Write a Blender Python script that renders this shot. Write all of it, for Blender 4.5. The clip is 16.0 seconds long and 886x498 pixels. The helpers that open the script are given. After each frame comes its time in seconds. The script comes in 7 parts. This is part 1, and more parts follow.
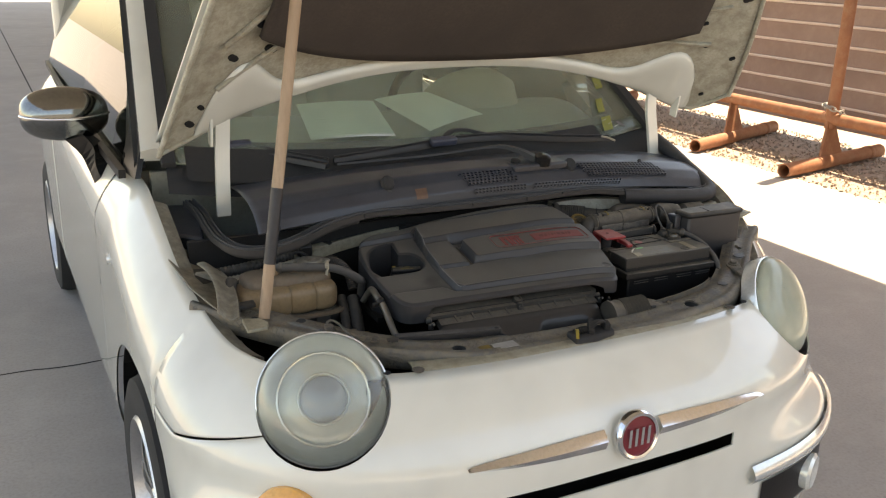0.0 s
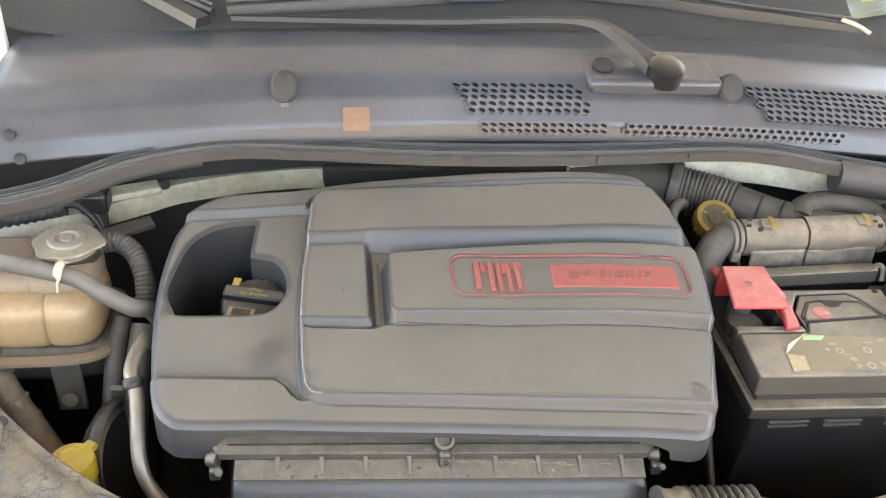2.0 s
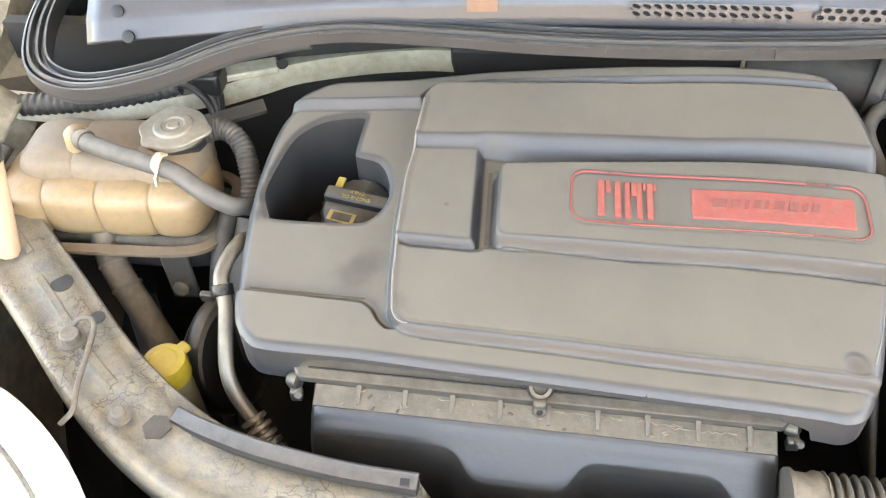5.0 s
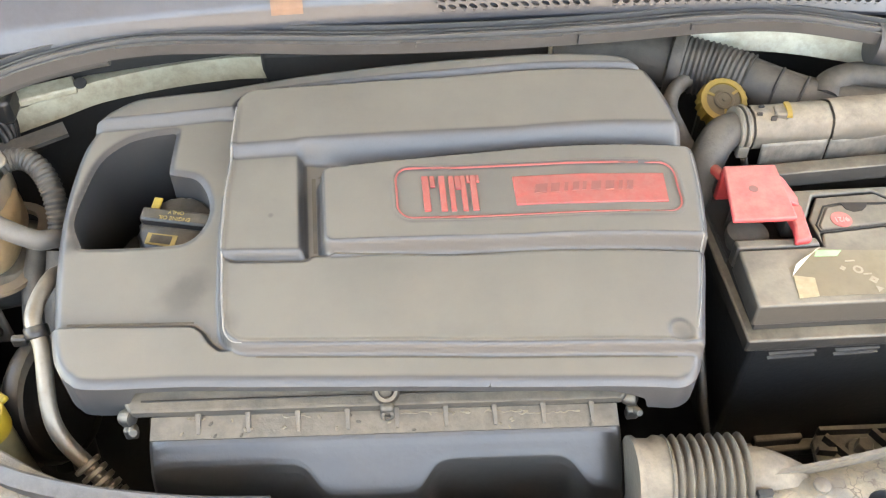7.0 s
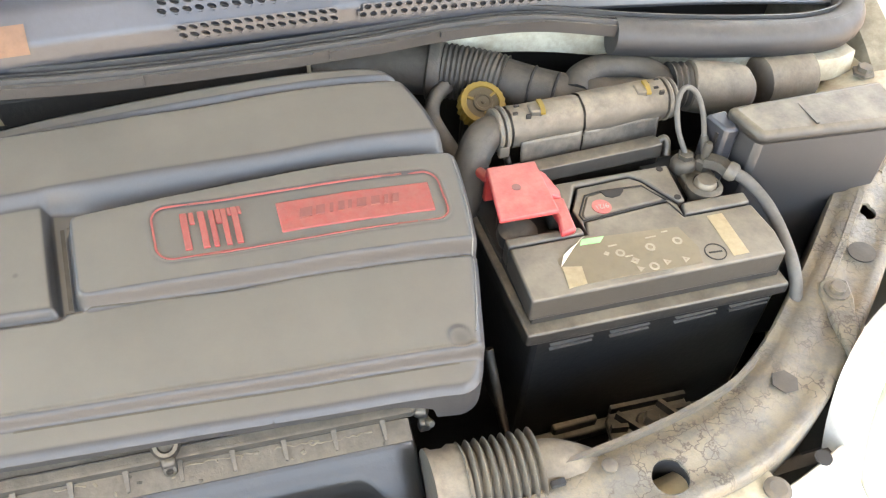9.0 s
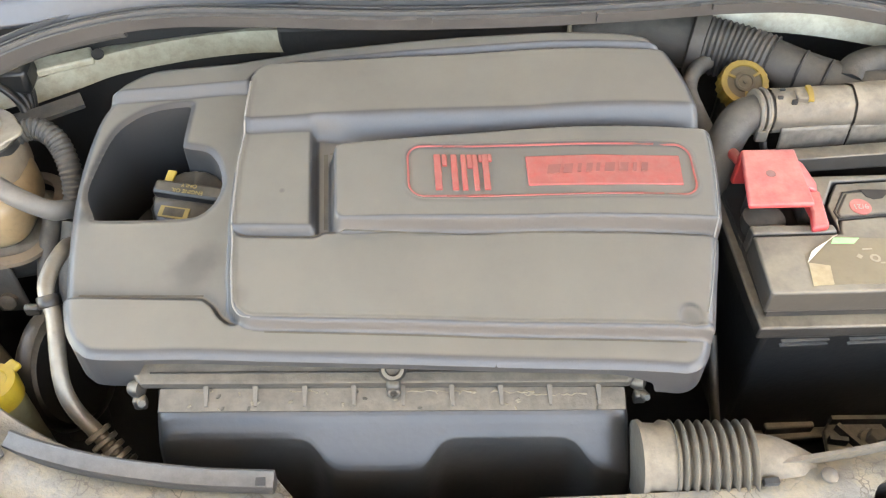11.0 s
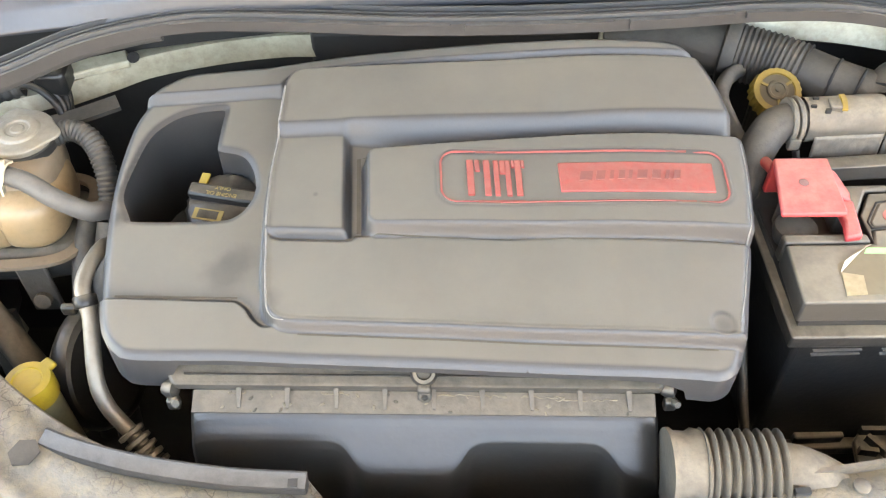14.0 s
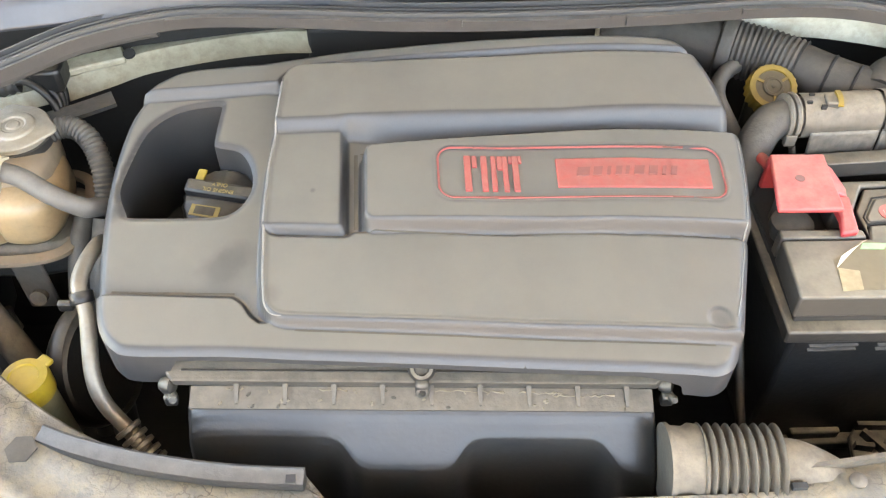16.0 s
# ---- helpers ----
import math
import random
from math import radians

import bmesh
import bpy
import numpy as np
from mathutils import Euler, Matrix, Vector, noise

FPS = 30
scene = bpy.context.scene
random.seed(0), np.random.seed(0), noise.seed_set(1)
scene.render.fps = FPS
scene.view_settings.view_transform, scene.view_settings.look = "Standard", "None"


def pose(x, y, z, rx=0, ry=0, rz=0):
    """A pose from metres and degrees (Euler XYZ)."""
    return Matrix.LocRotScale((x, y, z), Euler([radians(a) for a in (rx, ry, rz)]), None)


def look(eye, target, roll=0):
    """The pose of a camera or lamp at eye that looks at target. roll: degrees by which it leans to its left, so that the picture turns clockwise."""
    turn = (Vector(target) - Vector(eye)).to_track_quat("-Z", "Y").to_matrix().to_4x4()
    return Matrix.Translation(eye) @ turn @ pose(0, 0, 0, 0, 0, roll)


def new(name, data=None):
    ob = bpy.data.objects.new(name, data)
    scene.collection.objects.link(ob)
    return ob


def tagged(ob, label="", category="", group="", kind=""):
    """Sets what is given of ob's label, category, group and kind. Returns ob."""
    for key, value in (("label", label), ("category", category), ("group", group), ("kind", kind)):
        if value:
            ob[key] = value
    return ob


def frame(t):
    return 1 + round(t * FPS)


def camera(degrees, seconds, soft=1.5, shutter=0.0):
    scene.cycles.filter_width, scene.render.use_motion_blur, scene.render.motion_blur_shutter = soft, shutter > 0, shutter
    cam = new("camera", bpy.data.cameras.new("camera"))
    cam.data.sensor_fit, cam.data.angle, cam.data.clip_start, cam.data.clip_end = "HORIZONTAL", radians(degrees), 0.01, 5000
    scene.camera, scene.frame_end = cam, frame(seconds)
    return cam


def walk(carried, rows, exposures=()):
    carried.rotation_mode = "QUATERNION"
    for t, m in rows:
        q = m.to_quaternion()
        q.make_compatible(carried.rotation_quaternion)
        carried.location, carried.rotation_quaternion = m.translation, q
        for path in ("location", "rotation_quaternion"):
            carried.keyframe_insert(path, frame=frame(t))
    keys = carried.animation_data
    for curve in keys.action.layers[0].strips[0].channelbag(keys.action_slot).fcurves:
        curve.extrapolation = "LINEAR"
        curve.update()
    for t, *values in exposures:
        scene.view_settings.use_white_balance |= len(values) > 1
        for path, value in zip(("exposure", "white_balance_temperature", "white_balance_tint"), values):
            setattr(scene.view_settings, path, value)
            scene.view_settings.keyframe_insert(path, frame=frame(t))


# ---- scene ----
cam = camera(52.99, 16.0, soft=1.2)
ROWS = [
    (0, -0.9882, -1.1022, 1.4741, 71.67, -1.57, -27.45),
    (0.5, -0.738, -0.8912, 1.4537, 67.65, -3.36, -21.8),
    (1, -0.4888, -0.6011, 1.437, 64.41, -5.37, -22),
    (1.5, -0.2545, -0.4115, 1.4274, 59.24, -5.68, -11.46),
    (2, -0.1769, -0.223, 1.3998, 54.65, -3.99, -7.08),
    (2.5, -0.1007, -0.0986, 1.3819, 47.38, -1.69, -4.6),
    (3, -0.0717, -0.0802, 1.3798, 43.47, 0.05, -1.06),
    (3.5, -0.0726, -0.0867, 1.3826, 43.47, 0.21, 0.15),
    (4, -0.0843, -0.0987, 1.384, 44.13, 1.24, 3.6),
    (4.2, -0.0853, -0.0981, 1.3917, 43.68, 2.31, 5.73),
    (6.3, -0.0828, -0.0869, 1.3903, 43.24, 0.9, 0.8),
    (6.5, -0.0762, -0.084, 1.3894, 42.97, 0.41, -1.59),
    (7, -0.0737, -0.0848, 1.3877, 43.14, -0.78, -5.86),
    (7.5, -0.0662, -0.0857, 1.3875, 43.41, -1.41, -9.1),
    (8, -0.0418, -0.0824, 1.3875, 43.91, -2.74, -14.75),
    (8.5, -0.0268, -0.0781, 1.3894, 44.2, -3.33, -18.38),
    (9, -0.0245, -0.0782, 1.3869, 44.22, -3.57, -18.7),
    (9.5, -0.0248, -0.0766, 1.3915, 43.69, -2.99, -16.6),
    (10, -0.0462, -0.0845, 1.384, 43.62, -2.06, -10.6),
    (10.2, -0.0556, -0.0856, 1.3859, 42.98, -1.52, -7.66),
    (12.3, -0.0682, -0.0758, 1.387, 41.21, -0.11, -2.66),
    (12.5, -0.0714, -0.0821, 1.3862, 41.67, -0.18, -2.73),
    (13, -0.0719, -0.083, 1.391, 41.48, -0.03, -2.67),
    (13.5, -0.0721, -0.0852, 1.3909, 41.69, 0.02, -2.43),
    (14, -0.0733, -0.0831, 1.3903, 41.82, -0.07, -2.58),
    (14.5, -0.0708, -0.0846, 1.3885, 41.72, -0.04, -2.7),
    (15, -0.071, -0.0831, 1.3917, 41.38, 0.03, -2.66),
    (15.5, -0.0711, -0.0828, 1.3896, 41.54, -0.06, -2.66),
    (16, -0.076, -0.0846, 1.3891, 41.72, -0.31, -2.88),
]

walk(cam, [(t, pose(x, y, z, rx, ry, rz)) for t, x, y, z, rx, ry, rz in ROWS],
     exposures=[(0.0, 1.9, 9600, 13), (0.6, 2.05, 9600, 13), (1.0, 2.55, 9600, 13), (1.5, 3.68, 9700, 13), (2.0, 4.4, 9900, 13), (3.0, 4.79, 9800, 12), (7.0, 4.86, 9800, 12), (8.5, 4.65, 9800, 12), (9.5, 4.64, 9800, 12), (12.5, 4.82, 9800, 12), (16.0, 4.81, 9800, 12)])

# ---- light: open shade under a carport, sun on the yard beyond ----
SUN_EL, SUN_AZ = 68.0, 75.0  # azimuth clockwise from +y
world = bpy.data.worlds.new("sky")
scene.world = world
world.use_nodes = True
sky = world.node_tree.nodes.new("ShaderNodeTexSky")
sky.sky_type = "NISHITA"
sky.sun_disc = False
sky.sun_elevation, sky.sun_rotation = radians(SUN_EL), radians(SUN_AZ)
back = world.node_tree.nodes["Background"]
back.inputs["Strength"].default_value = 0.15
world.node_tree.links.new(sky.outputs[0], back.inputs["Color"])
sun_data = bpy.data.lights.new("sun", "SUN")
sun_data.energy, sun_data.angle, sun_data.color = 4.5, radians(0.5), (1.0, 0.95, 0.88)
sun = new("sun", sun_data)
ce = math.cos(radians(SUN_EL))
sun_dir = Vector((ce * math.sin(radians(SUN_AZ)), ce * math.cos(radians(SUN_AZ)), math.sin(radians(SUN_EL))))
sun.matrix_world = look(sun_dir * 30, (0, 0, 0))


# ---- materials ----
def mat(name, col, col2=None, rough=0.5, metal=0.0, scale=12.0, fine=150.0, bump=0.15, mix=0.5, coat=0.0,
        dust=None, amount=0.0, sharp=0.0, rough2=None, ior=1.5, stretch=None,
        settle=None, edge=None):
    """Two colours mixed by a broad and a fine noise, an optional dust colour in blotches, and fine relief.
    settle: (colour, amount, low, high), dust and painted light on faces that look up; edge: (colour, low, high), wear
    and painted glints along raised edges."""
    m = bpy.data.materials.new(name)
    m.use_nodes = True
    nt = m.node_tree
    b = nt.nodes["Principled BSDF"]
    co = nt.nodes.new("ShaderNodeTexCoord")
    vec = co.outputs["Object"]
    if stretch:
        mp = nt.nodes.new("ShaderNodeMapping")
        mp.inputs["Scale"].default_value = stretch
        nt.links.new(vec, mp.inputs["Vector"])
        vec = mp.outputs[0]

    def noise_node(s, detail=6.0, r=0.6):
        n = nt.nodes.new("ShaderNodeTexNoise")
        n.inputs["Scale"].default_value, n.inputs["Detail"].default_value = s, detail
        n.inputs["Roughness"].default_value = r
        nt.links.new(vec, n.inputs["Vector"])
        return n

    def ramp(sock, lo, hi):
        r = nt.nodes.new("ShaderNodeMapRange")
        r.inputs["From Min"].default_value, r.inputs["From Max"].default_value = lo, hi
        nt.links.new(sock, r.inputs["Value"])
        return r.outputs[0]

    def blend(fac, a, c):
        x = nt.nodes.new("ShaderNodeMix")
        x.data_type = "RGBA"
        nt.links.new(fac, x.inputs[0])
        for sock, v in ((x.inputs[6], a), (x.inputs[7], c)):
            if isinstance(v, tuple):
                sock.default_value = (*v, 1)
            else:
                nt.links.new(v, sock)
        return x.outputs[2]

    broad, grain = noise_node(scale), noise_node(fine, 3.0)
    c2 = col2 or tuple(v * 0.8 for v in col)
    out = blend(ramp(broad.outputs[0], 0.5 - 0.35 * mix, 0.5 + 0.35 * mix), col, c2)
    out = blend(ramp(grain.outputs[0], 0.3, 0.8), out, blend(ramp(grain.outputs[0], 0.0, 1.0), col, tuple(v * 0.75 for v in c2)))
    if dust:
        d = noise_node(scale * 1.7 + 3, 8.0, 0.7)
        fac = nt.nodes.new("ShaderNodeMath")
        fac.operation = "MULTIPLY"
        nt.links.new(ramp(d.outputs[0], 0.62 - 0.5 * amount + 0.5 * sharp * (0.23 + 0.15 * amount), 0.85 - 0.35 * amount - 0.4 * sharp * (0.23 + 0.15 * amount)), fac.inputs[0])
        fac.inputs[1].default_value = min(1.0, amount * 1.2)
        out = blend(fac.outputs[0], out, dust)
    geo = nt.nodes.new("ShaderNodeNewGeometry")

    def times(a, c):
        x = nt.nodes.new("ShaderNodeMath")
        x.operation = "MULTIPLY"
        nt.links.new(a, x.inputs[0])
        if isinstance(c, float):
            x.inputs[1].default_value = c
        else:
            nt.links.new(c, x.inputs[1])
        return x.outputs[0]

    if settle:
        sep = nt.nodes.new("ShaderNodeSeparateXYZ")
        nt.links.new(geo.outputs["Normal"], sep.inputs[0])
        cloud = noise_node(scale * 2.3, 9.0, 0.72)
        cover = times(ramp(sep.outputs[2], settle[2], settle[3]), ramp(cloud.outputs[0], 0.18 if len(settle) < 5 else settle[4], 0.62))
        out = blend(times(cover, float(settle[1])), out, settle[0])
    if edge:
        out = blend(ramp(geo.outputs["Pointiness"], edge[1], edge[2]), out, edge[0])
    nt.links.new(out, b.inputs["Base Color"])
    rr = nt.nodes.new("ShaderNodeMapRange")
    rr.inputs["To Min"].default_value, rr.inputs["To Max"].default_value = rough, rough2 if rough2 is not None else min(1.0, rough * 1.25)
    nt.links.new(broad.outputs[0], rr.inputs["Value"])
    nt.links.new(rr.outputs[0], b.inputs["Roughness"])
    b.inputs["Metallic"].default_value, b.inputs["IOR"].default_value, b.inputs["Coat Weight"].default_value = metal, ior, coat
    b.inputs["Coat Roughness"].default_value = 0.04
    if bump:
        bp = nt.nodes.new("ShaderNodeBump")
        bp.inputs["Strength"].default_value, bp.inputs["Distance"].default_value = bump, 0.002
        nt.links.new(grain.outputs[0], bp.inputs["Height"])
        nt.links.new(bp.outputs[0], b.inputs["Normal"])
    return m


def glass_mat(name, tint, rough=0.0, ior=1.1):
    m = bpy.data.materials.new(name)
    m.use_nodes = True
    b = m.node_tree.nodes["Principled BSDF"]
    b.inputs["Base Color"].default_value = (*tint, 1)
    b.inputs["Roughness"].default_value, b.inputs["IOR"].default_value = rough, ior
    b.inputs["Transmission Weight"].default_value = 1.0
    return m


def hazed_glass(name, tint, ior, film, amount):
    """Clear glass under a thin uneven pale film that paints in haze."""
    m = glass_mat(name, tint, 0.0, ior)
    nt = m.node_tree
    out = next(n for n in nt.nodes if n.type == "OUTPUT_MATERIAL")
    d = nt.nodes.new("ShaderNodeBsdfDiffuse")
    d.inputs["Color"].default_value = (*film, 1)
    co, n = nt.nodes.new("ShaderNodeTexCoord"), nt.nodes.new("ShaderNodeTexNoise")
    n.inputs["Scale"].default_value, n.inputs["Detail"].default_value = 5.0, 6.0
    r = nt.nodes.new("ShaderNodeMapRange")
    r.inputs["From Min"].default_value, r.inputs["From Max"].default_value = 0.3, 0.7
    r.inputs["To Min"].default_value, r.inputs["To Max"].default_value = 0.7 * amount, 1.3 * amount
    mix = nt.nodes.new("ShaderNodeMixShader")
    nt.links.new(co.outputs["Object"], n.inputs["Vector"])
    nt.links.new(n.outputs["Fac"], r.inputs["Value"])
    nt.links.new(r.outputs["Result"], mix.inputs["Fac"])
    nt.links.new(nt.nodes["Principled BSDF"].outputs["BSDF"], mix.inputs[1])
    nt.links.new(d.outputs["BSDF"], mix.inputs[2])
    nt.links.new(mix.outputs["Shader"], out.inputs["Surface"])
    return m


def stains(m, spots, col):
    """Oily smudges with ragged edges at fixed places: (x, y, z, radius, strength)."""
    nt = m.node_tree
    b = nt.nodes["Principled BSDF"]
    co = nt.nodes.new("ShaderNodeTexCoord")
    n = nt.nodes.new("ShaderNodeTexNoise")
    n.inputs["Scale"].default_value, n.inputs["Detail"].default_value = 45.0, 5.0
    nt.links.new(co.outputs["Object"], n.inputs["Vector"])
    for x, y, z, r, k in spots:
        d = nt.nodes.new("ShaderNodeVectorMath")
        d.operation = "DISTANCE"
        nt.links.new(co.outputs["Object"], d.inputs[0])
        d.inputs[1].default_value = (x, y, z)
        a = nt.nodes.new("ShaderNodeMath")
        a.operation = "MULTIPLY_ADD"
        nt.links.new(n.outputs[0], a.inputs[0])
        a.inputs[1].default_value = 1.3 * r
        nt.links.new(d.outputs["Value"], a.inputs[2])
        q = nt.nodes.new("ShaderNodeMapRange")
        q.inputs["From Min"].default_value, q.inputs["From Max"].default_value = 1.6 * r, 0.9 * r
        q.inputs["To Max"].default_value = k
        nt.links.new(a.outputs[0], q.inputs["Value"])
        x2 = nt.nodes.new("ShaderNodeMix")
        x2.data_type = "RGBA"
        nt.links.new(q.outputs[0], x2.inputs[0])
        nt.links.new(b.inputs["Base Color"].links[0].from_socket, x2.inputs[6])
        x2.inputs[7].default_value = (*col, 1)
        nt.links.new(x2.outputs[2], b.inputs["Base Color"])


TAN = (0.34, 0.27, 0.19)
M_PAINT = mat("cream_white_paint", (0.74, 0.74, 0.66), (0.71, 0.71, 0.63), 0.22, scale=2, fine=4, bump=0.0, coat=1.0)
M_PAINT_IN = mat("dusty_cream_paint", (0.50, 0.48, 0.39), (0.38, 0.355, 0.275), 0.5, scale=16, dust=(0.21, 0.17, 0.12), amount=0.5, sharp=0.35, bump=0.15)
# dirty cream paint again, with a darker base for parts inside the bay
M_WING = mat("darker_dirty_cream_paint", (0.30, 0.28, 0.22), (0.20, 0.185, 0.14), 0.55, scale=22, dust=(0.12, 0.10, 0.075), amount=0.6, sharp=0.4, bump=0.25)
# dust thins on tilted faces, which also paints the right end and steps darker
M_COVER = mat("dusty_shaded_grey_plastic", (0.030, 0.031, 0.034), (0.025, 0.0255, 0.027), 0.38, scale=2.2, fine=700, bump=0.04, ior=1.5, settle=((0.137, 0.128, 0.109), 0.84, 0.875, 0.995, -0.35), edge=((0.13, 0.127, 0.12), 0.57, 0.7))

stains(M_COVER, [(-0.226, 0.379, 0.8498, 0.024, 0.5), (-0.213, 0.394, 0.8538, 0.017, 0.45), (0.155, 0.308, 0.8584, 0.01, 0.55), (-0.319, 0.441, 0.8552, 0.015, 0.9), (-0.318, 0.463, 0.8598, 0.014, 0.85), (-0.314, 0.486, 0.8648, 0.008, 0.6), (-0.179, 0.401, 0.8675, 0.007, 0.5), (-0.153, 0.436, 0.8815, 0.003, 0.6), (-0.183, 0.35, 0.8555, 0.01, 0.25)], (0.035, 0.034, 0.034))
# crease colour: dirt and the shade of the creases together
M_CREASE = mat("brown_dirt_and_shade", (0.088, 0.076, 0.058), (0.066, 0.057, 0.045), 0.9, scale=120, bump=0.1)
# cover plastic darkened, with the shade of the filler well in its colour
M_RECESS = mat("shade_darkened_plastic", (0.017, 0.0175, 0.019), (0.012, 0.0125, 0.0135), 0.5, scale=9, fine=500, bump=0.05)
M_DULLRED = mat("dull_dark_red", (0.17, 0.05, 0.043), (0.14, 0.05, 0.043), 0.6, scale=60, bump=0.1)
M_WORN_GLINT = mat("worn_pale_glint", (0.165, 0.16, 0.15), (0.13, 0.127, 0.12), 0.5, scale=60, bump=0.1)
M_LIP = mat("dusty_lip_paint", (0.35, 0.32, 0.235), (0.27, 0.24, 0.17), 0.45, scale=26, bump=0.15, dust=(0.17, 0.135, 0.09), amount=0.45, sharp=0.5)
M_CAPMETAL = mat("bare_cap_metal", (0.30, 0.28, 0.24), (0.22, 0.20, 0.165), 0.48, metal=0.45, scale=45, bump=0.15, dust=(0.2, 0.165, 0.12), amount=0.5)
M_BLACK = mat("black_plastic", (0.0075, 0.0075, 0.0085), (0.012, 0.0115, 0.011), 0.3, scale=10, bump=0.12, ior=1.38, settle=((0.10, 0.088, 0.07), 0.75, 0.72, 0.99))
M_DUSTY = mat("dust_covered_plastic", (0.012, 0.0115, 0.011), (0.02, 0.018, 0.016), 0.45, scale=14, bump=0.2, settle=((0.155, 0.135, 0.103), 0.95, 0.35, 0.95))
# near black: the shade of deep gaps is put into this colour
M_DARK = mat("grimy_shade_black", (0.005, 0.0048, 0.0045), (0.010, 0.009, 0.008), 0.7, scale=9, bump=0.2, settle=((0.03, 0.025, 0.02), 0.6, 0.3, 0.95))
M_SUPPORT = mat("dirt_caked_steel", (0.150, 0.138, 0.112), (0.085, 0.082, 0.076), 0.5, scale=24, bump=0.6, mix=0.7, dust=(0.180, 0.148, 0.102), amount=0.58, sharp=0.6)


def cracks(m, scale, col, width):
    """Thin broken crack lines in a layer of dried dirt."""
    nt = m.node_tree
    b = nt.nodes["Principled BSDF"]
    co = nt.nodes.new("ShaderNodeTexCoord")
    warp = nt.nodes.new("ShaderNodeTexNoise")
    warp.inputs["Scale"].default_value, warp.inputs["Detail"].default_value = scale * 0.9, 4.0
    nt.links.new(co.outputs["Object"], warp.inputs["Vector"])
    mixv = nt.nodes.new("ShaderNodeVectorMath")
    mixv.operation = "MULTIPLY_ADD"
    nt.links.new(warp.outputs["Color"], mixv.inputs[0])
    mixv.inputs[1].default_value = (0.03, 0.03, 0.03)
    nt.links.new(co.outputs["Object"], mixv.inputs[2])
    vor = nt.nodes.new("ShaderNodeTexVoronoi")
    vor.feature = "DISTANCE_TO_EDGE"
    vor.inputs["Scale"].default_value = scale
    nt.links.new(mixv.outputs[0], vor.inputs["Vector"])
    r = nt.nodes.new("ShaderNodeMapRange")
    r.inputs["From Min"].default_value, r.inputs["From Max"].default_value = width, 0.0
    nt.links.new(vor.outputs["Distance"], r.inputs["Value"])
    gate = nt.nodes.new("ShaderNodeMapRange")
    gate.inputs["From Min"].default_value, gate.inputs["From Max"].default_value = 0.45, 0.58
    patch = nt.nodes.new("ShaderNodeTexNoise")
    patch.inputs["Scale"].default_value = scale * 0.3
    nt.links.new(co.outputs["Object"], patch.inputs["Vector"])
    nt.links.new(patch.outputs[0], gate.inputs["Value"])
    f = nt.nodes.new("ShaderNodeMath")
    f.operation = "MULTIPLY"
    nt.links.new(r.outputs[0], f.inputs[0])
    nt.links.new(gate.outputs[0], f.inputs[1])
    x = nt.nodes.new("ShaderNodeMix")
    x.data_type = "RGBA"
    nt.links.new(f.outputs[0], x.inputs[0])
    nt.links.new(b.inputs["Base Color"].links[0].from_socket, x.inputs[6])
    x.inputs[7].default_value = (*col, 1)
    nt.links.new(x.outputs[2], b.inputs["Base Color"])


cracks(M_SUPPORT, 70.0, (0.052, 0.043, 0.033), 0.06)
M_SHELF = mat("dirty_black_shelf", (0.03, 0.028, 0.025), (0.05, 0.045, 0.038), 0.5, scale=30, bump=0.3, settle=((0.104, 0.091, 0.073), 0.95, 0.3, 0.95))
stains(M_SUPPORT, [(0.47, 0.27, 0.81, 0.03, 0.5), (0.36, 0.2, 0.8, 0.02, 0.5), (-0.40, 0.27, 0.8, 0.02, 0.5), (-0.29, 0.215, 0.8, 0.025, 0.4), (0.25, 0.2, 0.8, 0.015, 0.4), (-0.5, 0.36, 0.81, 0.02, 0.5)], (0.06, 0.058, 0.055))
# blue-grey on upward faces paints in the sky reflected by the cowl
M_COWL = mat("faded_black_sky_sheen_plastic", (0.024, 0.0265, 0.033), (0.018, 0.020, 0.0255), 0.3, scale=2.5, bump=0.08, ior=1.5, settle=((0.068, 0.075, 0.090), 0.8, 0.1, 0.9))
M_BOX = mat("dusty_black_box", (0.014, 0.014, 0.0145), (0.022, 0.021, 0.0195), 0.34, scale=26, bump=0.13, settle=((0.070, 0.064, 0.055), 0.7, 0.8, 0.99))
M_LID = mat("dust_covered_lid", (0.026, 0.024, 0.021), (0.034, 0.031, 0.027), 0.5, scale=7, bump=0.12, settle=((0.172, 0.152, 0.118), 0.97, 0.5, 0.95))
M_FOIL = mat("pale_foil_strip", (0.42, 0.36, 0.25), (0.34, 0.28, 0.18), 0.3, metal=0.4, scale=60, bump=0.05, dust=(0.24, 0.19, 0.12), amount=0.45)
M_PALEFOIL = mat("pale_foil", (0.55, 0.52, 0.44), (0.45, 0.42, 0.33), 0.4, metal=0.2, scale=50, bump=0.05)
M_SYMBOL = mat("faded_print", (0.30, 0.265, 0.20), (0.24, 0.21, 0.155), 0.6, scale=80, bump=0.0)
M_SMUDGE = mat("grey_smudge", (0.16, 0.085, 0.075), (0.20, 0.10, 0.09), 0.8, scale=200, bump=0.1)
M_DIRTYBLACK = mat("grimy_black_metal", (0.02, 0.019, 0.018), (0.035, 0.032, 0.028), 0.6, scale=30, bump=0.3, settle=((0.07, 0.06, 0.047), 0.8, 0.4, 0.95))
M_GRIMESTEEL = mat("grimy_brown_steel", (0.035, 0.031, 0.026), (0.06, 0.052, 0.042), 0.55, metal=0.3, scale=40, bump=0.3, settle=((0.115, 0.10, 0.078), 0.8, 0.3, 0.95))
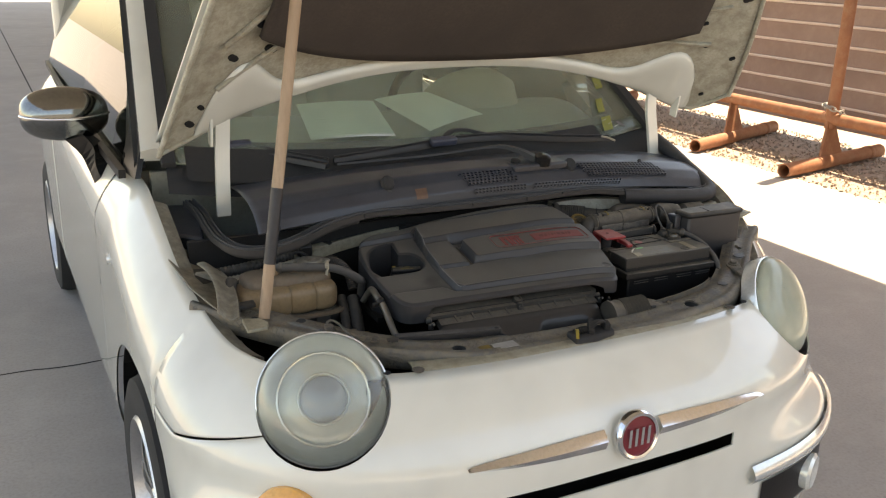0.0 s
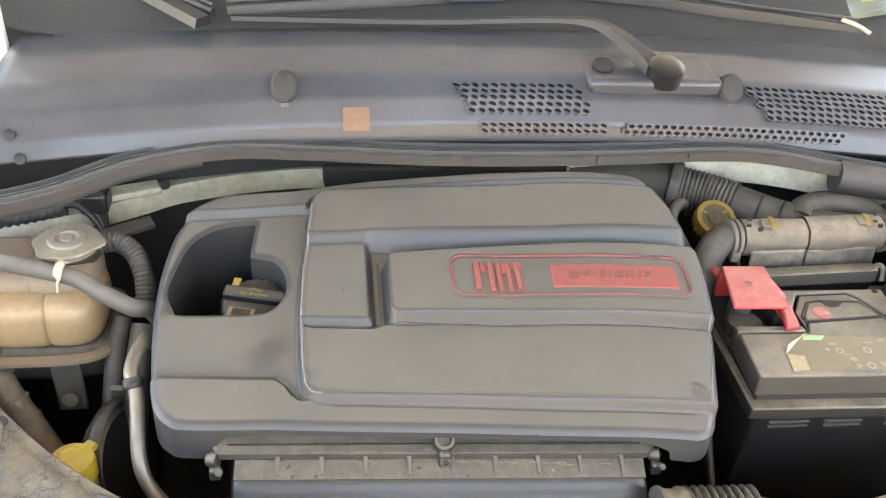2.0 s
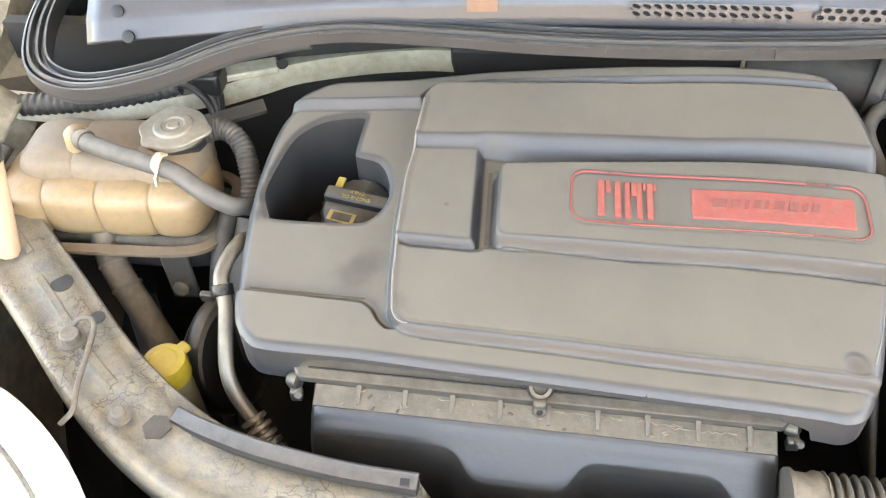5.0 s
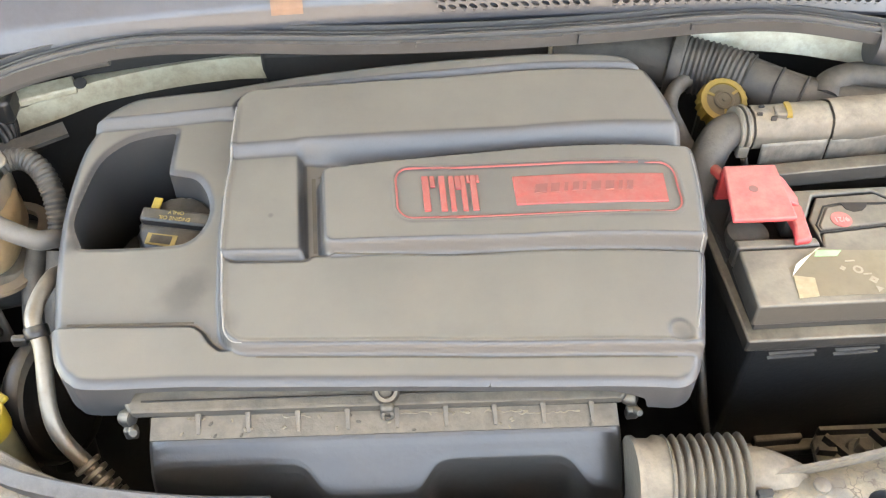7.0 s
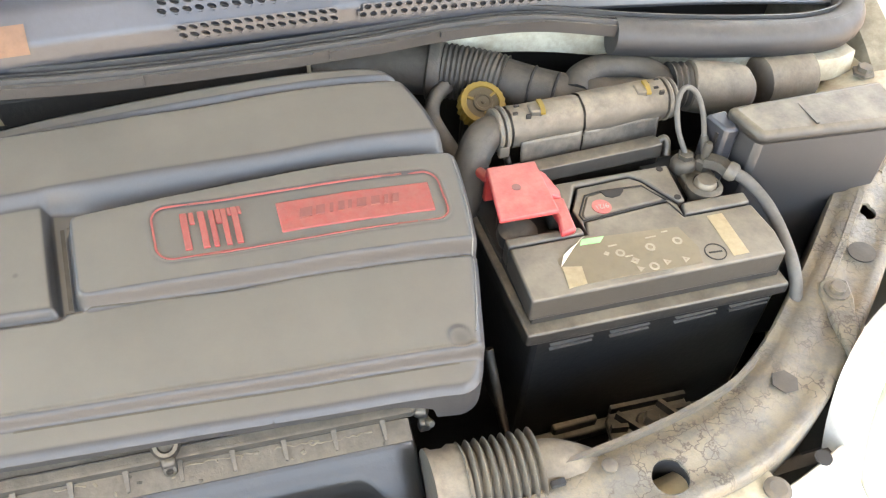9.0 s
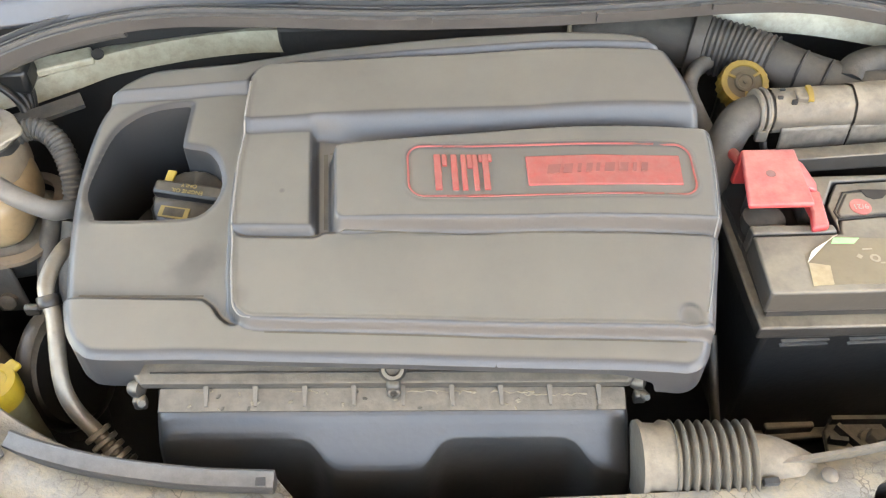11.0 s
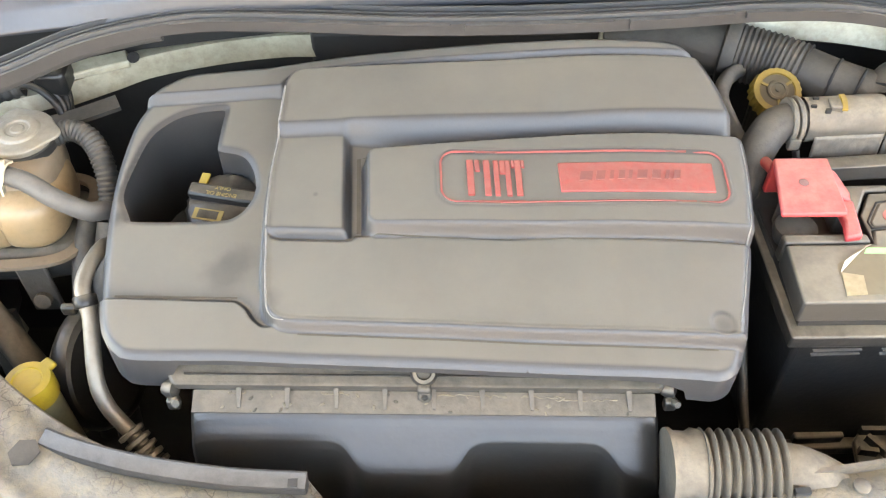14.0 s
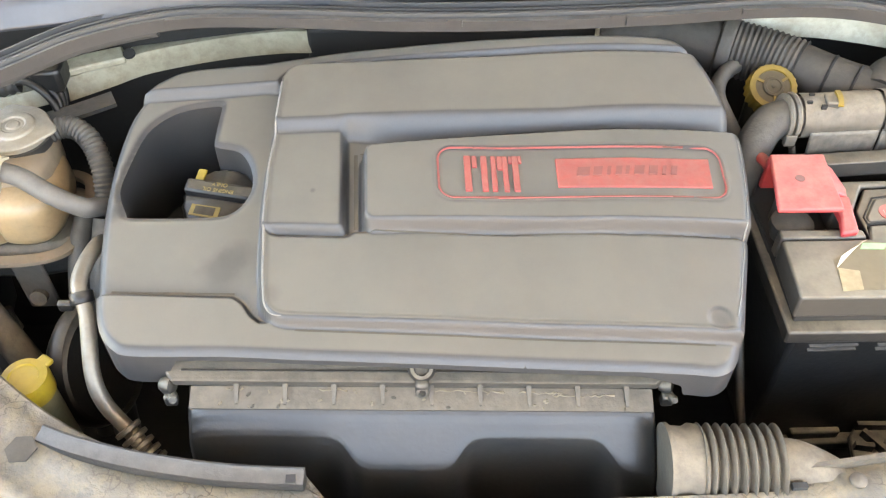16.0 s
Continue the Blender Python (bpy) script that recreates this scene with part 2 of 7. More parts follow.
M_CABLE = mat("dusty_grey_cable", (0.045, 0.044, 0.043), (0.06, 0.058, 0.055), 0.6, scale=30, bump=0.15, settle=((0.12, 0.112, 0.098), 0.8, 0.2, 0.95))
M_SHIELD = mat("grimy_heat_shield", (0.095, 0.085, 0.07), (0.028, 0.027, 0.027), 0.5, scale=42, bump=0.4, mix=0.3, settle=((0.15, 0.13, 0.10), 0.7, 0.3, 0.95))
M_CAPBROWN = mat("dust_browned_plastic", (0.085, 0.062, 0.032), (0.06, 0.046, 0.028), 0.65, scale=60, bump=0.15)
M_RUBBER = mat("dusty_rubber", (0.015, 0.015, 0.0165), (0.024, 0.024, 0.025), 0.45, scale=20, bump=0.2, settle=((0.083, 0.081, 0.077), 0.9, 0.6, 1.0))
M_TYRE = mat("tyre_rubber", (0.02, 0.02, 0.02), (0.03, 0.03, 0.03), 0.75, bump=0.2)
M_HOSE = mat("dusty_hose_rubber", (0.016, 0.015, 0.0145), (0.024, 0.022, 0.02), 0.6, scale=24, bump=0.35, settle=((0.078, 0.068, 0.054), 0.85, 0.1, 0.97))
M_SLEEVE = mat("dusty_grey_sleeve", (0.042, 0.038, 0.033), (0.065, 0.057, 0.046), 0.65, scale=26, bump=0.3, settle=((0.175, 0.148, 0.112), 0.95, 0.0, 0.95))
M_TANK = mat("yellowed_tank_plastic", (0.285, 0.195, 0.115), (0.215, 0.145, 0.07), 0.38, scale=16, bump=0.06, dust=(0.16, 0.125, 0.08), amount=0.4)
M_TANKTOP = mat("dust_browned_tank", (0.19, 0.145, 0.10), (0.14, 0.10, 0.065), 0.55, scale=18, bump=0.1, dust=(0.13, 0.105, 0.078), amount=0.5)
M_MUD = mat("dried_mud", (0.165, 0.142, 0.108), (0.12, 0.105, 0.08), 0.85, scale=90, bump=0.2)
M_PALECLIP = mat("pale_plastic", (0.36, 0.33, 0.26), (0.30, 0.27, 0.2), 0.5, scale=60, bump=0.05)
M_WIPER = mat("satin_black_metal", (0.008, 0.008, 0.009), (0.014, 0.014, 0.015), 0.42, scale=30, bump=0.1, settle=((0.03, 0.03, 0.031), 0.6, 0.4, 0.98))
M_CLIPBLUE = mat("blue_grey_plastic", (0.045, 0.055, 0.085), (0.035, 0.042, 0.065), 0.3, scale=30, bump=0.05)
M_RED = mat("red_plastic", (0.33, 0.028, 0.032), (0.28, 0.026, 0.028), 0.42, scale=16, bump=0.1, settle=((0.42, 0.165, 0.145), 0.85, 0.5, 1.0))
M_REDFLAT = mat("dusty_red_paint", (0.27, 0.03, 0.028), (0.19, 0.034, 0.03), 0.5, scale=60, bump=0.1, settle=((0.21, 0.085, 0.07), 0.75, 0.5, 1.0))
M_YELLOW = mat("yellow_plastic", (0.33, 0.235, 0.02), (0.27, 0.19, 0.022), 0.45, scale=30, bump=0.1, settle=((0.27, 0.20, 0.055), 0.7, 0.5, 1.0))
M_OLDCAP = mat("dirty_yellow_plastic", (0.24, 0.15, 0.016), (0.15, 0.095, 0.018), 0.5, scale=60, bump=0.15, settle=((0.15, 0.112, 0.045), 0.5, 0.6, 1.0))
M_CREAM = mat("pale_green_plastic", (0.19, 0.19, 0.125), (0.14, 0.135, 0.085), 0.5, scale=12, dust=(0.2, 0.16, 0.11), amount=0.35)
M_ALU = mat("dull_aluminium", (0.20, 0.183, 0.155), (0.13, 0.115, 0.092), 0.38, metal=0.5, scale=25, bump=0.1, dust=(0.11, 0.09, 0.068), amount=0.45)
M_STEEL = mat("dusty_dull_steel", (0.13, 0.12, 0.108), (0.09, 0.082, 0.072), 0.6, metal=0.4, scale=40, bump=0.3, dust=(0.18, 0.145, 0.10), amount=0.5)
M_CHROME = mat("chrome", (0.82, 0.82, 0.82), (0.78, 0.78, 0.78), 0.08, metal=1.0, bump=0.0)
M_RIM = mat("silver_alloy", (0.6, 0.6, 0.6), (0.55, 0.55, 0.55), 0.3, metal=0.9, bump=0.02)
M_REFLECT = mat("headlight_reflector", (0.84, 0.86, 0.82), (0.72, 0.75, 0.71), 0.2, metal=0.35, scale=20, bump=0.0)
M_LENS = glass_mat("hazy_polycarbonate", (0.95, 0.95, 0.88), 0.05, 1.45)
# pale film paints a haze over the lens at x > 0 only
M_LENSHAZE = hazed_glass("cloudy_polycarbonate", (0.92, 0.95, 0.86), 1.4, (0.66, 0.70, 0.58), 0.42)
M_LENS.node_tree.nodes["Principled BSDF"].inputs["Transmission Weight"].default_value = 0.94
# dark tint paints in the unlit cabin behind the side windows
M_SIDEGLASS = glass_mat("dark_tinted_glass", (0.075, 0.08, 0.075), 0.0, 1.22)
# pale film paints in the veil of reflections on the windscreen
M_GLASS = hazed_glass("green_tinted_glass", (0.84, 0.965, 0.86), 1.42, (0.70, 0.78, 0.66), 0.10)
M_ORANGE = mat("amber_lens", (0.85, 0.45, 0.12), (0.8, 0.38, 0.08), 0.15, bump=0.0, coat=0.5)
M_INSUL = mat("dark_hood_insulation", (0.046, 0.036, 0.030), (0.072, 0.055, 0.044), 0.95, scale=6, bump=0.4)
M_CONCRETE = mat("grey_concrete", (0.42, 0.385, 0.35), (0.34, 0.315, 0.29), 0.8, scale=0.9, fine=90, bump=0.25, dust=(0.5, 0.46, 0.42), amount=0.3)
M_GRAVEL = mat("gravel_soil", (0.44, 0.35, 0.28), (0.27, 0.20, 0.155), 0.95, scale=14, fine=70, bump=0.9, dust=(0.20, 0.145, 0.11), amount=0.4, sharp=0.4)
M_PEBBLE = mat("pebbles", (0.44, 0.36, 0.29), (0.25, 0.19, 0.15), 0.9, scale=7, fine=80, bump=0.3)
M_FENCE = mat("brown_fence_sheet", (0.34, 0.235, 0.20), (0.27, 0.185, 0.155), 0.7, scale=3, bump=0.2, dust=(0.42, 0.32, 0.27), amount=0.3)
M_FENCE_LINE = mat("painted_fence_light", (0.74, 0.62, 0.54), (0.66, 0.53, 0.45), 0.6, bump=0.1)
M_PIPE = mat("rusty_brown_pipe", (0.33, 0.13, 0.06), (0.24, 0.1, 0.055), 0.6, scale=8, bump=0.25, dust=(0.4, 0.25, 0.15), amount=0.35)
M_WOOD = mat("worn_wood", (0.44, 0.32, 0.22), (0.33, 0.22, 0.14), 0.65, scale=30, stretch=(1, 1, 0.08), bump=0.3)
M_TAPE = mat("black_tape", (0.016, 0.017, 0.02), (0.03, 0.03, 0.034), 0.4, scale=40, bump=0.3)
M_PAPER = mat("white_paper", (0.80, 0.86, 0.80), (0.77, 0.83, 0.77), 0.8, bump=0.0)
M_INK = mat("grey_print", (0.58, 0.62, 0.58), rough=0.8, bump=0.0)
# raised grey paints in the pale reflections seen on the windscreen
M_DASH = mat("grey_dashboard", (0.33, 0.34, 0.285), (0.26, 0.27, 0.225), 0.7, bump=0.1)
M_SEAT = mat("beige_cloth", (0.40, 0.38, 0.32), (0.34, 0.32, 0.27), 0.9, bump=0.2)
M_STICKER = mat("yellow_sticker", (0.9, 0.72, 0.03), (0.85, 0.68, 0.03), 0.6, bump=0.0)
M_SILVERLABEL = mat("gold_grey_foil_label", (0.20, 0.17, 0.118), (0.155, 0.13, 0.09), 0.3, metal=0.3, scale=22, bump=0.05, dust=(0.165, 0.142, 0.105), amount=0.5)
M_WHITE = mat("white_marking", (0.34, 0.325, 0.295), rough=0.6, bump=0.0)
M_MAROON = mat("maroon_enamel", (0.20, 0.012, 0.02), (0.16, 0.01, 0.016), 0.2, bump=0.0, coat=0.5)
M_MIRRORGLASS = mat("mirror_chrome_shell", (0.30, 0.30, 0.28), (0.26, 0.26, 0.245), 0.12, metal=1.0, bump=0.0)
M_ROOF = mat("carport_sheet", (0.4, 0.39, 0.37), (0.34, 0.33, 0.31), 0.6, scale=1.0, bump=0.1)
M_PATCH = mat("faded_orange", (0.15, 0.082, 0.05), (0.11, 0.065, 0.045), 0.7, scale=60, bump=0.1)
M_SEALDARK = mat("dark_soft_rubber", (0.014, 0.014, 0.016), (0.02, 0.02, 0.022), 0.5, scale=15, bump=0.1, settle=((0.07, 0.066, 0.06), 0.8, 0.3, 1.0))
M_GREEN = mat("green_label", (0.25, 0.6, 0.25), rough=0.6, bump=0.0)
M_GLASSPAINT = mat("greenish_yellow_glass_paint", (0.27, 0.27, 0.05), (0.20, 0.22, 0.06), 0.6, scale=60, bump=0.0)
M_DIMPRINT = mat("dull_grey_print", (0.17, 0.165, 0.16), (0.13, 0.13, 0.125), 0.6, scale=60, bump=0.0)
M_YELLOWPRINT = mat("yellow_print", (0.24, 0.175, 0.05), (0.19, 0.15, 0.06), 0.6, scale=40, bump=0.0)
M_LENSBALL = mat("projector_lens", (0.30, 0.32, 0.35), (0.24, 0.26, 0.29), 0.08, bump=0.0, coat=1.0)
M_SATIN = mat("satin_silver", (0.84, 0.85, 0.82), (0.72, 0.74, 0.71), 0.16, metal=0.55, scale=25, bump=0.0)


# ---- mesh helpers ----
def smooth(bm):
    for f in bm.faces:
        f.smooth = True
    return bm


def thing(name, at, label, category, kind="", group=""):
    ob = new(name)
    ob.location = at
    ob.empty_display_size = 0.05
    return tagged(ob, label, category, group, kind)


def mesh_of(name, bm, material, sharp=0.87):
    me = bpy.data.meshes.new(name)
    bmesh.ops.recalc_face_normals(bm, faces=bm.faces[:])
    for e in bm.edges:
        if len(e.link_faces) == 2 and e.calc_face_angle(0.0) > sharp:
            e.smooth = False
    bm.to_mesh(me)
    bm.free()
    for m in material if isinstance(material, (list, tuple)) else [material]:
        me.materials.append(m)
    return me


def top_of(ob):
    """Meshes stand in world coordinates; only a thing's Empty is moved."""
    return Matrix.Translation(ob.location) if ob.data is None else Matrix.Identity(4)


def part(name, bm, material, parent=None, label="", bevel=0.0, angle=35, sharp=0.87):
    """One mesh object, built in world coordinates, under a thing or a part."""
    ob = new(name, mesh_of(name, bm, material, sharp))
    if parent:
        ob.parent = parent
        ob.matrix_parent_inverse = top_of(parent).inverted()
    if label:
        ob["label"] = label
    if bevel:
        mod = ob.modifiers.new("bevel", "BEVEL")
        mod.width, mod.segments, mod.limit_method, mod.angle_limit = bevel, 2, "ANGLE", radians(angle)
        for p in ob.data.polygons:
            p.use_smooth = True
    return ob


def box(x0, x1, y0, y1, z0, z1, bm=None, m=None):
    bm = bm or bmesh.new()
    r = bmesh.ops.create_cube(bm, size=1.0, matrix=Matrix.LocRotScale(((x0 + x1) / 2, (y0 + y1) / 2, (z0 + z1) / 2), None, (x1 - x0, y1 - y0, z1 - z0)))
    if m:
        bmesh.ops.transform(bm, matrix=m, verts=r["verts"])
    return bm


def turned(profile, at, axis=(0, 0, 1), segs=32, bm=None, wave=None, close=True):
    """A surface of revolution; profile: (radius, height) pairs along the axis. wave(angle, i) scales the radius."""
    bm = bm or bmesh.new()
    q = Vector((0, 0, 1)).rotation_difference(Vector(axis).normalized()).to_matrix()
    rings = []
    for i, (r, h) in enumerate(profile):
        ring = []
        for k in range(segs):
            a = 2 * math.pi * k / segs
            rr = r * (wave(a, i) if wave else 1)
            ring.append(bm.verts.new(Vector(at) + q @ Vector((rr * math.cos(a), rr * math.sin(a), h))))
        rings.append(ring)
    for a, b in zip(rings, rings[1:]):
        for k in range(segs):
            bm.faces.new((a[k], a[(k + 1) % segs], b[(k + 1) % segs], b[k]))
    if close:
        for ring in (rings[0], rings[-1]):
            if profile[0][0] > 1e-6:
                bm.faces.new(ring)
    for (r, _), ring in zip(profile, rings):
        if r < 1e-3:
            bmesh.ops.pointmerge(bm, verts=ring, merge_co=sum((v.co for v in ring), Vector()) / segs)
    return bm


def spline(pts, n=8):
    """Catmull-Rom through the points."""
    p = [Vector(v) for v in pts]
    p = [2 * p[0] - p[1]] + p + [2 * p[-1] - p[-2]]
    out = []
    for i in range(1, len(p) - 2):
        for k in range(n):
            t = k / n
            a, b, c, d = p[i - 1], p[i], p[i + 1], p[i + 2]
            out.append(0.5 * ((2 * b) + (c - a) * t + (2 * a - 5 * b + 4 * c - d) * t * t + (3 * b - a - 3 * c + d) * t ** 3))
    return out + [p[-2]]


def sweep(pts, section, bm=None, n=8, up=(0, 0, 1), scale=None, closed_section=True, raw=False):
    """Sweeps a 2D section (side, up) along a curve."""
    bm = bm or bmesh.new()
    path = [Vector(v) for v in pts] if raw else spline(pts, n)
    rings = []
    side = None
    for i, p in enumerate(path):
        tan = (path[min(i + 1, len(path) - 1)] - path[max(i - 1, 0)]).normalized()
        s = tan.cross(Vector(up))
        if s.length < 0.15 and side:
            s = side
        s = (s - s.dot(tan) * tan).normalized()
        if side and s.dot(side) < 0:
            s = -s
        side = s
        u = s.cross(tan)
        k = scale(i / (len(path) - 1)) if scale else 1
        rings.append([bm.verts.new(p + k * (a * s + b * u)) for a, b in section])
    m = len(section)
    for a, b in zip(rings, rings[1:]):
        for k in range(m if closed_section else m - 1):
            bm.faces.new((a[k], a[(k + 1) % m], b[(k + 1) % m], b[k]))
    if closed_section:
        bm.faces.new(rings[0])
        bm.faces.new(rings[-1])
    return bm


def ring2d(r, n=12, sx=1.0, sy=1.0):
    return [(r * sx * math.cos(2 * math.pi * k / n), r * sy * math.sin(2 * math.pi * k / n)) for k in range(n)]


def tube(pts, r, n=8, segs=12, bm=None, scale=None):
    return smooth(sweep(pts, ring2d(r, segs), bm, n, scale=scale))


def ribbed(pts, r, count, depth, segs=24, n=8, bm=None):
    """A corrugated hose."""
    path = spline(pts, n)
    length = [0.0]
    for a, b in zip(path, path[1:]):
        length.append(length[-1] + (b - a).length)
    total, dense = length[-1], []
    steps = count * 6
    for k in range(steps + 1):
        s = total * k / steps
        i = max(j for j in range(len(path)) if length[j] <= s + 1e-9)
        i = min(i, len(path) - 2)
        f = (s - length[i]) / max(length[i + 1] - length[i], 1e-9)
        dense.append(path[i].lerp(path[i + 1], f))
    return smooth(sweep(dense, ring2d(r, segs), bm, raw=True, scale=lambda t: 1 + depth * math.cos(2 * math.pi * count * t)))


def grid(fn, nu, nv, bm=None, keep=None):
    """A sheet from fn(u, v), u and v in 0..1."""
    bm = bm or bmesh.new()
    vs = [[bm.verts.new(fn(i / nu, j / nv)) for j in range(nv + 1)] for i in range(nu + 1)]
    for i in range(nu):
        for j in range(nv):
            bm.faces.new((vs[i][j], vs[i + 1][j], vs[i + 1][j + 1], vs[i][j + 1]))
    return smooth(bm)


def prism(poly, z0, z1, bm=None, m=None):
    """An upright prism over a plan outline; z0 and z1 may be functions of x, y."""
    bm = bm or bmesh.new()
    f0 = z0 if callable(z0) else lambda x, y: z0
    f1 = z1 if callable(z1) else lambda x, y: z1
    lo = [bm.verts.new((x, y, f0(x, y))) for x, y in poly]
    hi = [bm.verts.new((x, y, f1(x, y))) for x, y in poly]
    n = len(poly)
    bm.faces.new(lo)
    bm.faces.new(hi)
    for k in range(n):
        bm.faces.new((lo[k], lo[(k + 1) % n], hi[(k + 1) % n], hi[k]))
    if m:
        bmesh.ops.transform(bm, matrix=m, verts=lo + hi)
    return bm


def bake(ob):
    bpy.context.view_layer.update()
    me = bpy.data.meshes.new_from_object(ob.evaluated_get(bpy.context.evaluated_depsgraph_get()))
    ob.modifiers.clear()
    return me


def shape(ob, thick=0.0, cutters=(), offset=-1.0):
    """Gives a sheet thickness and cuts openings through it, one after the other."""
    if thick:
        mod = ob.modifiers.new("thick", "SOLIDIFY")
        mod.thickness, mod.offset, mod.use_quality_normals = thick, offset, True
        ob.data = bake(ob)
    for bm in cutters:
        c = bpy.data.objects.new("cutter", mesh_of("cutter", bm, M_DARK))
        scene.collection.objects.link(c)
        for solver in ("EXACT", "FAST"):
            mod = ob.modifiers.new("cut", "BOOLEAN")
            mod.operation, mod.object, mod.solver = "DIFFERENCE", c, solver
            me = bake(ob)
            if len(me.polygons) > 0.5 * len(ob.data.polygons):
                ob.data = me
                break
        bpy.data.objects.remove(c)
    return ob


def sstep(d, w):
    t = np.clip(d / w + 0.5, 0, 1)
    return t * t * (3 - 2 * t)


def poly_sd(px, py, poly):
    """Signed distance to a polygon, negative inside, over numpy arrays."""
    d = np.full(px.shape, 1e9)
    inside = np.zeros(px.shape, bool)
    n = len(poly)
    for k in range(n):
        (ax, ay), (bx, by) = poly[k], poly[(k + 1) % n]
        ex, ey = bx - ax, by - ay
        t = np.clip(((px - ax) * ex + (py - ay) * ey) / (ex * ex + ey * ey), 0, 1)
        d = np.minimum(d, np.hypot(px - ax - t * ex, py - ay - t * ey))
        cond = (ay > py) != (by > py)
        inside ^= cond & (px < (bx - ax) * (py - ay) / (by - ay if by != ay else 1e-12) + ax)
    return np.where(inside, -d, d)


def rounded(poly, n=6):
    return [(v.x, v.y) for v in spline([(x, y, 0) for x, y in poly] + [(*poly[0], 0)], n)[:-1]]


# ---- setting ----
ground = tagged(new("ground", mesh_of("ground", box(-400, 400, -400, 400, -0.3, -0.012), M_CONCRETE)), "grey concrete ground of the yard", "ground", kind="structure")
slab = tagged(new("pavement", mesh_of("pavement", box(-14, 4.22, -12, 24, -0.2, 0.0), M_CONCRETE)), "pale smooth concrete paving slab with a shade line", "pavement", kind="structure")
gravel = tagged(new("gravel_strip", mesh_of("gravel_strip", box(4.22, 6.4, -12, 24, -0.2, -0.006), M_GRAVEL)), "brown gravel strip in front of the fence", "ground", kind="structure")


def pebbles():
    rnd = random.Random(4)
    unit = bmesh.new()
    bmesh.ops.create_icosphere(unit, subdivisions=1, radius=1.0)
    unit.verts.index_update()
    ball, tris = [v.co.copy() for v in unit.verts], [[v.index for v in f.verts] for f in unit.faces]
    unit.free()
    verts, faces = [], []
    for k in range(5200):
        x, y = rnd.uniform(4.20, 5.7), rnd.uniform(2.0, 7.2)
        r = rnd.uniform(0.004, 0.011) if k % 9 else rnd.uniform(0.010, 0.022)
        m = Matrix.LocRotScale((x, y, r * 0.3), Euler((rnd.random(), rnd.random(), rnd.random() * 6)), (r, r * rnd.uniform(0.6, 1), r * rnd.uniform(0.4, 0.8)))
        n = len(verts)
        verts += [m @ p for p in ball]
        faces += [[n + q for q in f] for f in tris]
    me = bpy.data.meshes.new("pebbles")
    me.from_pydata(verts, [], faces)
    me.materials.append(M_PEBBLE)
    tagged(new("pebbles", me), "loose brown pebbles on the gravel strip", "pebbles", kind="stuff")


pebbles()

# unseen carport roof overhead: its edge draws the shade line at x = 2.86
roof_z = 3.6
edge = 2.86 + roof_z * sun_dir.x / sun_dir.z
# unseen wall, added to block the low sky in front of the car
tagged(new("light_block_wall", mesh_of("light_block_wall", box(-16, 16, -7.2, -7.0, 0, 2.6), M_ROOF)), "plain unseen wall added to block low light", "wall", kind="structure")
# the roof's front and left edges are placed to shape the sky light
tagged(new("ceiling", mesh_of("ceiling", box(-3.0, edge, -2.8, 26, roof_z, roof_z + 0.08), M_ROOF)), "plain unseen carport roof sheet over the car", "roof", kind="structure")


def fence():
    f = thing("fence", (4.85, 3.5, 0), "brown sheet fence with pale lines painted as lit edges, on rusty pipe posts", "fence")
    fx, rx, rail_z = 5.6, 4.761, 0.372
    part("sheet", box(fx, fx + 0.03, -2, 16, 0.13, 2.31), M_FENCE, f)
    # pale tubes paint in the light caught along the fence's slat tops
    for k in range(12):
        z = 0.3226 + 0.1675 * k
        part("wire", tube([(fx - 0.012, -2, z), (fx - 0.012, 3.2, z - 0.003), (fx - 0.012, 7, z), (fx - 0.012, 16, z)], 0.0115, 3, 8), M_FENCE_LINE, f)
    part("bottom_rail", tube([(rx, -1.9, rail_z), (rx, 6, rail_z), (rx, 14.3, rail_z)], 0.046, 2, 16), M_PIPE, f)
    for y, lean, standing in ((-0.83, 0.25, True), (1.33, 0.25, True), (3.49, 0.185, True), (4.50, 0.33, False), (6.55, 0.25, True), (8.71, 0.25, True)):
        if standing:
            part("post", smooth(turned([(0.045, 0.30), (0.045, 1.2), (0.045, 2.3)], (rx, y, 0), (0, 0, 1), 16)), M_PIPE, f)
        base = y - 0.05
        part("foot", shape_tube((4.14, base + (4.14 - rx) * lean, 0.055), (5.5, base + (5.5 - rx) * lean, 0.055), 0.052, 0.043), M_PIPE, f)
        part("foot_collar", smooth(turned([(0.0525, -0.03), (0.0565, -0.026), (0.0565, 0.026), (0.0525, 0.03)], (5.32, base + (5.32 - rx) * lean, 0.055), (1, lean, 0), 16, close=False)), M_PIPE, f)
        part("gusset", gusset(rx, y, base, lean), M_PIPE, f)
    return f


def gusset(x, y, base, lean):
    """Trapezoid plate from the foot up to the rail."""
    bm = bmesh.new()
    pts = [(-0.17, 0.09), (0.15, 0.09), (0.05, 0.345), (-0.05, 0.345)]
    d = Vector((1, lean, 0)).normalized()
    n = Vector((-d.y, d.x, 0)) * 0.008
    rows = []
    for o in (n, -n):
        rows.append([bm.verts.new(Vector((x, base + (y - base) * (z - 0.09) / 0.255, z)) + d * u + o) for u, z in pts])
    a, b = rows
    bm.faces.new(a)
    bm.faces.new(b)
    for k in range(4):
        bm.faces.new((a[k], a[(k + 1) % 4], b[(k + 1) % 4], b[k]))
    return bm


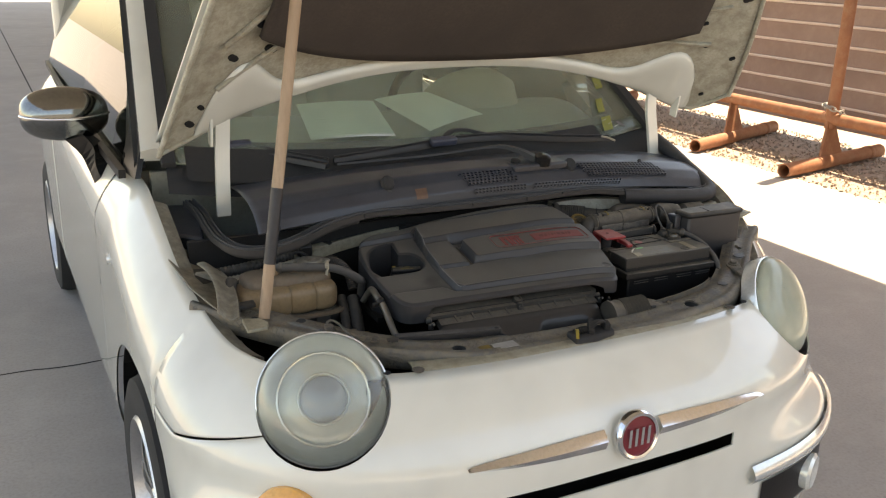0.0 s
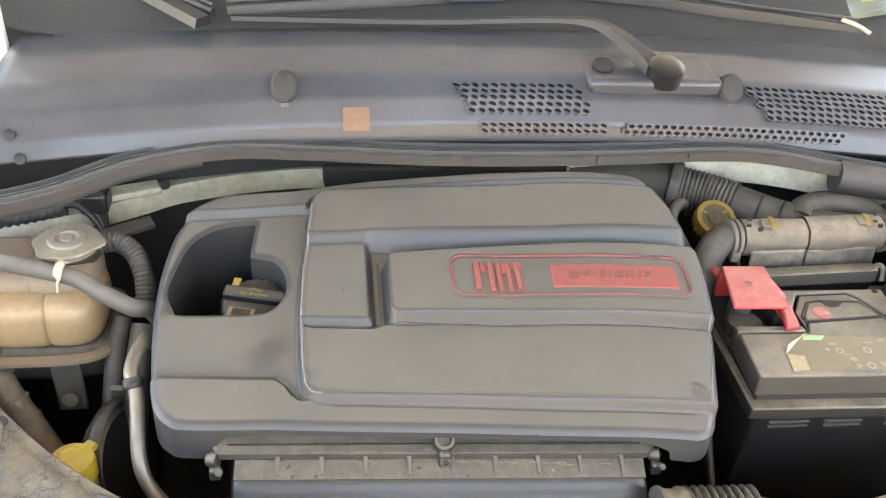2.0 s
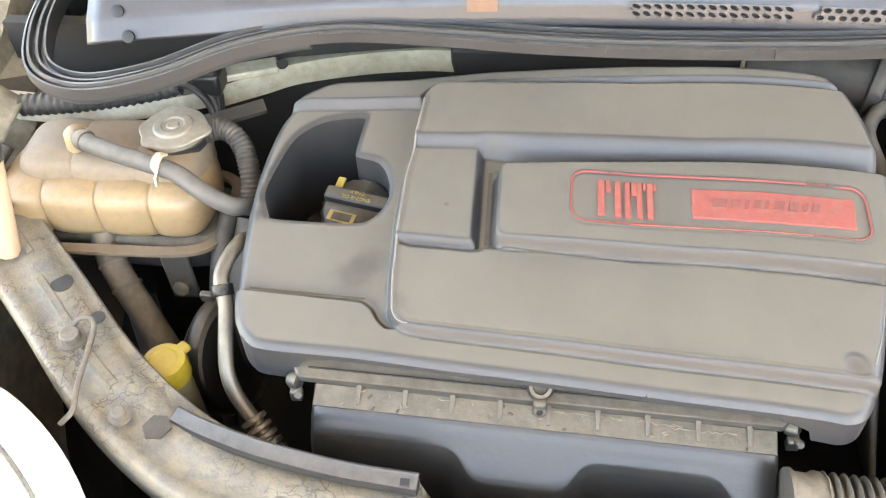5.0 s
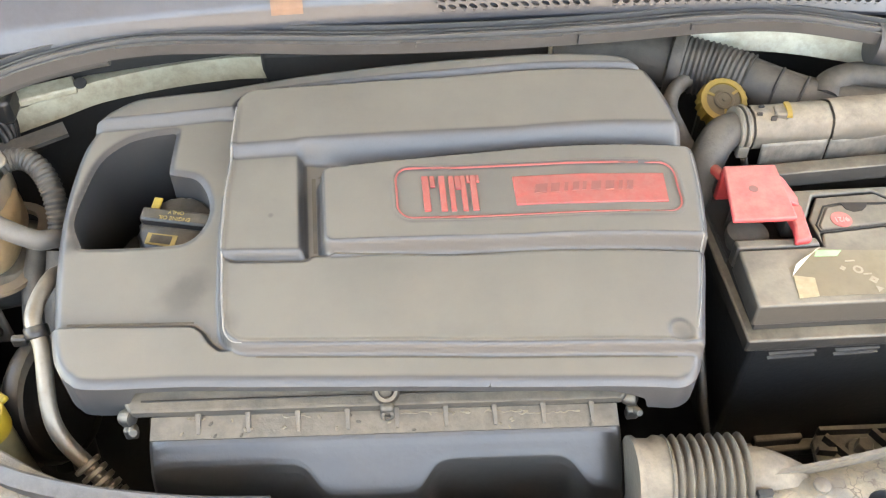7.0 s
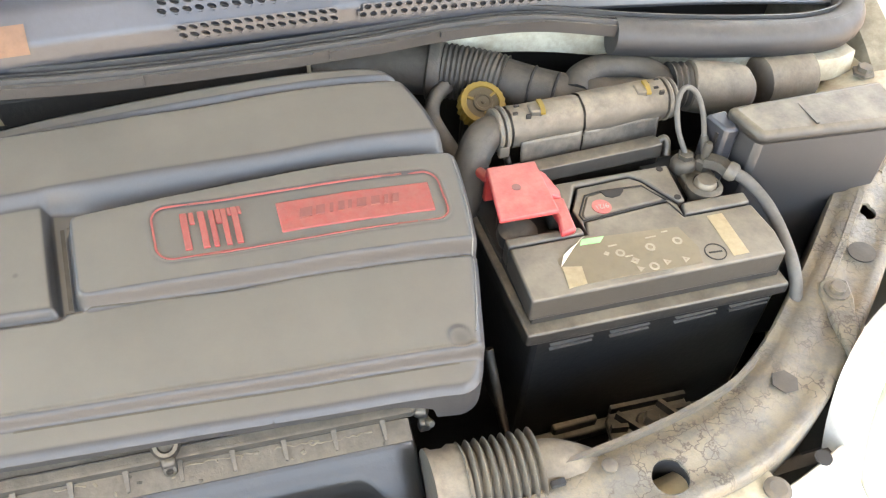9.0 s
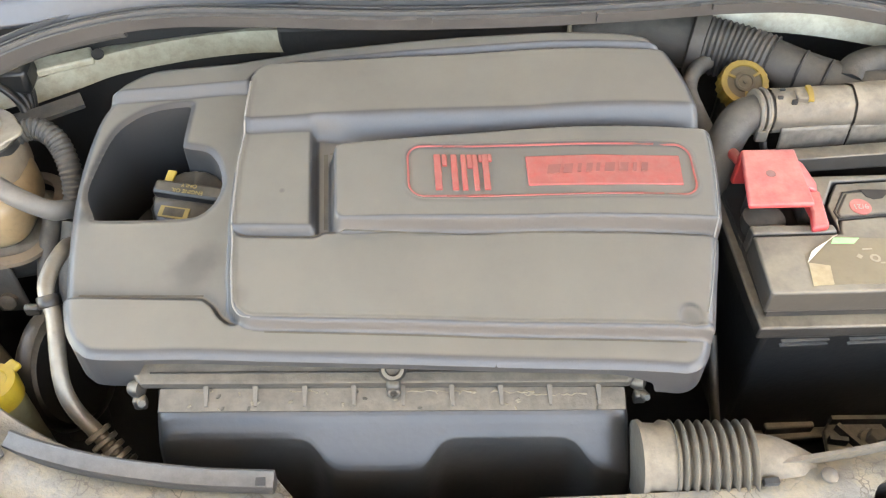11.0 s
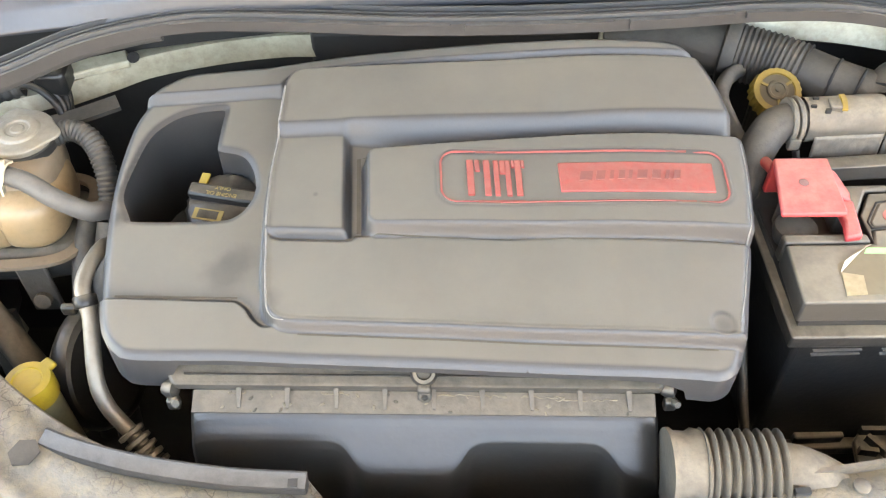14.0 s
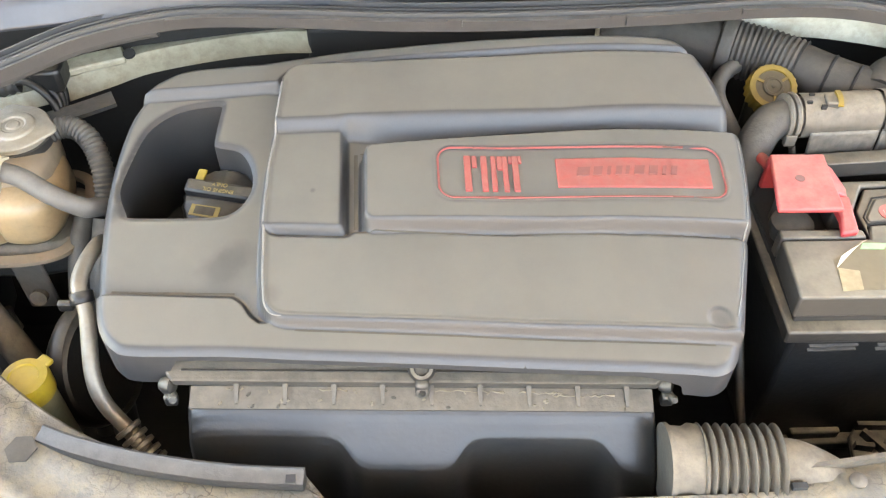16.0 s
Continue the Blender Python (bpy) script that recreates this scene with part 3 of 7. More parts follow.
def shape_tube(a, b, r, ri, segs=16):
    """An open pipe with a wall."""
    a, b = Vector(a), Vector(b)
    d = b - a
    return smooth(turned([(ri, 0), (r, 0), (r, d.length), (ri, d.length), (ri, 0)], a, d, segs, close=False))


fence()


# ---- car body ----
HW, HD, HN = 0.812, 0.85, 3.15      # half width, nose depth and squareness of the plan


def plan(s):
    """Plan of the outer skin; s: -1 to 1 round the nose, beyond that along the sides (metres)."""
    a = abs(s)
    if a <= 1:
        th = a * math.pi / 2
        x, y = HW * math.sin(th) ** (2 / HN), HD * (1 - math.cos(th) ** (2 / HN))
    else:
        x, y = HW, HD + (a - 1)
        if y > 2.9:
            x -= 0.5 * (y - 2.9) ** 2
    if s < 0:
        k = min(max((y - 0.15) / 0.45, 0), 1)
        x *= 1 - 0.055 * k * k * (3 - 2 * k)
    return math.copysign(x, s), y


def plan_normal(s):
    e = 0.01
    (x0, y0), (x1, y1) = plan(s - e), plan(s + e)
    v = Vector((-(y1 - y0), x1 - x0, 0)).normalized()
    return v


def shoulder(y):
    t = min(max((y - 0.3) / 0.65, 0), 1)
    return 0.785 + 0.19 * t * t * (3 - 2 * t)


def rise(x, y):
    """The wing on the battery side stands a little higher."""
    return 0.05 * math.exp(-((y - 0.55) / 0.24) ** 2) if x > 0 else 0.0


def skin(s, z):
    x, y = plan(s)
    h = shoulder(y) + rise(x, y)
    k = max(0.0, z - (h - 0.145)) / 0.145
    inset = ((0.125 if x > 0 else 0.125 - 0.035 * min(max((y - 0.3) / 0.3, 0), 1)) - 1.1 * rise(x, y)) * k ** 1.75
    if z < 0.42:
        inset += 0.05 * ((0.42 - z) / 0.2) ** 2
    k = min(max((abs(x) - 0.25) / 0.35, 0), 1) * min(max((0.615 - z) / 0.09, 0), 1) * math.exp(-(max(0, y - 0.12) / 0.22) ** 2)
    inset -= 0.05 * k * k * (3 - 2 * k)      # the lower bumper stands out at its corners
    n = plan_normal(s)
    return Vector((x, y, z)) + inset * n


def s_at(y_or_x, by_y=True):
    lo, hi = 0.0, 1.0
    for _ in range(40):
        mid = (lo + hi) / 2
        if plan(mid)[1 if by_y else 0] < y_or_x:
            lo = mid
        else:
            hi = mid
    return lo if not by_y or y_or_x < HD else 1 + y_or_x - HD


def skin_sheet(s0, s1, z0, z1, nu=40, nv=24):
    """z0 and z1: functions of the plan point."""
    def fn(u, v):
        s = s0 + (s1 - s0) * u
        x, y = plan(s)
        a, b = z0(x, y), z1(x, y)
        return skin(s, a + (b - a) * v)
    return grid(fn, nu, nv)


HEAD_N = Vector((-0.36, -0.82, 0.44)).normalized()   # right-hand lamp of the car (x < 0)
HEAD_C = Vector((-0.523, 0.195, 0.745))


def head_frame(sign):
    n = Vector((HEAD_N.x * -sign, HEAD_N.y, HEAD_N.z))
    c = Vector((HEAD_C.x if sign < 0 else 0.553, HEAD_C.y - 0.008 * (sign > 0), HEAD_C.z))
    return c, n


def head_cutter(sign, r=0.1155):
    c, n = head_frame(sign)
    return turned([(r, -0.3), (r, 0.2)], c, n, 40)


WHEEL_Y, WHEEL_YR, WHEEL_R = 0.69, 3.0, 0.296


def arch_cutter(sign, y):
    return turned([(0.342, -0.3), (0.342, 0.3)], (sign * 0.8, y, WHEEL_R + 0.02), (1, 0, 0), 40)


car = thing("car", (0, 1.7, 0), "cream white small hatchback car with its hood propped open", "car")
sF, sY45 = s_at(0.45, False), s_at(0.60)


def corner_top(x, y):
    return 0.708 - 0.07 * min(max((y - 0.15) / 0.22, 0), 1) + 0.077 * min(max((0.54 - abs(x)) / 0.05, 0), 1)


S_LIP = s_at(0.437, False)
slot = box(-0.27, 0.27, -0.1, 0.055, 0.558, 0.588)
bumper = part("front_bumper", skin_sheet(-s_at(0.5), s_at(0.5), lambda x, y: 0.2, lambda x, y: corner_top(x, y) if abs(x) > 0.437 else 0.785, 200, 40), M_PAINT, car, "cream white bumper skin")
shape(bumper, 0.004, [head_cutter(-1), head_cutter(1), slot, arch_cutter(-1, WHEEL_Y), arch_cutter(1, WHEEL_Y)])
part("slot_backing", box(-0.29, 0.29, 0.06, 0.07, 0.54, 0.60), M_BLACK, car)
for sgn in (-1, 1):
    a, b = s_at(0.135), s_at(1.14)
    fender = part("fender", skin_sheet(sgn * a, sgn * b, lambda x, y: 0.24 if y > 0.5 else 0.644 + 0.066 * min(max((0.37 - y) / 0.22, 0), 1), lambda x, y: shoulder(y) + rise(x, y), 60, 30), M_PAINT, car)
    shape(fender, 0.004, [head_cutter(sgn), arch_cutter(sgn, WHEEL_Y)])
    part("door", skin_sheet(sgn * s_at(1.146), sgn * s_at(2.28), lambda x, y: 0.24, lambda x, y: shoulder(y), 30, 24), M_PAINT, car)
    rear = part("rear_quarter", skin_sheet(sgn * s_at(2.286), sgn * s_at(3.5), lambda x, y: 0.24, lambda x, y: shoulder(y), 30, 24), M_PAINT, car)
    shape(rear, 0.004, [arch_cutter(sgn, WHEEL_YR)])


def wheel(sgn, y):
    c = (0.715 if sgn > 0 else -0.672, y, WHEEL_R)
    w = part("wheel", smooth(turned([(0.19, -0.085), (0.25, -0.095), (0.282, -0.085), (0.292, -0.06), (0.292, 0.06), (0.282, 0.085), (0.25, 0.095), (0.2, 0.085), (0.19, 0.03)], c, (sgn, 0, 0), 48, close=False)), M_TYRE, car, "black tyre")
    part("rim", smooth(turned([(0.2, 0.085), (0.193, 0.092), (0.18, 0.07), (0.17, 0.02), (0.17, -0.05), (0.0001, -0.05)], c, (sgn, 0, 0), 40, close=False)), M_RIM, w, "silver alloy rim")
    for k in range(10):
        a = 2 * math.pi * k / 10
        d = Vector((0, math.cos(a), math.sin(a)))
        p = Vector(c) + Vector((sgn * 0.062, 0, 0))
        part("spoke", sweep([p + d * 0.03, p + d * 0.1 + Vector((sgn * 0.008, 0, 0)), p + d * 0.182], [(-0.011, -0.008), (0.011, -0.008), (0.007, 0.008), (-0.007, 0.008)], up=(1, 0, 0), n=3), M_RIM, w)
    part("hub", turned([(0.036, -0.02), (0.036, 0.07), (0.03, 0.076), (0.0001, 0.078)], c, (sgn, 0, 0), 20), M_RIM, w)
    part("brake_disc", turned([(0.13, -0.02), (0.13, 0.0)], c, (sgn, 0, 0), 32), M_STEEL, w)


for sgn in (-1, 1):
    wheel(sgn, WHEEL_Y)
    wheel(sgn, WHEEL_YR)
    part("wheel_liner", turned([(0.352, -0.16), (0.352, 0.05)], (sgn * 0.70, WHEEL_Y, WHEEL_R + 0.02), (sgn, 0, 0), 32, close=False), M_BLACK, car)


def headlamp(sgn):
    c, n = head_frame(sgn)
    h = part("headlamp", smooth(turned([(0.1145, -0.03), (0.1170, -0.004), (0.1160, 0.003), (0.1135, 0.004), (0.1115, -0.002)], c, n, 56, close=False)), M_SATIN, car, "hazy round headlamp with a satin bezel")
    part("bowl", smooth(turned([(0.1125, 0.001), (0.102, -0.010), (0.090, -0.020), (0.076, -0.030), (0.060, -0.036), (0.0001, -0.040)], c, n, 48, close=False)), M_REFLECT, h)
    part("inner_ring", smooth(turned([(0.0800, -0.022), (0.0815, -0.002), (0.0800, 0.002), (0.0775, 0.001), (0.0740, -0.014), (0.0600, -0.026), (0.0460, -0.032)], c, n, 48, close=False)), M_SATIN, h)
    part("projector", smooth(turned([(0.0410, -0.030), (0.0400, -0.006), (0.0370, 0.000), (0.0280, 0.009), (0.0150, 0.014), (0.0001, 0.0155)], c, n, 36, close=False)), M_LENSBALL, h)
    part("projector_ring", smooth(turned([(0.0440, -0.030), (0.0450, -0.004), (0.0425, -0.001), (0.0400, -0.004)], c, n, 36, close=False)), M_SATIN, h)
    lens = part("lens_cover", smooth(turned([(0.1130, 0.003), (0.1060, 0.016), (0.0890, 0.029), (0.058, 0.037), (0.029, 0.041), (0.0001, 0.042)], c, n, 40, close=False)), M_LENS if sgn < 0 else M_LENSHAZE, h, "hazy clear lens" if sgn < 0 else "pale cloudy lens")
    shape(lens, 0.003)
    lens.visible_shadow = False


headlamp(-1)
headlamp(1)
part("turn_signal", smooth(turned([(0.062, -0.02), (0.06, 0.004), (0.045, 0.012), (0.0001, 0.016)], skin(-s_at(0.61, False), 0.578), plan_normal(-s_at(0.61, False)) * -1 + Vector((0, 0, 0.25)), 32)), M_ORANGE, car, "round amber turn signal")


# whiskers, badge
def whisker(sgn):
    def top(u):
        s = sgn * (s_at(0.062, False) + (s_at(0.335, False) - s_at(0.062, False)) * u)
        return s
    def fn(u, v):
        s = top(u)
        half = 0.016 * (1 - u) ** 0.55 + 0.001
        p = skin(s, 0.657 + (v - 0.5) * 2 * half)
        return p - plan_normal(s) * (0.004 + 0.009 * (1 - abs(2 * v - 1)))
    part("chrome_whisker", grid(fn, 24, 6), M_CHROME, car, "polished chrome trim bar")


whisker(-1)
whisker(1)
bc = Vector((0, -0.002, 0.657))
bn = Vector((0, -1, 0.12)).normalized()
badge = part("front_badge", smooth(turned([(0.046, 0.0), (0.047, 0.012), (0.043, 0.018), (0.038, 0.017), (0.037, 0.012), (0.0001, 0.013)], bc, bn, 40)), M_CHROME, car, "round chrome badge with a maroon centre")
part("badge_field", turned([(0.037, 0.0), (0.037, 0.014), (0.0001, 0.0155)], bc, bn, 36), M_MAROON, badge)
for k in range(4):
    x = -0.021 + 0.014 * k
    part("badge_bar", box(x - 0.003, x + 0.003, -0.02, -0.016, 0.64, 0.676), M_CHROME, badge)

# upper lip of the bumper, a shelf behind its edge
def lip(u, v):
    s = -s_at(0.402, False) + 2 * s_at(0.402, False) * u
    p = skin(s, 0.785)
    return p + plan_normal(s) * (0.056 * v) + Vector((0, 0, 0.004 * math.sin(v * 3.1) - 0.006 * v))


shape(part("bumper_lip", grid(lip, 50, 4), M_LIP, car), 0.003)


# lower corner trims with fog lamp
for sgn in (-1, 1):
    a, b = s_at(0.33, False), s_at(0.68, False)
    def trim(u, v, sgn=sgn):
        s = sgn * (a + (b - a) * u)
        z = 0.472 + 0.05 * u + 0.044 * (v - 0.5) * (1 + 0.4 * u)
        return skin(s, z) - plan_normal(s) * (0.006 + 0.011 * math.sin(math.pi * v))
    ft = part("fog_trim", grid(trim, 20, 8), M_SATIN, car, "satin chrome lower trim")
    def dark(u, v, sgn=sgn):
        s = sgn * (a + 0.03 + (b - a - 0.03) * u)
        return skin(s, 0.36 + (0.085 + 0.05 * u) * v) - plan_normal(s) * 0.004
    part("fog_recess", grid(dark, 14, 6), M_BLACK, car)
    s = sgn * s_at(0.52, False)
    part("fog_lamp", smooth(turned([(0.04, -0.01), (0.042, 0.012), (0.036, 0.018), (0.0001, 0.012)], skin(s, 0.415), -plan_normal(s), 24)), M_REFLECT, car)

lip_at = skin(S_LIP, 0.785)
for sgn in (-1, 1):
    part("lip_bolt", turned([(0.011, 0), (0.011, 0.002), (0.007, 0.0035), (0.0001, 0.0035)], (sgn * 0.364, 0.152, 0.787), (0, 0, 1), 14), M_STEEL, car)
    part("lip_hole", turned([(0.007, 0), (0.007, 0.0015), (0.0001, 0.0015)], (sgn * 0.417, 0.166, 0.786), (0, 0, 1), 14), M_TYRE, car)


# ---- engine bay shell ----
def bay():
    # black floor and walls paint in the deep shade of the bay
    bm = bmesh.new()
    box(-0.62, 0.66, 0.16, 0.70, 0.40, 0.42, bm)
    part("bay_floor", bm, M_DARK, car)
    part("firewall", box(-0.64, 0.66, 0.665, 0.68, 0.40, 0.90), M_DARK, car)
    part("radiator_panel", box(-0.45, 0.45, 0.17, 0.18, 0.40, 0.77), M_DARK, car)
    for sgn in (-1, 1):
        def wall(u, v, sgn=sgn):
            y = 0.30 + 0.52 * u
            top = shoulder(y) + rise(sgn, y) - 0.012
            s = sgn * s_at(y)
            p = skin(s, shoulder(y) + rise(sgn, y))
            q = Vector((sgn * 0.60, y, 0.42))
            e = Vector((p.x - sgn * 0.03, p.y, top - 0.02))
            if v < 0.2:
                return p.lerp(Vector((p.x - sgn * 0.028, p.y, top)), v / 0.2)
            return Vector((p.x - sgn * 0.028, p.y, top)).lerp(q, (v - 0.2) / 0.8)
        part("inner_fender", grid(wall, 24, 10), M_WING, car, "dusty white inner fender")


bay()

# front support panel
SUPPORT = [(-0.655, 0.53, 0.83), (-0.60, 0.465, 0.82), (-0.52, 0.385, 0.808), (-0.43, 0.295, 0.80), (-0.34, 0.232, 0.795), (-0.25, 0.203, 0.79), (-0.1, 0.192, 0.785),
           (0.1, 0.186, 0.785), (0.25, 0.184, 0.793), (0.35, 0.192, 0.798), (0.44, 0.235, 0.803), (0.54, 0.312, 0.812), (0.65, 0.41, 0.828), (0.715, 0.455, 0.842)]


def along(poly, f):
    """A point on a spline, by its fraction, with its tangent."""
    p = spline(poly, 8)
    i = min(int(f * (len(p) - 1)), len(p) - 2)
    k = f * (len(p) - 1) - i
    return p[i].lerp(p[i + 1], k), (p[i + 1] - p[i]).normalized()


def support_panel():
    path = spline(SUPPORT, 8)
    sec = [(-0.041, -0.06), (-0.041, -0.003), (-0.039, 0.0), (-0.030, 0.0), (-0.027, 0.003), (-0.006, 0.003), (-0.003, 0.0), (0.012, 0.0), (0.015, 0.002), (0.022, 0.002), (0.0245, 0.0), (0.027, -0.006), (0.028, -0.035)]

    def plate(u, v):
        i = min(int(u * (len(path) - 1) + 1e-6), len(path) - 1)
        p, t = path[i], (path[min(i + 1, len(path) - 1)] - path[max(i - 1, 0)]).normalized()
        a, b = sec[min(int(v * (len(sec) - 1) + 1e-6), len(sec) - 1)]
        wide = min(max((0.30 - abs(p.x)) / 0.08, 0), 1)
        a *= 1 + (0.6 * wide if a > 0 else 0)
        if -0.156 < p.x < 0.184 and a < -0.016:
            a = -0.016 + 0.05 * (a + 0.016)
        return p + Vector((t.y, -t.x, 0)).normalized() * a + Vector((0, 0, b))

    sp = part("support_panel", grid(plate, len(path) - 1, len(sec) - 1), M_SUPPORT, car, "dirt-stained steel front support panel")
    cuts = [turned([(r, 0.6), (r, 1.0)], (x, y, 0), (0, 0, 1), 24) for x, y, r in ((0.2856, 0.1822, 0.0148), (-0.259, 0.197, 0.013), (0.03, 0.186, 0.010), (0.60, 0.372, 0.009))]
    shape(sp, 0.003, cuts)
    for x, y, z, r in ((-0.398, 0.262, 0.803, 0.6),):
        part("bolt", turned([(0.015 * r, 0), (0.015 * r, 0.003), (0.010 * r, 0.0035), (0.010 * r, 0.008), (0.007 * r, 0.009), (0.0001, 0.009)], (x, y, z), (0, 0, 1), 14), M_STEEL, sp)
    for x, y, z in ((0.4144, 0.2281, 0.8062), (-0.3659, 0.2548, 0.8025)):
        part("hex_plug", turned([(0.012, 0), (0.012, 0.0008), (0.0001, 0.001)], (x, y, z), (0, 0, 1), 6), M_BOX, sp, "flat grey plug")
    for f0, f1, off in ((0.03, 0.13, 0.002), (0.15, 0.24, -0.004), (0.83, 0.90, 0.004), (0.92, 0.97, -0.004)):
        pts = []
        for k in range(5):
            p, t = along(SUPPORT, f0 + (f1 - f0) * k / 4)
            n = Vector((-t.y, t.x, 0))
            pts.append(p + n * (off + 0.012) + Vector((0, 0, 0.003)))
        part("stamped_rib", smooth(sweep(pts, [(-0.005, -0.003), (-0.003, 0.0012), (0.003, 0.0012), (0.005, -0.003)], n=3)), M_SUPPORT, sp)
    # edge strips beside the engine, a broad one with a square hole and a thin one
    part("edge_strip", smooth(sweep([(-0.354, 0.272, 0.80), (-0.326, 0.259, 0.803), (-0.277, 0.243, 0.805), (-0.214, 0.231, 0.804), (-0.157, 0.226, 0.802)], [(-0.0025, -0.022), (-0.0025, 0.0045), (-0.0005, 0.0055), (0.001, 0.004), (0.010, 0.002), (0.011, -0.006)], n=6)), M_RUBBER, sp, "dark grey edge strip")
    part("tab_hole", box(-0.170, -0.163, 0.2175, 0.2235, 0.800, 0.8060), M_TYRE, sp)
    part("edge_strip", smooth(sweep([(0.18, 0.213, 0.795), (0.24, 0.2175, 0.798), (0.303, 0.2245, 0.801), (0.362, 0.236, 0.806), (0.40, 0.252, 0.809)], [(-0.0018, -0.022), (-0.0018, 0.0045), (0.0018, 0.0045), (0.0018, -0.022)], n=6)), M_STEEL, sp, "thin grey edge strip")
    part("tab_hole", box(0.195, 0.206, 0.200, 0.2045, 0.790, 0.7975), M_TYRE, sp)
    # added black cups that make the two panel holes look dark
    part("hole_dark_cup", smooth(turned([(0.0158, 0.7935), (0.018, 0.74), (0.0001, 0.735)], (0.2856, 0.1822, 0), (0, 0, 1), 24, close=False)), M_TYRE, sp)
    part("hole_dark_cup", smooth(turned([(0.0128, 0.7895), (0.015, 0.74), (0.0001, 0.735)], (-0.259, 0.197, 0), (0, 0, 1), 24, close=False)), M_TYRE, sp)
    # slam panel in the middle: label and latch
    part("warning_label", box(-0.196, -0.148, 0.166, 0.190, 0.7885, 0.7893), M_WHITE, sp, "faded white warning label")
    part("label_mark", box(-0.224, -0.201, 0.166, 0.190, 0.7885, 0.7894), M_OLDCAP, sp)
    la = thing("hood_latch", (0.0, 0.16, 0.79), "grimy black hood latch with a yellow tag", "latch")
    part("latch_body", prism([(-0.045, 0.13), (0.0, 0.125), (0.05, 0.135), (0.058, 0.165), (0.02, 0.178), (-0.04, 0.17)], 0.782, 0.797), M_TYRE, la, bevel=0.005)
    part("latch_cheek", prism([(-0.01, 0.14), (0.0, 0.135), (0.02, 0.165), (0.008, 0.17)], 0.795, lambda x, y: 0.802 + 0.4 * (y - 0.135)), M_DARK, la, bevel=0.002)
    part("latch_cheek", prism([(0.03, 0.142), (0.042, 0.14), (0.05, 0.16), (0.036, 0.166)], 0.795, 0.809), M_DARK, la, bevel=0.002)
    part("catch", sweep([(-0.005, 0.148, 0.80), (0.012, 0.152, 0.811), (0.03, 0.154, 0.811), (0.042, 0.158, 0.803)], [(-0.005, -0.003), (-0.005, 0.003), (0.005, 0.003), (0.005, -0.003)], n=5), M_DARK, la, bevel=0.001)
    part("spring", ribbed([(-0.035, 0.15, 0.80), (-0.02, 0.152, 0.802), (-0.005, 0.155, 0.80)], 0.006, 8, 0.2, 10), M_DARK, la)
    part("yellow_tag", sweep([(-0.042, 0.13, 0.797), (-0.034, 0.145, 0.808), (-0.028, 0.160, 0.797)], [(-0.003, -0.001), (-0.003, 0.001), (0.003, 0.001), (0.003, -0.001)], n=4), M_YELLOW, la)
    # bent rods from the bolts to the lamps, and white lamp brackets
    part("stay_plate", prism([(0.4965, 0.3000), (0.5030, 0.3105), (0.5150, 0.3120), (0.5270, 0.3030), (0.5200, 0.2830), (0.4990, 0.2480), (0.4797, 0.2245), (0.4860, 0.2560)], lambda x, y: 0.806 + 0.12 * (x - 0.48), lambda x, y: 0.8125 + 0.12 * (x - 0.48)), M_SUPPORT, sp, "tapered headlamp stay", bevel=0.0015)
    part("stay_bolt", turned([(0.0115, 0), (0.0115, 0.002), (0.0075, 0.0025), (0.0075, 0.007), (0.006, 0.008), (0.0001, 0.008)], (0.5104, 0.2955, 0.8160), (0, 0, 1), 12), M_STEEL, sp)
    part("disc_plug", turned([(0.0125, 0), (0.0125, 0.0012), (0.0001, 0.0014)], (0.5600, 0.3270, 0.8205), (-0.1, 0, 1), 24), M_BOX, sp, "flat grey plug")
    part("white_stud", smooth(turned([(0.0062, 0), (0.0062, 0.0025), (0.004, 0.004), (0.0001, 0.0042)], (0.2435, 0.2035, 0.7965), (0, 0, 1), 14)), M_STEEL, sp)
    part("stay_rod", tube([(-0.4640, 0.3320, 0.814), (-0.4600, 0.3430, 0.819), (-0.4500, 0.3455, 0.820), (-0.4430, 0.3370, 0.818), (-0.4400, 0.3120, 0.816), (-0.4370, 0.2800, 0.814), (-0.4335, 0.2600, 0.812), (-0.4420, 0.2500, 0.806)], 0.0023), M_STEEL, sp)
    part("rod_bolt", turned([(0.0125, 0), (0.0125, 0.0025), (0.0085, 0.003), (0.0085, 0.009), (0.007, 0.010), (0.0001, 0.010)], (-0.4620, 0.3290, 0.8095), (0, 0, 1), 12), M_STEEL, sp)
    for x, y, z, r in ((-0.4959, 0.3904, 0.8095, 0.010), (-0.4512, 0.3560, 0.8065, 0.007), (-0.5754, 0.4221, 0.8165, 0.006)):
        part("dark_hole", turned([(r, 0), (r, 0.001), (0.0001, 0.0012)], (x, y, z), (0, 0, 1), 18), M_TYRE, sp)
    part("prop_tab", prism([(-0.600, 0.420), (-0.604, 0.366), (-0.566, 0.368), (-0.558, 0.386), (-0.566, 0.408)], 0.812, lambda x, y: 0.818 + 0.06 * (y - 0.36)), M_LIP, sp, "cream painted tab", bevel=0.002)

support_panel()


# ---- engine cover ----
def cover_plane(x, y):
    """The cover's general surface: rising to the back, bowed down towards the battery."""
    left = 0.004 * np.clip((-x - 0.05) / 0.2, 0, 1)
    return 0.870 + 0.21 * (y - 0.31) + 0.045 * x - 0.65 * np.maximum(0, x - 0.05) ** 2 - left


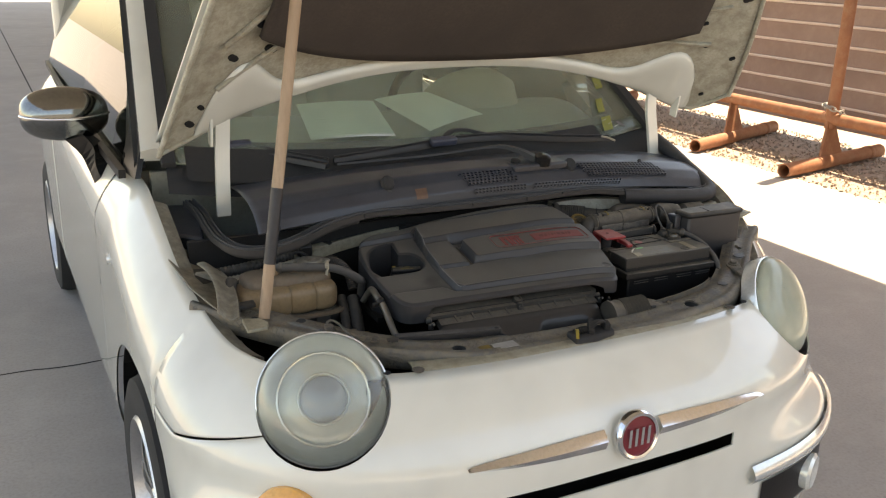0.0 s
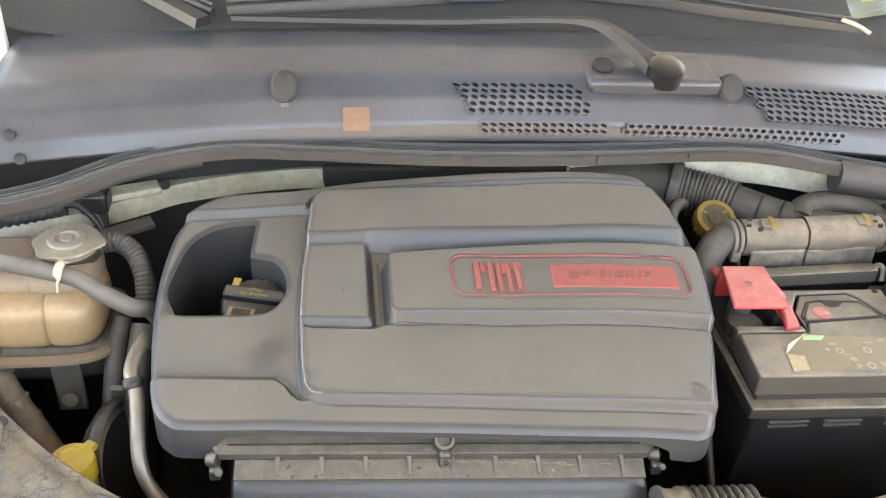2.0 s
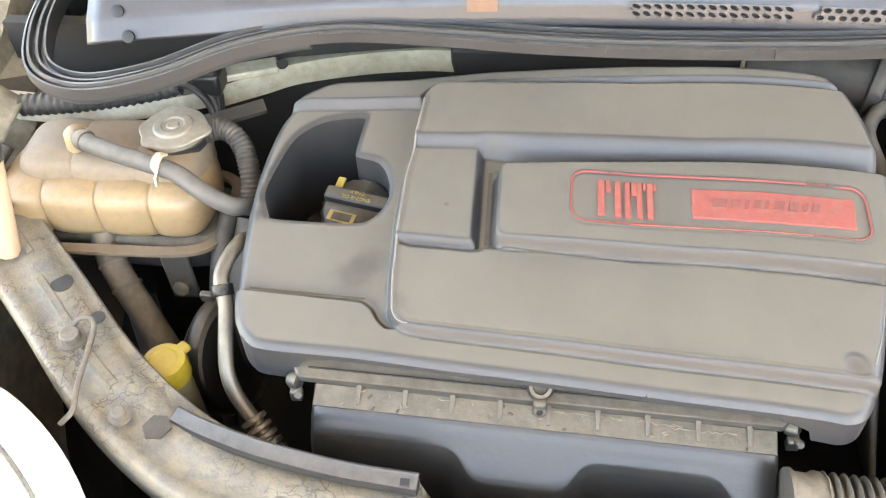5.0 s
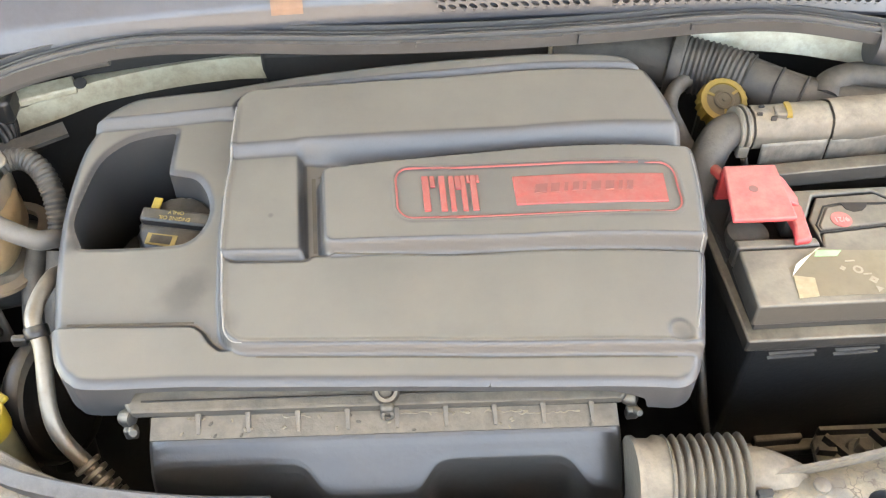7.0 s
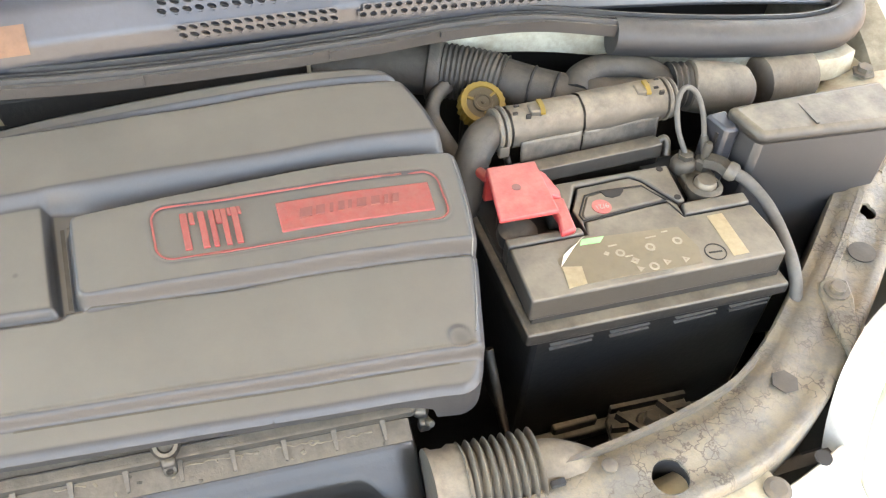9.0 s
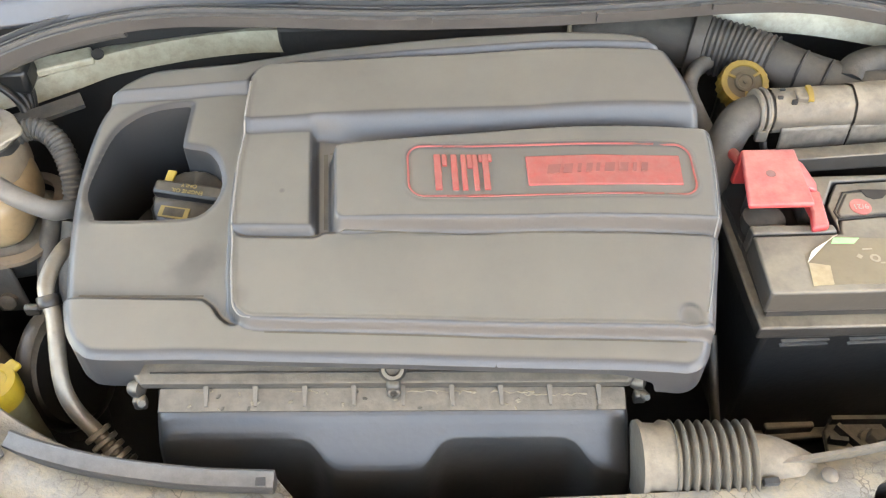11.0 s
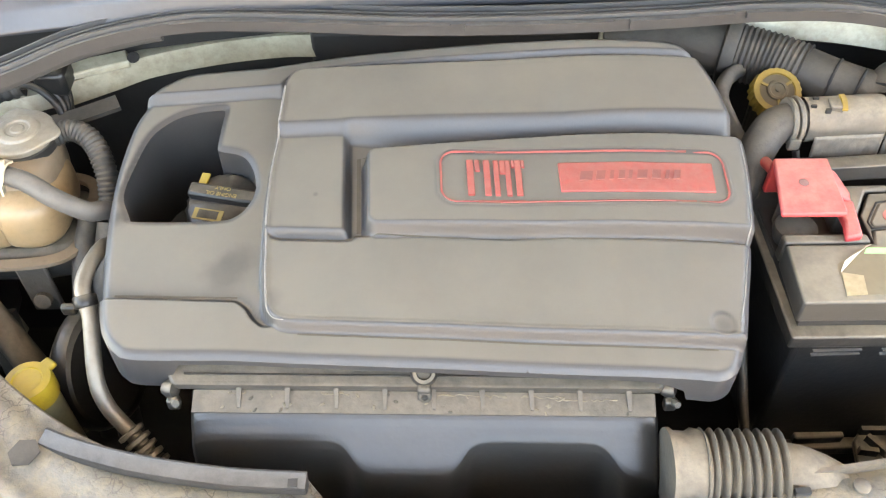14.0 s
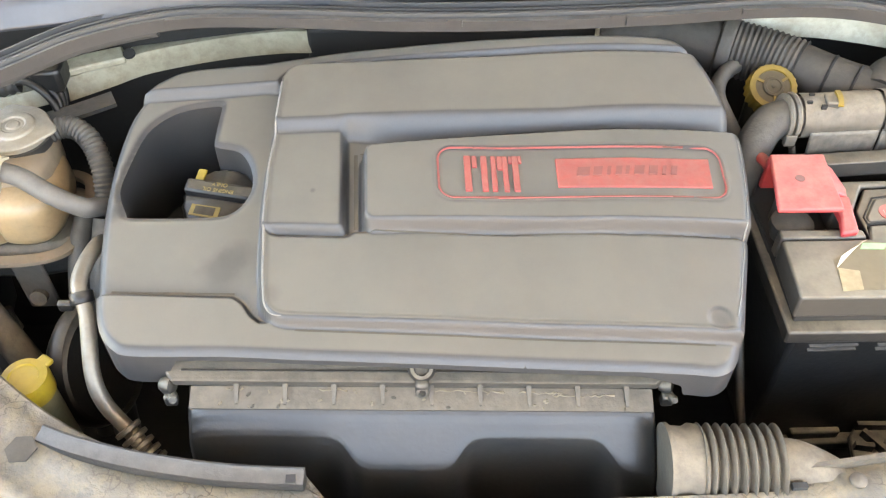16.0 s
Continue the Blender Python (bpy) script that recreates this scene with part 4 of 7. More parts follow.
C_OUT = rounded([(-0.297, 0.568), (-0.311, 0.552), (-0.3195, 0.53), (-0.326, 0.49), (-0.328, 0.45), (-0.3265, 0.41), (-0.323, 0.37), (-0.320, 0.348), (-0.315, 0.332), (-0.305, 0.3195), (-0.288, 0.3125), (-0.22, 0.308),
                 (-0.134, 0.2985), (0.033, 0.280), (0.10, 0.2745), (0.130, 0.2725), (0.150, 0.2715), (0.164, 0.280), (0.1725, 0.300), (0.181, 0.331), (0.1915, 0.370), (0.1985, 0.410), (0.202, 0.440), (0.203, 0.466), (0.1985, 0.492),
                 (0.194, 0.519), (0.185, 0.546), (0.174, 0.564), (0.159, 0.573), (0.115, 0.5755), (0.014, 0.577), (-0.087, 0.580), (-0.168, 0.582), (-0.249, 0.582), (-0.276, 0.579)], 5)
C_REC = rounded([(-0.310, 0.4395), (-0.318, 0.462), (-0.313, 0.489), (-0.302, 0.521), (-0.284, 0.538), (-0.265, 0.5445), (-0.242, 0.546), (-0.2385, 0.5435), (-0.240, 0.530), (-0.242, 0.507), (-0.239, 0.5015), (-0.220, 0.495), (-0.210, 0.481), (-0.206, 0.463), (-0.210, 0.447), (-0.221, 0.435), (-0.239, 0.432), (-0.303, 0.436)], 4)


def ridge_x(y):
    return np.interp(y, [0.32, 0.342, 0.369, 0.414, 0.463, 0.491, 0.55], [-0.189, -0.1915, -0.194, -0.195, -0.193, -0.189, -0.183])


def front_y(x):
    return 0.3127 - 0.115 * (x + 0.05) + 0.28 * np.maximum(0, x) ** 2


def back_y(x):
    return 0.5535 + 0.045 * np.maximum(0, -x)


def badge_y(x):
    return np.interp(x, [-0.05, 0.0, 0.066, 0.12, 0.18], [0.4365, 0.4317, 0.4282, 0.4272, 0.427])


def corner_sd(a, b, r):
    """Distance to a rounded corner between two sides; a and b are distances to the sides."""
    a, b = a + r, b + r
    return np.minimum(np.maximum(a, b), 0) + np.hypot(np.maximum(a, 0), np.maximum(b, 0)) - r


def cover_height(x, y):
    sd = poly_sd(x, y, C_OUT)
    dm = corner_sd(ridge_x(y) - x, np.maximum(front_y(x) - y, y - back_y(x)), 0.019)
    main = 1 - sstep(dm, 0.0042)
    mix = lambda a, b, k: a + (b - a) * k
    # main panel: front section, groove, left field, badge pad, rear plateau
    seam = np.interp(x, [-0.2, -0.126, 0.0, 0.1, 0.2], [0.4035, 0.395, 0.382, 0.3765, 0.3735])
    field = mix(-0.006, -0.0165, sstep(x + 0.1275, 0.007))
    lev = mix(-0.010, field, sstep(y - seam - 0.004, 0.005))
    lev = lev - 0.0045 * np.exp(-((y - seam - 0.002) / 0.0028) ** 2) * sstep(x + 0.186, 0.01) * sstep(-0.124 - x, 0.01)
    pad_front = np.interp(x, [-0.11, 0.04, 0.12, 0.2], [0.3995, 0.387, 0.3835, 0.3825])
    pd = corner_sd(-0.1105 - x, np.maximum(pad_front - y, y - 0.4695), 0.007)
    lev = mix(lev, 0.003, 1 - sstep(pd - 0.002, 0.0065))
    slope = np.interp(x, [-0.2, -0.13, -0.09, 0.054, 0.2], [0.4995, 0.4965, 0.4915, 0.4835, 0.4875])
    lev = mix(lev, 0.003, sstep(y - slope, np.interp(x, [-0.14, -0.09], [0.010, 0.019])))
    # around it: flat beside the filler opening, apron and front strip, block at the back corner, back lip
    apron = np.interp(x, [-0.3, -0.17, 0.16], [-0.0155, -0.0185, -0.0205])
    bound = np.interp(x, [-0.33, -0.26, -0.214, -0.206, -0.200, -0.193, -0.17], [0.366, 0.360, 0.3555, 0.349, 0.339, 0.333, 0.332])
    out = mix(-0.021 - 0.003 * np.exp(-np.maximum(0, y - bound) / 0.007), apron, 1 - sstep(y - bound, 0.007))
    block = np.interp(x, [-0.2, -0.12, 0.0], [-0.0115, -0.004, 0.0015])
    rear = sstep(y - np.interp(x, [-0.2, -0.185, -0.17], [0.5555, 0.5535, 0.550]), 0.006)
    out = mix(out, block - 0.005 + 0.005 * sstep(dm - 0.0065, 0.004), rear)
    h = cover_plane(x, y) + mix(out, lev, main)
    h = h + 0.0012 * np.exp(-((dm + 0.004) / 0.002) ** 2) * (1 - sstep(y - 0.545, 0.01))
    # the sides roll over; more softly in front
    rim_w = 0.0075
    rim = np.clip((sd + rim_w) / rim_w, 0, 1)
    h = h - 0.62 * rim_w * rim ** 2
    # sunk badge field
    bx, by = x - 0.064, y - badge_y(x)
    q = np.hypot(np.maximum(np.abs(bx) - 0.103, 0), np.maximum(np.abs(by) - 0.0117, 0)) - 0.012
    h = h - 0.0013 * (1 - sstep(q, 0.004)) * main + 0.0007 * np.exp(-((q - 0.002) / 0.0015) ** 2) * main
    rec = poly_sd(x, y, C_REC)
    h = h - 0.0025 * np.exp(-(np.maximum(rec, 0) / 0.003) ** 2)
    # one shallow round mark near the front corner
    h = h - 0.0012 * (1 - sstep(np.hypot(x - 0.155, y - 0.308) - 0.009, 0.003))
    return h


def lettering(text, size, m, material, parent):
    """Flat raised letters in the built-in font, as a mesh."""
    cu = bpy.data.curves.new("lettering", "FONT")
    cu.body, cu.size, cu.extrude, cu.align_x, cu.align_y = text, size, 0.0002, "CENTER", "CENTER"
    tmp = bpy.data.objects.new("lettering", cu)
    scene.collection.objects.link(tmp)
    bpy.context.view_layer.update()
    me = bpy.data.meshes.new_from_object(tmp.evaluated_get(bpy.context.evaluated_depsgraph_get()))
    bpy.data.objects.remove(tmp)
    me.transform(m)
    me.materials.clear()
    me.materials.append(material)
    ob = new("lettering", me)
    ob.parent = parent
    ob.matrix_parent_inverse = top_of(parent).inverted()
    return ob


def engine_cover():
    t = thing("engine_cover", (-0.06, 0.43, 0.82), "dusty dark grey plastic engine cover with raised panels", "engine cover")
    step = 0.002
    xs, ys = np.arange(-0.335, 0.2101, step), np.arange(0.225, 0.645, 0.0012)
    X, Y = np.meshgrid(xs, ys, indexing="ij")
    Y = Y - 0.105 * (X + 0.06)      # the rows run along the raised edges

    def snap(X, Y, poly, reach):
        d = poly_sd(X, Y, poly)
        e = 1e-4
        gx, gy = (poly_sd(X + e, Y, poly) - d) / e, (poly_sd(X, Y + e, poly) - d) / e
        m = np.abs(d) < reach
        return np.where(m, X - d * gx, X), np.where(m, Y - d * gy, Y)

    X, Y = snap(X, Y, C_OUT, step * 0.62)
    X, Y = snap(X, Y, C_REC, step * 0.55)
    sd = poly_sd(X, Y, C_OUT)
    Z = cover_height(X, Y)
    nx, ny = X.shape
    ok = (sd < 2e-4) & (poly_sd(X, Y, C_REC) > -2e-4)
    idx = -np.ones(X.shape, int)
    verts, faces = [], []
    fx = ok[:-1, :-1] & ok[1:, :-1] & ok[1:, 1:] & ok[:-1, 1:]
    used = np.zeros(X.shape, bool)
    for a, b in ((0, 0), (1, 0), (1, 1), (0, 1)):
        used[a:nx - 1 + a, b:ny - 1 + b] |= fx
    idx[used] = np.arange(used.sum())
    verts = np.stack([X[used], Y[used], Z[used]], 1)
    ii, jj = np.nonzero(fx)
    quads = np.stack([idx[ii, jj], idx[ii + 1, jj], idx[ii + 1, jj + 1], idx[ii, jj + 1]], 1)
    bm = bmesh.new()
    vs = [bm.verts.new(v) for v in verts]
    for q in quads:
        bm.faces.new([vs[k] for k in q])
    bmesh.ops.remove_doubles(bm, verts=bm.verts[:], dist=2e-4)
    bmesh.ops.dissolve_degenerate(bm, edges=bm.edges[:], dist=1e-4)
    edge_verts = {v for e in bm.edges if e.is_boundary for v in e.verts}
    for _ in range(2):
        for v in edge_verts:
            x, y = np.array([v.co.x, v.co.x + 1e-4, v.co.x]), np.array([v.co.y, v.co.y, v.co.y + 1e-4])
            da, db = poly_sd(x, y, C_OUT), poly_sd(x, y, C_REC)
            d = da if abs(da[0]) < abs(db[0]) else db
            v.co.x -= d[0] * (d[1] - d[0]) / 1e-4
            v.co.y -= d[0] * (d[2] - d[0]) / 1e-4
    ev = list(edge_verts)
    for v, z in zip(ev, cover_height(np.array([v.co.x for v in ev]), np.array([v.co.y for v in ev]))):
        v.co.z = z
    body = part("shell", smooth(bm), M_COVER, t, sharp=1.4)

    def walled(poly, drop, n, levels):
        """A skirt hanging from an outline of the shell."""
        ring = []
        m = len(poly)
        for k in range(m):
            a, b = Vector((*poly[k], 0)), Vector((*poly[(k + 1) % m], 0))
            c = max(1, int((b - a).length / n))
            ring += [a.lerp(b, j / c) for j in range(c)]
        z = cover_height(np.array([p.x for p in ring]), np.array([p.y for p in ring]))
        bm = bmesh.new()
        cols = [[bm.verts.new((p.x, p.y, zz - drop(p.x, p.y, zz) * j / levels)) for j in range(levels + 1)] for p, zz in zip(ring, z)]
        for k in range(len(cols)):
            p, q = cols[k], cols[(k + 1) % len(cols)]
            for j in range(levels):
                bm.faces.new((p[j], q[j], q[j + 1], p[j + 1]))
        return smooth(bm)

    def outer_drop(x, y, z):
        ramp = lambda v: min(max(v, 0), 1)
        foot = ramp((0.345 - y) / 0.035)
        arch = ramp((x + 0.272) / 0.016) * ramp((0.1275 - x) / 0.003) * foot
        low = 0.040 + foot * ((0.034 if x < 0 else 0.027) - 0.040)
        return low + arch * (0.0055 + 0.012 * ramp((x - 0.085) / 0.042) ** 2 - low)

    part("skirt", walled(C_OUT, outer_drop, 0.0015, 4), M_COVER, body, sharp=1.4)
    part("filler_well", walled(C_REC, lambda x, y, z: z - 0.775, 0.003, 6), M_RECESS, body, "cover plastic well round the filler cap, painted shade-dark")

    def on_shell(x, y):
        return Vector((x, y, float(cover_height(np.array([x]), np.array([y]))[0]) + 0.0001))

    y_c = float(front_y(np.array(-0.172))) + 0.019
    line = [on_shell(float(ridge_x(y)) + 0.003, y) for y in np.linspace(0.540, y_c, 30)]
    line += [on_shell(float(ridge_x(y_c)) + 0.019 - 0.016 * math.cos(a), y_c - 0.016 * math.sin(a)) for a in np.linspace(0.2, 1.45, 8)]
    part("worn_glint_edge", smooth(sweep(line, ring2d(0.0009, 6), raw=True, scale=lambda t: 1.0 if t < 0.8 else 1.0 - 3.0 * (t - 0.8))), M_WORN_GLINT, body, "pale worn edge line")
    # pale line along the right rim paints in its highlight
    line = [on_shell(float(np.interp(y, [0.31, 0.331, 0.370, 0.410, 0.440, 0.466], [0.172, 0.180, 0.1915, 0.1985, 0.202, 0.203])) - 0.0035, y) for y in np.linspace(0.31, 0.462, 30)]
    part("worn_glint_edge", smooth(sweep(line, ring2d(0.0007, 6), raw=True)), M_WORN_GLINT, body)

    # brown dirt along the creases, which also paints in their shade
    def crease(pts, wide=0.0012):
        part("dirt_shade_line", smooth(sweep([on_shell(x, y) for x, y in pts], [(-wide, 0.0), (0.0, 0.00025), (wide, 0.0)], raw=True, closed_section=False)), M_CREASE, body)
    crease([(x, float(front_y(np.array(x))) - 0.0030) for x in np.linspace(-0.165, 0.150, 50)], 0.0010)
    crease([(x, float(np.interp(x, [-0.2, -0.126, 0.0, 0.1, 0.2], [0.4035, 0.395, 0.382, 0.3765, 0.3735])) + 0.0035) for x in np.linspace(-0.122, 0.188, 50)], 0.0014)
    crease([(x, float(np.interp(x, [-0.2, -0.126], [0.4035, 0.395])) + 0.0018) for x in np.linspace(-0.186, -0.131, 14)], 0.0010)
    crease([(x, float(np.interp(x, [-0.33, -0.26, -0.214], [0.366, 0.360, 0.3555])) + 0.0045) for x in np.linspace(-0.312, -0.214, 20)], 0.0014)
    crease([(-0.1185, y) for y in np.linspace(0.404, 0.476, 20)], 0.0016)
    crease([(x, 0.4765 - 0.0005 * k) for k, x in enumerate(np.linspace(-0.115, 0.190, 12))], 0.0008)

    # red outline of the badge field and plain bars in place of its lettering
    def on_pad(x, y, dz):
        return float(cover_plane(np.array(x), np.array(y))) + 0.0017 + dz

    loop = []
    for k in range(96):
        a = 2 * math.pi * (k + 0.5) / 96
        ux = math.copysign(0.103, math.cos(a)) + 0.012 * math.cos(a)
        uy = math.copysign(0.0117, math.sin(a)) + 0.012 * math.sin(a)
        if k in (24, 72):      # the long sides, bent with the pad
            for f in range(1, 12):
                v = math.copysign(0.103, ux) * -1 * (-1 + 2 * f / 12)
                x = 0.064 + v
                y = float(badge_y(x)) + uy
                loop.append(Vector((x, y, on_pad(x, y, 0.0011))))
        x = 0.064 + ux
        y = float(badge_y(x)) + uy
        loop.append(Vector((x, y, on_pad(x, y, 0.0011))))
    loop += loop[:2]
    part("badge_outline", smooth(sweep(loop, ring2d(0.0009, 6), raw=True)), M_REDFLAT, body, "thin faded red outline")
    for x0, w, lo, hi in ((-0.030, 0.0055, -0.0165, 0.0165), (-0.0235, 0.004, 0.006, 0.0165), (-0.0165, 0.005, -0.0165, 0.0165), (-0.0085, 0.0042, -0.0165, 0.0165), (-0.0036, 0.0045, 0.004, 0.0165), (0.0008, 0.0042, -0.0165, 0.0165), (0.0058, 0.0028, 0.010, 0.0165), (0.0086, 0.0050, -0.0165, 0.0165), (0.0136, 0.0028, 0.010, 0.0165)):
        yc = float(badge_y(x0)) - 0.0008
        part("letter_bar", prism([(x0, yc + lo), (x0 + w, yc + lo - 0.0005), (x0 + w, yc + hi - 0.0005), (x0, yc + hi)], lambda x, y: on_pad(x, y, -0.004), lambda x, y: on_pad(x, y, 0.0018)), M_REDFLAT, body, "raised red letter stroke", bevel=0.0006)
    plate = part("red_plate", prism([(0.0435, 0.415), (0.10, 0.4125), (0.168, 0.4125), (0.1695, 0.440), (0.10, 0.4405), (0.0435, 0.442)], lambda x, y: on_pad(x, y, -0.004), lambda x, y: on_pad(x, y, 0.0016)), M_REDFLAT, body, "dusty red nameplate", bevel=0.0008)
    for x0, w in ((0.055, 0.010), (0.068, 0.007), (0.079, 0.003), (0.086, 0.005), (0.094, 0.003), (0.101, 0.008), (0.113, 0.007), (0.124, 0.003), (0.131, 0.005)):
        yc = 0.4278
        part("name_bar", prism([(x0 + 0.004, yc - 0.0038), (x0 + w + 0.004, yc - 0.0038), (x0 + w + 0.006, yc + 0.0042), (x0 + 0.006, yc + 0.0042)], lambda x, y: on_pad(x, y, 0.001), lambda x, y: on_pad(x, y, 0.0019)), M_DULLRED, plate)
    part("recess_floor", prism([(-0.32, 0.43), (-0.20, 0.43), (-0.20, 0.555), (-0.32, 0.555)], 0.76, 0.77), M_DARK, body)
    # filler cap down in the recess
    fc = thing("oil_filler_cap", (-0.245, 0.475, 0.80), "black oil filler cap with yellow print", "filler cap")
    tilt = Matrix.Translation((-0.238, 0.470, 0.834)) @ Euler((radians(12), 0, radians(-14))).to_matrix().to_4x4()
    bm = turned([(0.033, -0.02), (0.034, 0.004), (0.030, 0.009), (0.0001, 0.010)], (0, 0, 0), (0, 0, 1), 40, wave=lambda a, i: 1 + (0.03 * math.cos(18 * a) if i < 2 else 0))
    bmesh.ops.transform(bm, matrix=tilt, verts=bm.verts)
    cap = part("cap", smooth(bm), M_BLACK, fc)
    part("grip", box(-0.031, 0.031, -0.002, 0.012, 0.008, 0.019, m=tilt), M_BLACK, cap, bevel=0.003)
    part("yellow_pointer", box(-0.027, -0.019, 0.010, 0.026, 0.010, 0.0125, m=tilt), M_YELLOW, cap, bevel=0.001)
    part("can_mark", box(-0.022, 0.004, -0.020, -0.009, 0.0095, 0.0104, m=tilt), M_YELLOWPRINT, cap)
    part("can_field", box(-0.018, 0.000, -0.0185, -0.0105, 0.0096, 0.0107, m=tilt), M_BLACK, cap)
    for text, dx, dy in (("ENGINE OIL", 0.0, 0.0025), ("ONLY", 0.0, 0.0085)):
        lettering(text, 0.0052, tilt @ pose(dx, dy, 0.0192, 0, 0, 180), M_YELLOWPRINT, cap)
    return t


engine_cover()


# ---- air filter housing ----
def air_box():
    t = thing("air_filter_housing", (-0.07, 0.26, 0.72), "dusty black plastic air filter housing with clip ribs", "air filter")
    def lid_y(x):
        return 0.3035 - 0.0555 * (x + 0.259)

    lid = [(-0.272, 0.318), (-0.264, 0.3045), (0.112, 0.2835), (0.121, 0.293), (0.114, 0.315), (-0.07, 0.325), (-0.25, 0.335)]
    lb = part("lid", prism(lid, 0.803, lambda x, y: 0.8125 + 0.25 * (y - lid_y(x))), M_SHELF, t, bevel=0.002)
    part("lid_groove", smooth(sweep([(x, lid_y(x) + 0.008, 0.8147) for x in (-0.255, -0.1, 0.105)], ring2d(0.0009, 6), n=3)), M_DARK, lb)
    def bulge(x):
        def st(a, w=0.017):
            return 1 / (1 + math.exp(-(x - a) / w * 4))
        return st(-0.128) - st(-0.042) + st(0.074)

    def front(u, v):
        x = -0.252 + 0.362 * u
        y0, side = lid_y(x), 0.010 * abs(2 * u - 1) ** 20
        ye = y0 - 0.027 - 0.019 * bulge(x)
        ze = 0.790 - 0.9 * (y0 - 0.0225 - ye)
        prof = [(y0 + 0.004, 0.807), (y0 - 0.001, 0.8035), (y0 - 0.0155, 0.797), (y0 - 0.0185, 0.7945), (y0 - 0.0225, 0.790), (ye, ze), (ye - 0.0035, ze - 0.004), (ye - 0.007, ze - 0.012), (ye - 0.024, 0.70), (ye - 0.030, 0.60)]
        k = min(int(v * 9), 8)
        f = v * 9 - k
        (a0, z0), (a1, z1) = prof[k], prof[k + 1]
        return Vector((x, a0 + (a1 - a0) * f, z0 + (z1 - z0) * f - side))
    shape(part("box", grid(front, 120, 36), M_BOX, t), 0.003)
    part("shelf", smooth(sweep([(x, lid_y(x) - 0.0085, 0.8008) for x in (-0.249, -0.07, 0.107)], [(-0.0085, 0.0026), (-0.0085, 0.0038), (0.0078, -0.0024), (0.0078, -0.0036)], n=4)), M_SHELF, t, "dust-covered shelf")
    for k in range(9):
        x = -0.213 + 0.0375 * k
        y = lid_y(x)
        part("clip_rib", prism([(x - 0.0012, y - 0.013), (x + 0.0012, y - 0.013), (x + 0.0022, y + 0.003), (x - 0.0022, y + 0.003)], 0.79, lambda xx, yy, y=y: 0.8005 if yy < y - 0.005 else 0.8105), M_SHELF, t)
    cl = part("clip", smooth(turned([(0.0105, -0.002), (0.0108, 0.005), (0.0088, 0.0085), (0.0060, 0.0085), (0.0050, 0.0050), (0.0001, 0.0045)], (-0.070, 0.303, 0.8155), (0, -0.6, 1), 20)), M_DUSTY, t)
    part("clip_hook", box(-0.0755, -0.0645, 0.2860, 0.2960, 0.794, 0.8165), M_DUSTY, cl, bevel=0.003)
    part("clip_ring", smooth(turned([(0.0042, 0), (0.0048, 0.0016), (0.0028, 0.0022), (0.0020, 0.0)], (-0.070, 0.2865, 0.8085), (0, -1, 0.5), 14)), M_SHELF, cl)
    for x, y, z, k in ((-0.2665, 0.3055, 0.8035, 1.0), (0.1195, 0.2865, 0.8045, 0.85)):
        lug = part("lid_lug", smooth(turned([(0.0050 * k, -0.006), (0.0072 * k, -0.002), (0.0068 * k, 0.004), (0.0001, 0.006)], (x, y, z), (0.9, -0.3, 0.2), 16)), M_DUSTY, lb)
        part("lug_bolt", smooth(turned([(0.0042 * k, 0), (0.0042 * k, 0.006), (0.003 * k, 0.008), (0.0001, 0.008)], (x + 0.003, y - 0.006, z - 0.007), (0.2, -0.8, 0.5), 10)), M_DUSTY, lug)
        part("lug_tab", box(x - 0.004, x + 0.006, y - 0.010, y - 0.002, z - 0.016, z - 0.004), M_DUSTY, lug, bevel=0.002)
    part("lid_flange", smooth(sweep([(x, lid_y(x) + 0.0025, 0.8105) for x in (-0.262, -0.1, 0.110)], [(-0.0028, -0.003), (-0.0026, 0.0018), (0.0, 0.0026), (0.0026, 0.0012), (0.0026, -0.003)], n=4)), M_SHELF, lb)
    rnd = random.Random(21)
    for x0, x1, dy, dz in ((-0.060, -0.010, -0.0022, 0.0002), (0.004, 0.038, -0.0030, 0.0002), (0.030, 0.078, -0.0050, 0.0002), (-0.222, -0.208, -0.002, 0.0002), (-0.150, -0.128, -0.002, 0.0002)):
        n = max(6, int((x1 - x0) / 0.003))
        pts = []
        for k in range(n + 1):
            x = x0 + (x1 - x0) * k / n
            off = dy + rnd.uniform(-0.0010, 0.0008)
            pts.append((x, lid_y(x) + off, 0.8025 + 0.40 * (off + 0.0085) - 0.0016 + dz))
        part("mud_line", smooth(sweep(pts, ring2d(0.0011, 6), n=3, scale=lambda u: 0.25 + 0.75 * abs(math.sin(11 * u) * math.sin(4 * u + 1)))), M_MUD, t, "pale dried mud line")
    for k in range(34):
        x, f = rnd.uniform(-0.235, 0.10), rnd.uniform(0.1, 0.95)
        y = lid_y(x) - 0.017 + 0.0155 * f
        z = 0.8008 + 0.375 * (y - lid_y(x) + 0.0085) + 0.0012
        r = rnd.uniform(0.0006, 0.0018)
        part("mud_fleck", turned([(r, 0), (0.7 * r, 0.0004), (0.0001, 0.0005)], (x, y, z), (0, -0.35, 1), 7, wave=lambda a, i, k=k: 1 + 0.4 * math.sin(2 * a + k)), M_MUD if k % 3 else M_DIRTYBLACK, t)
    h = thing("intake_hose", (0.15, 0.22, 0.78), "corrugated dusty rubber intake hose", "hose")
    part("bellows", ribbed([(0.136, 0.231, 0.779), (0.162, 0.2285, 0.78), (0.194, 0.226, 0.782)], 0.0285, 8, 0.12), M_SLEEVE, h)
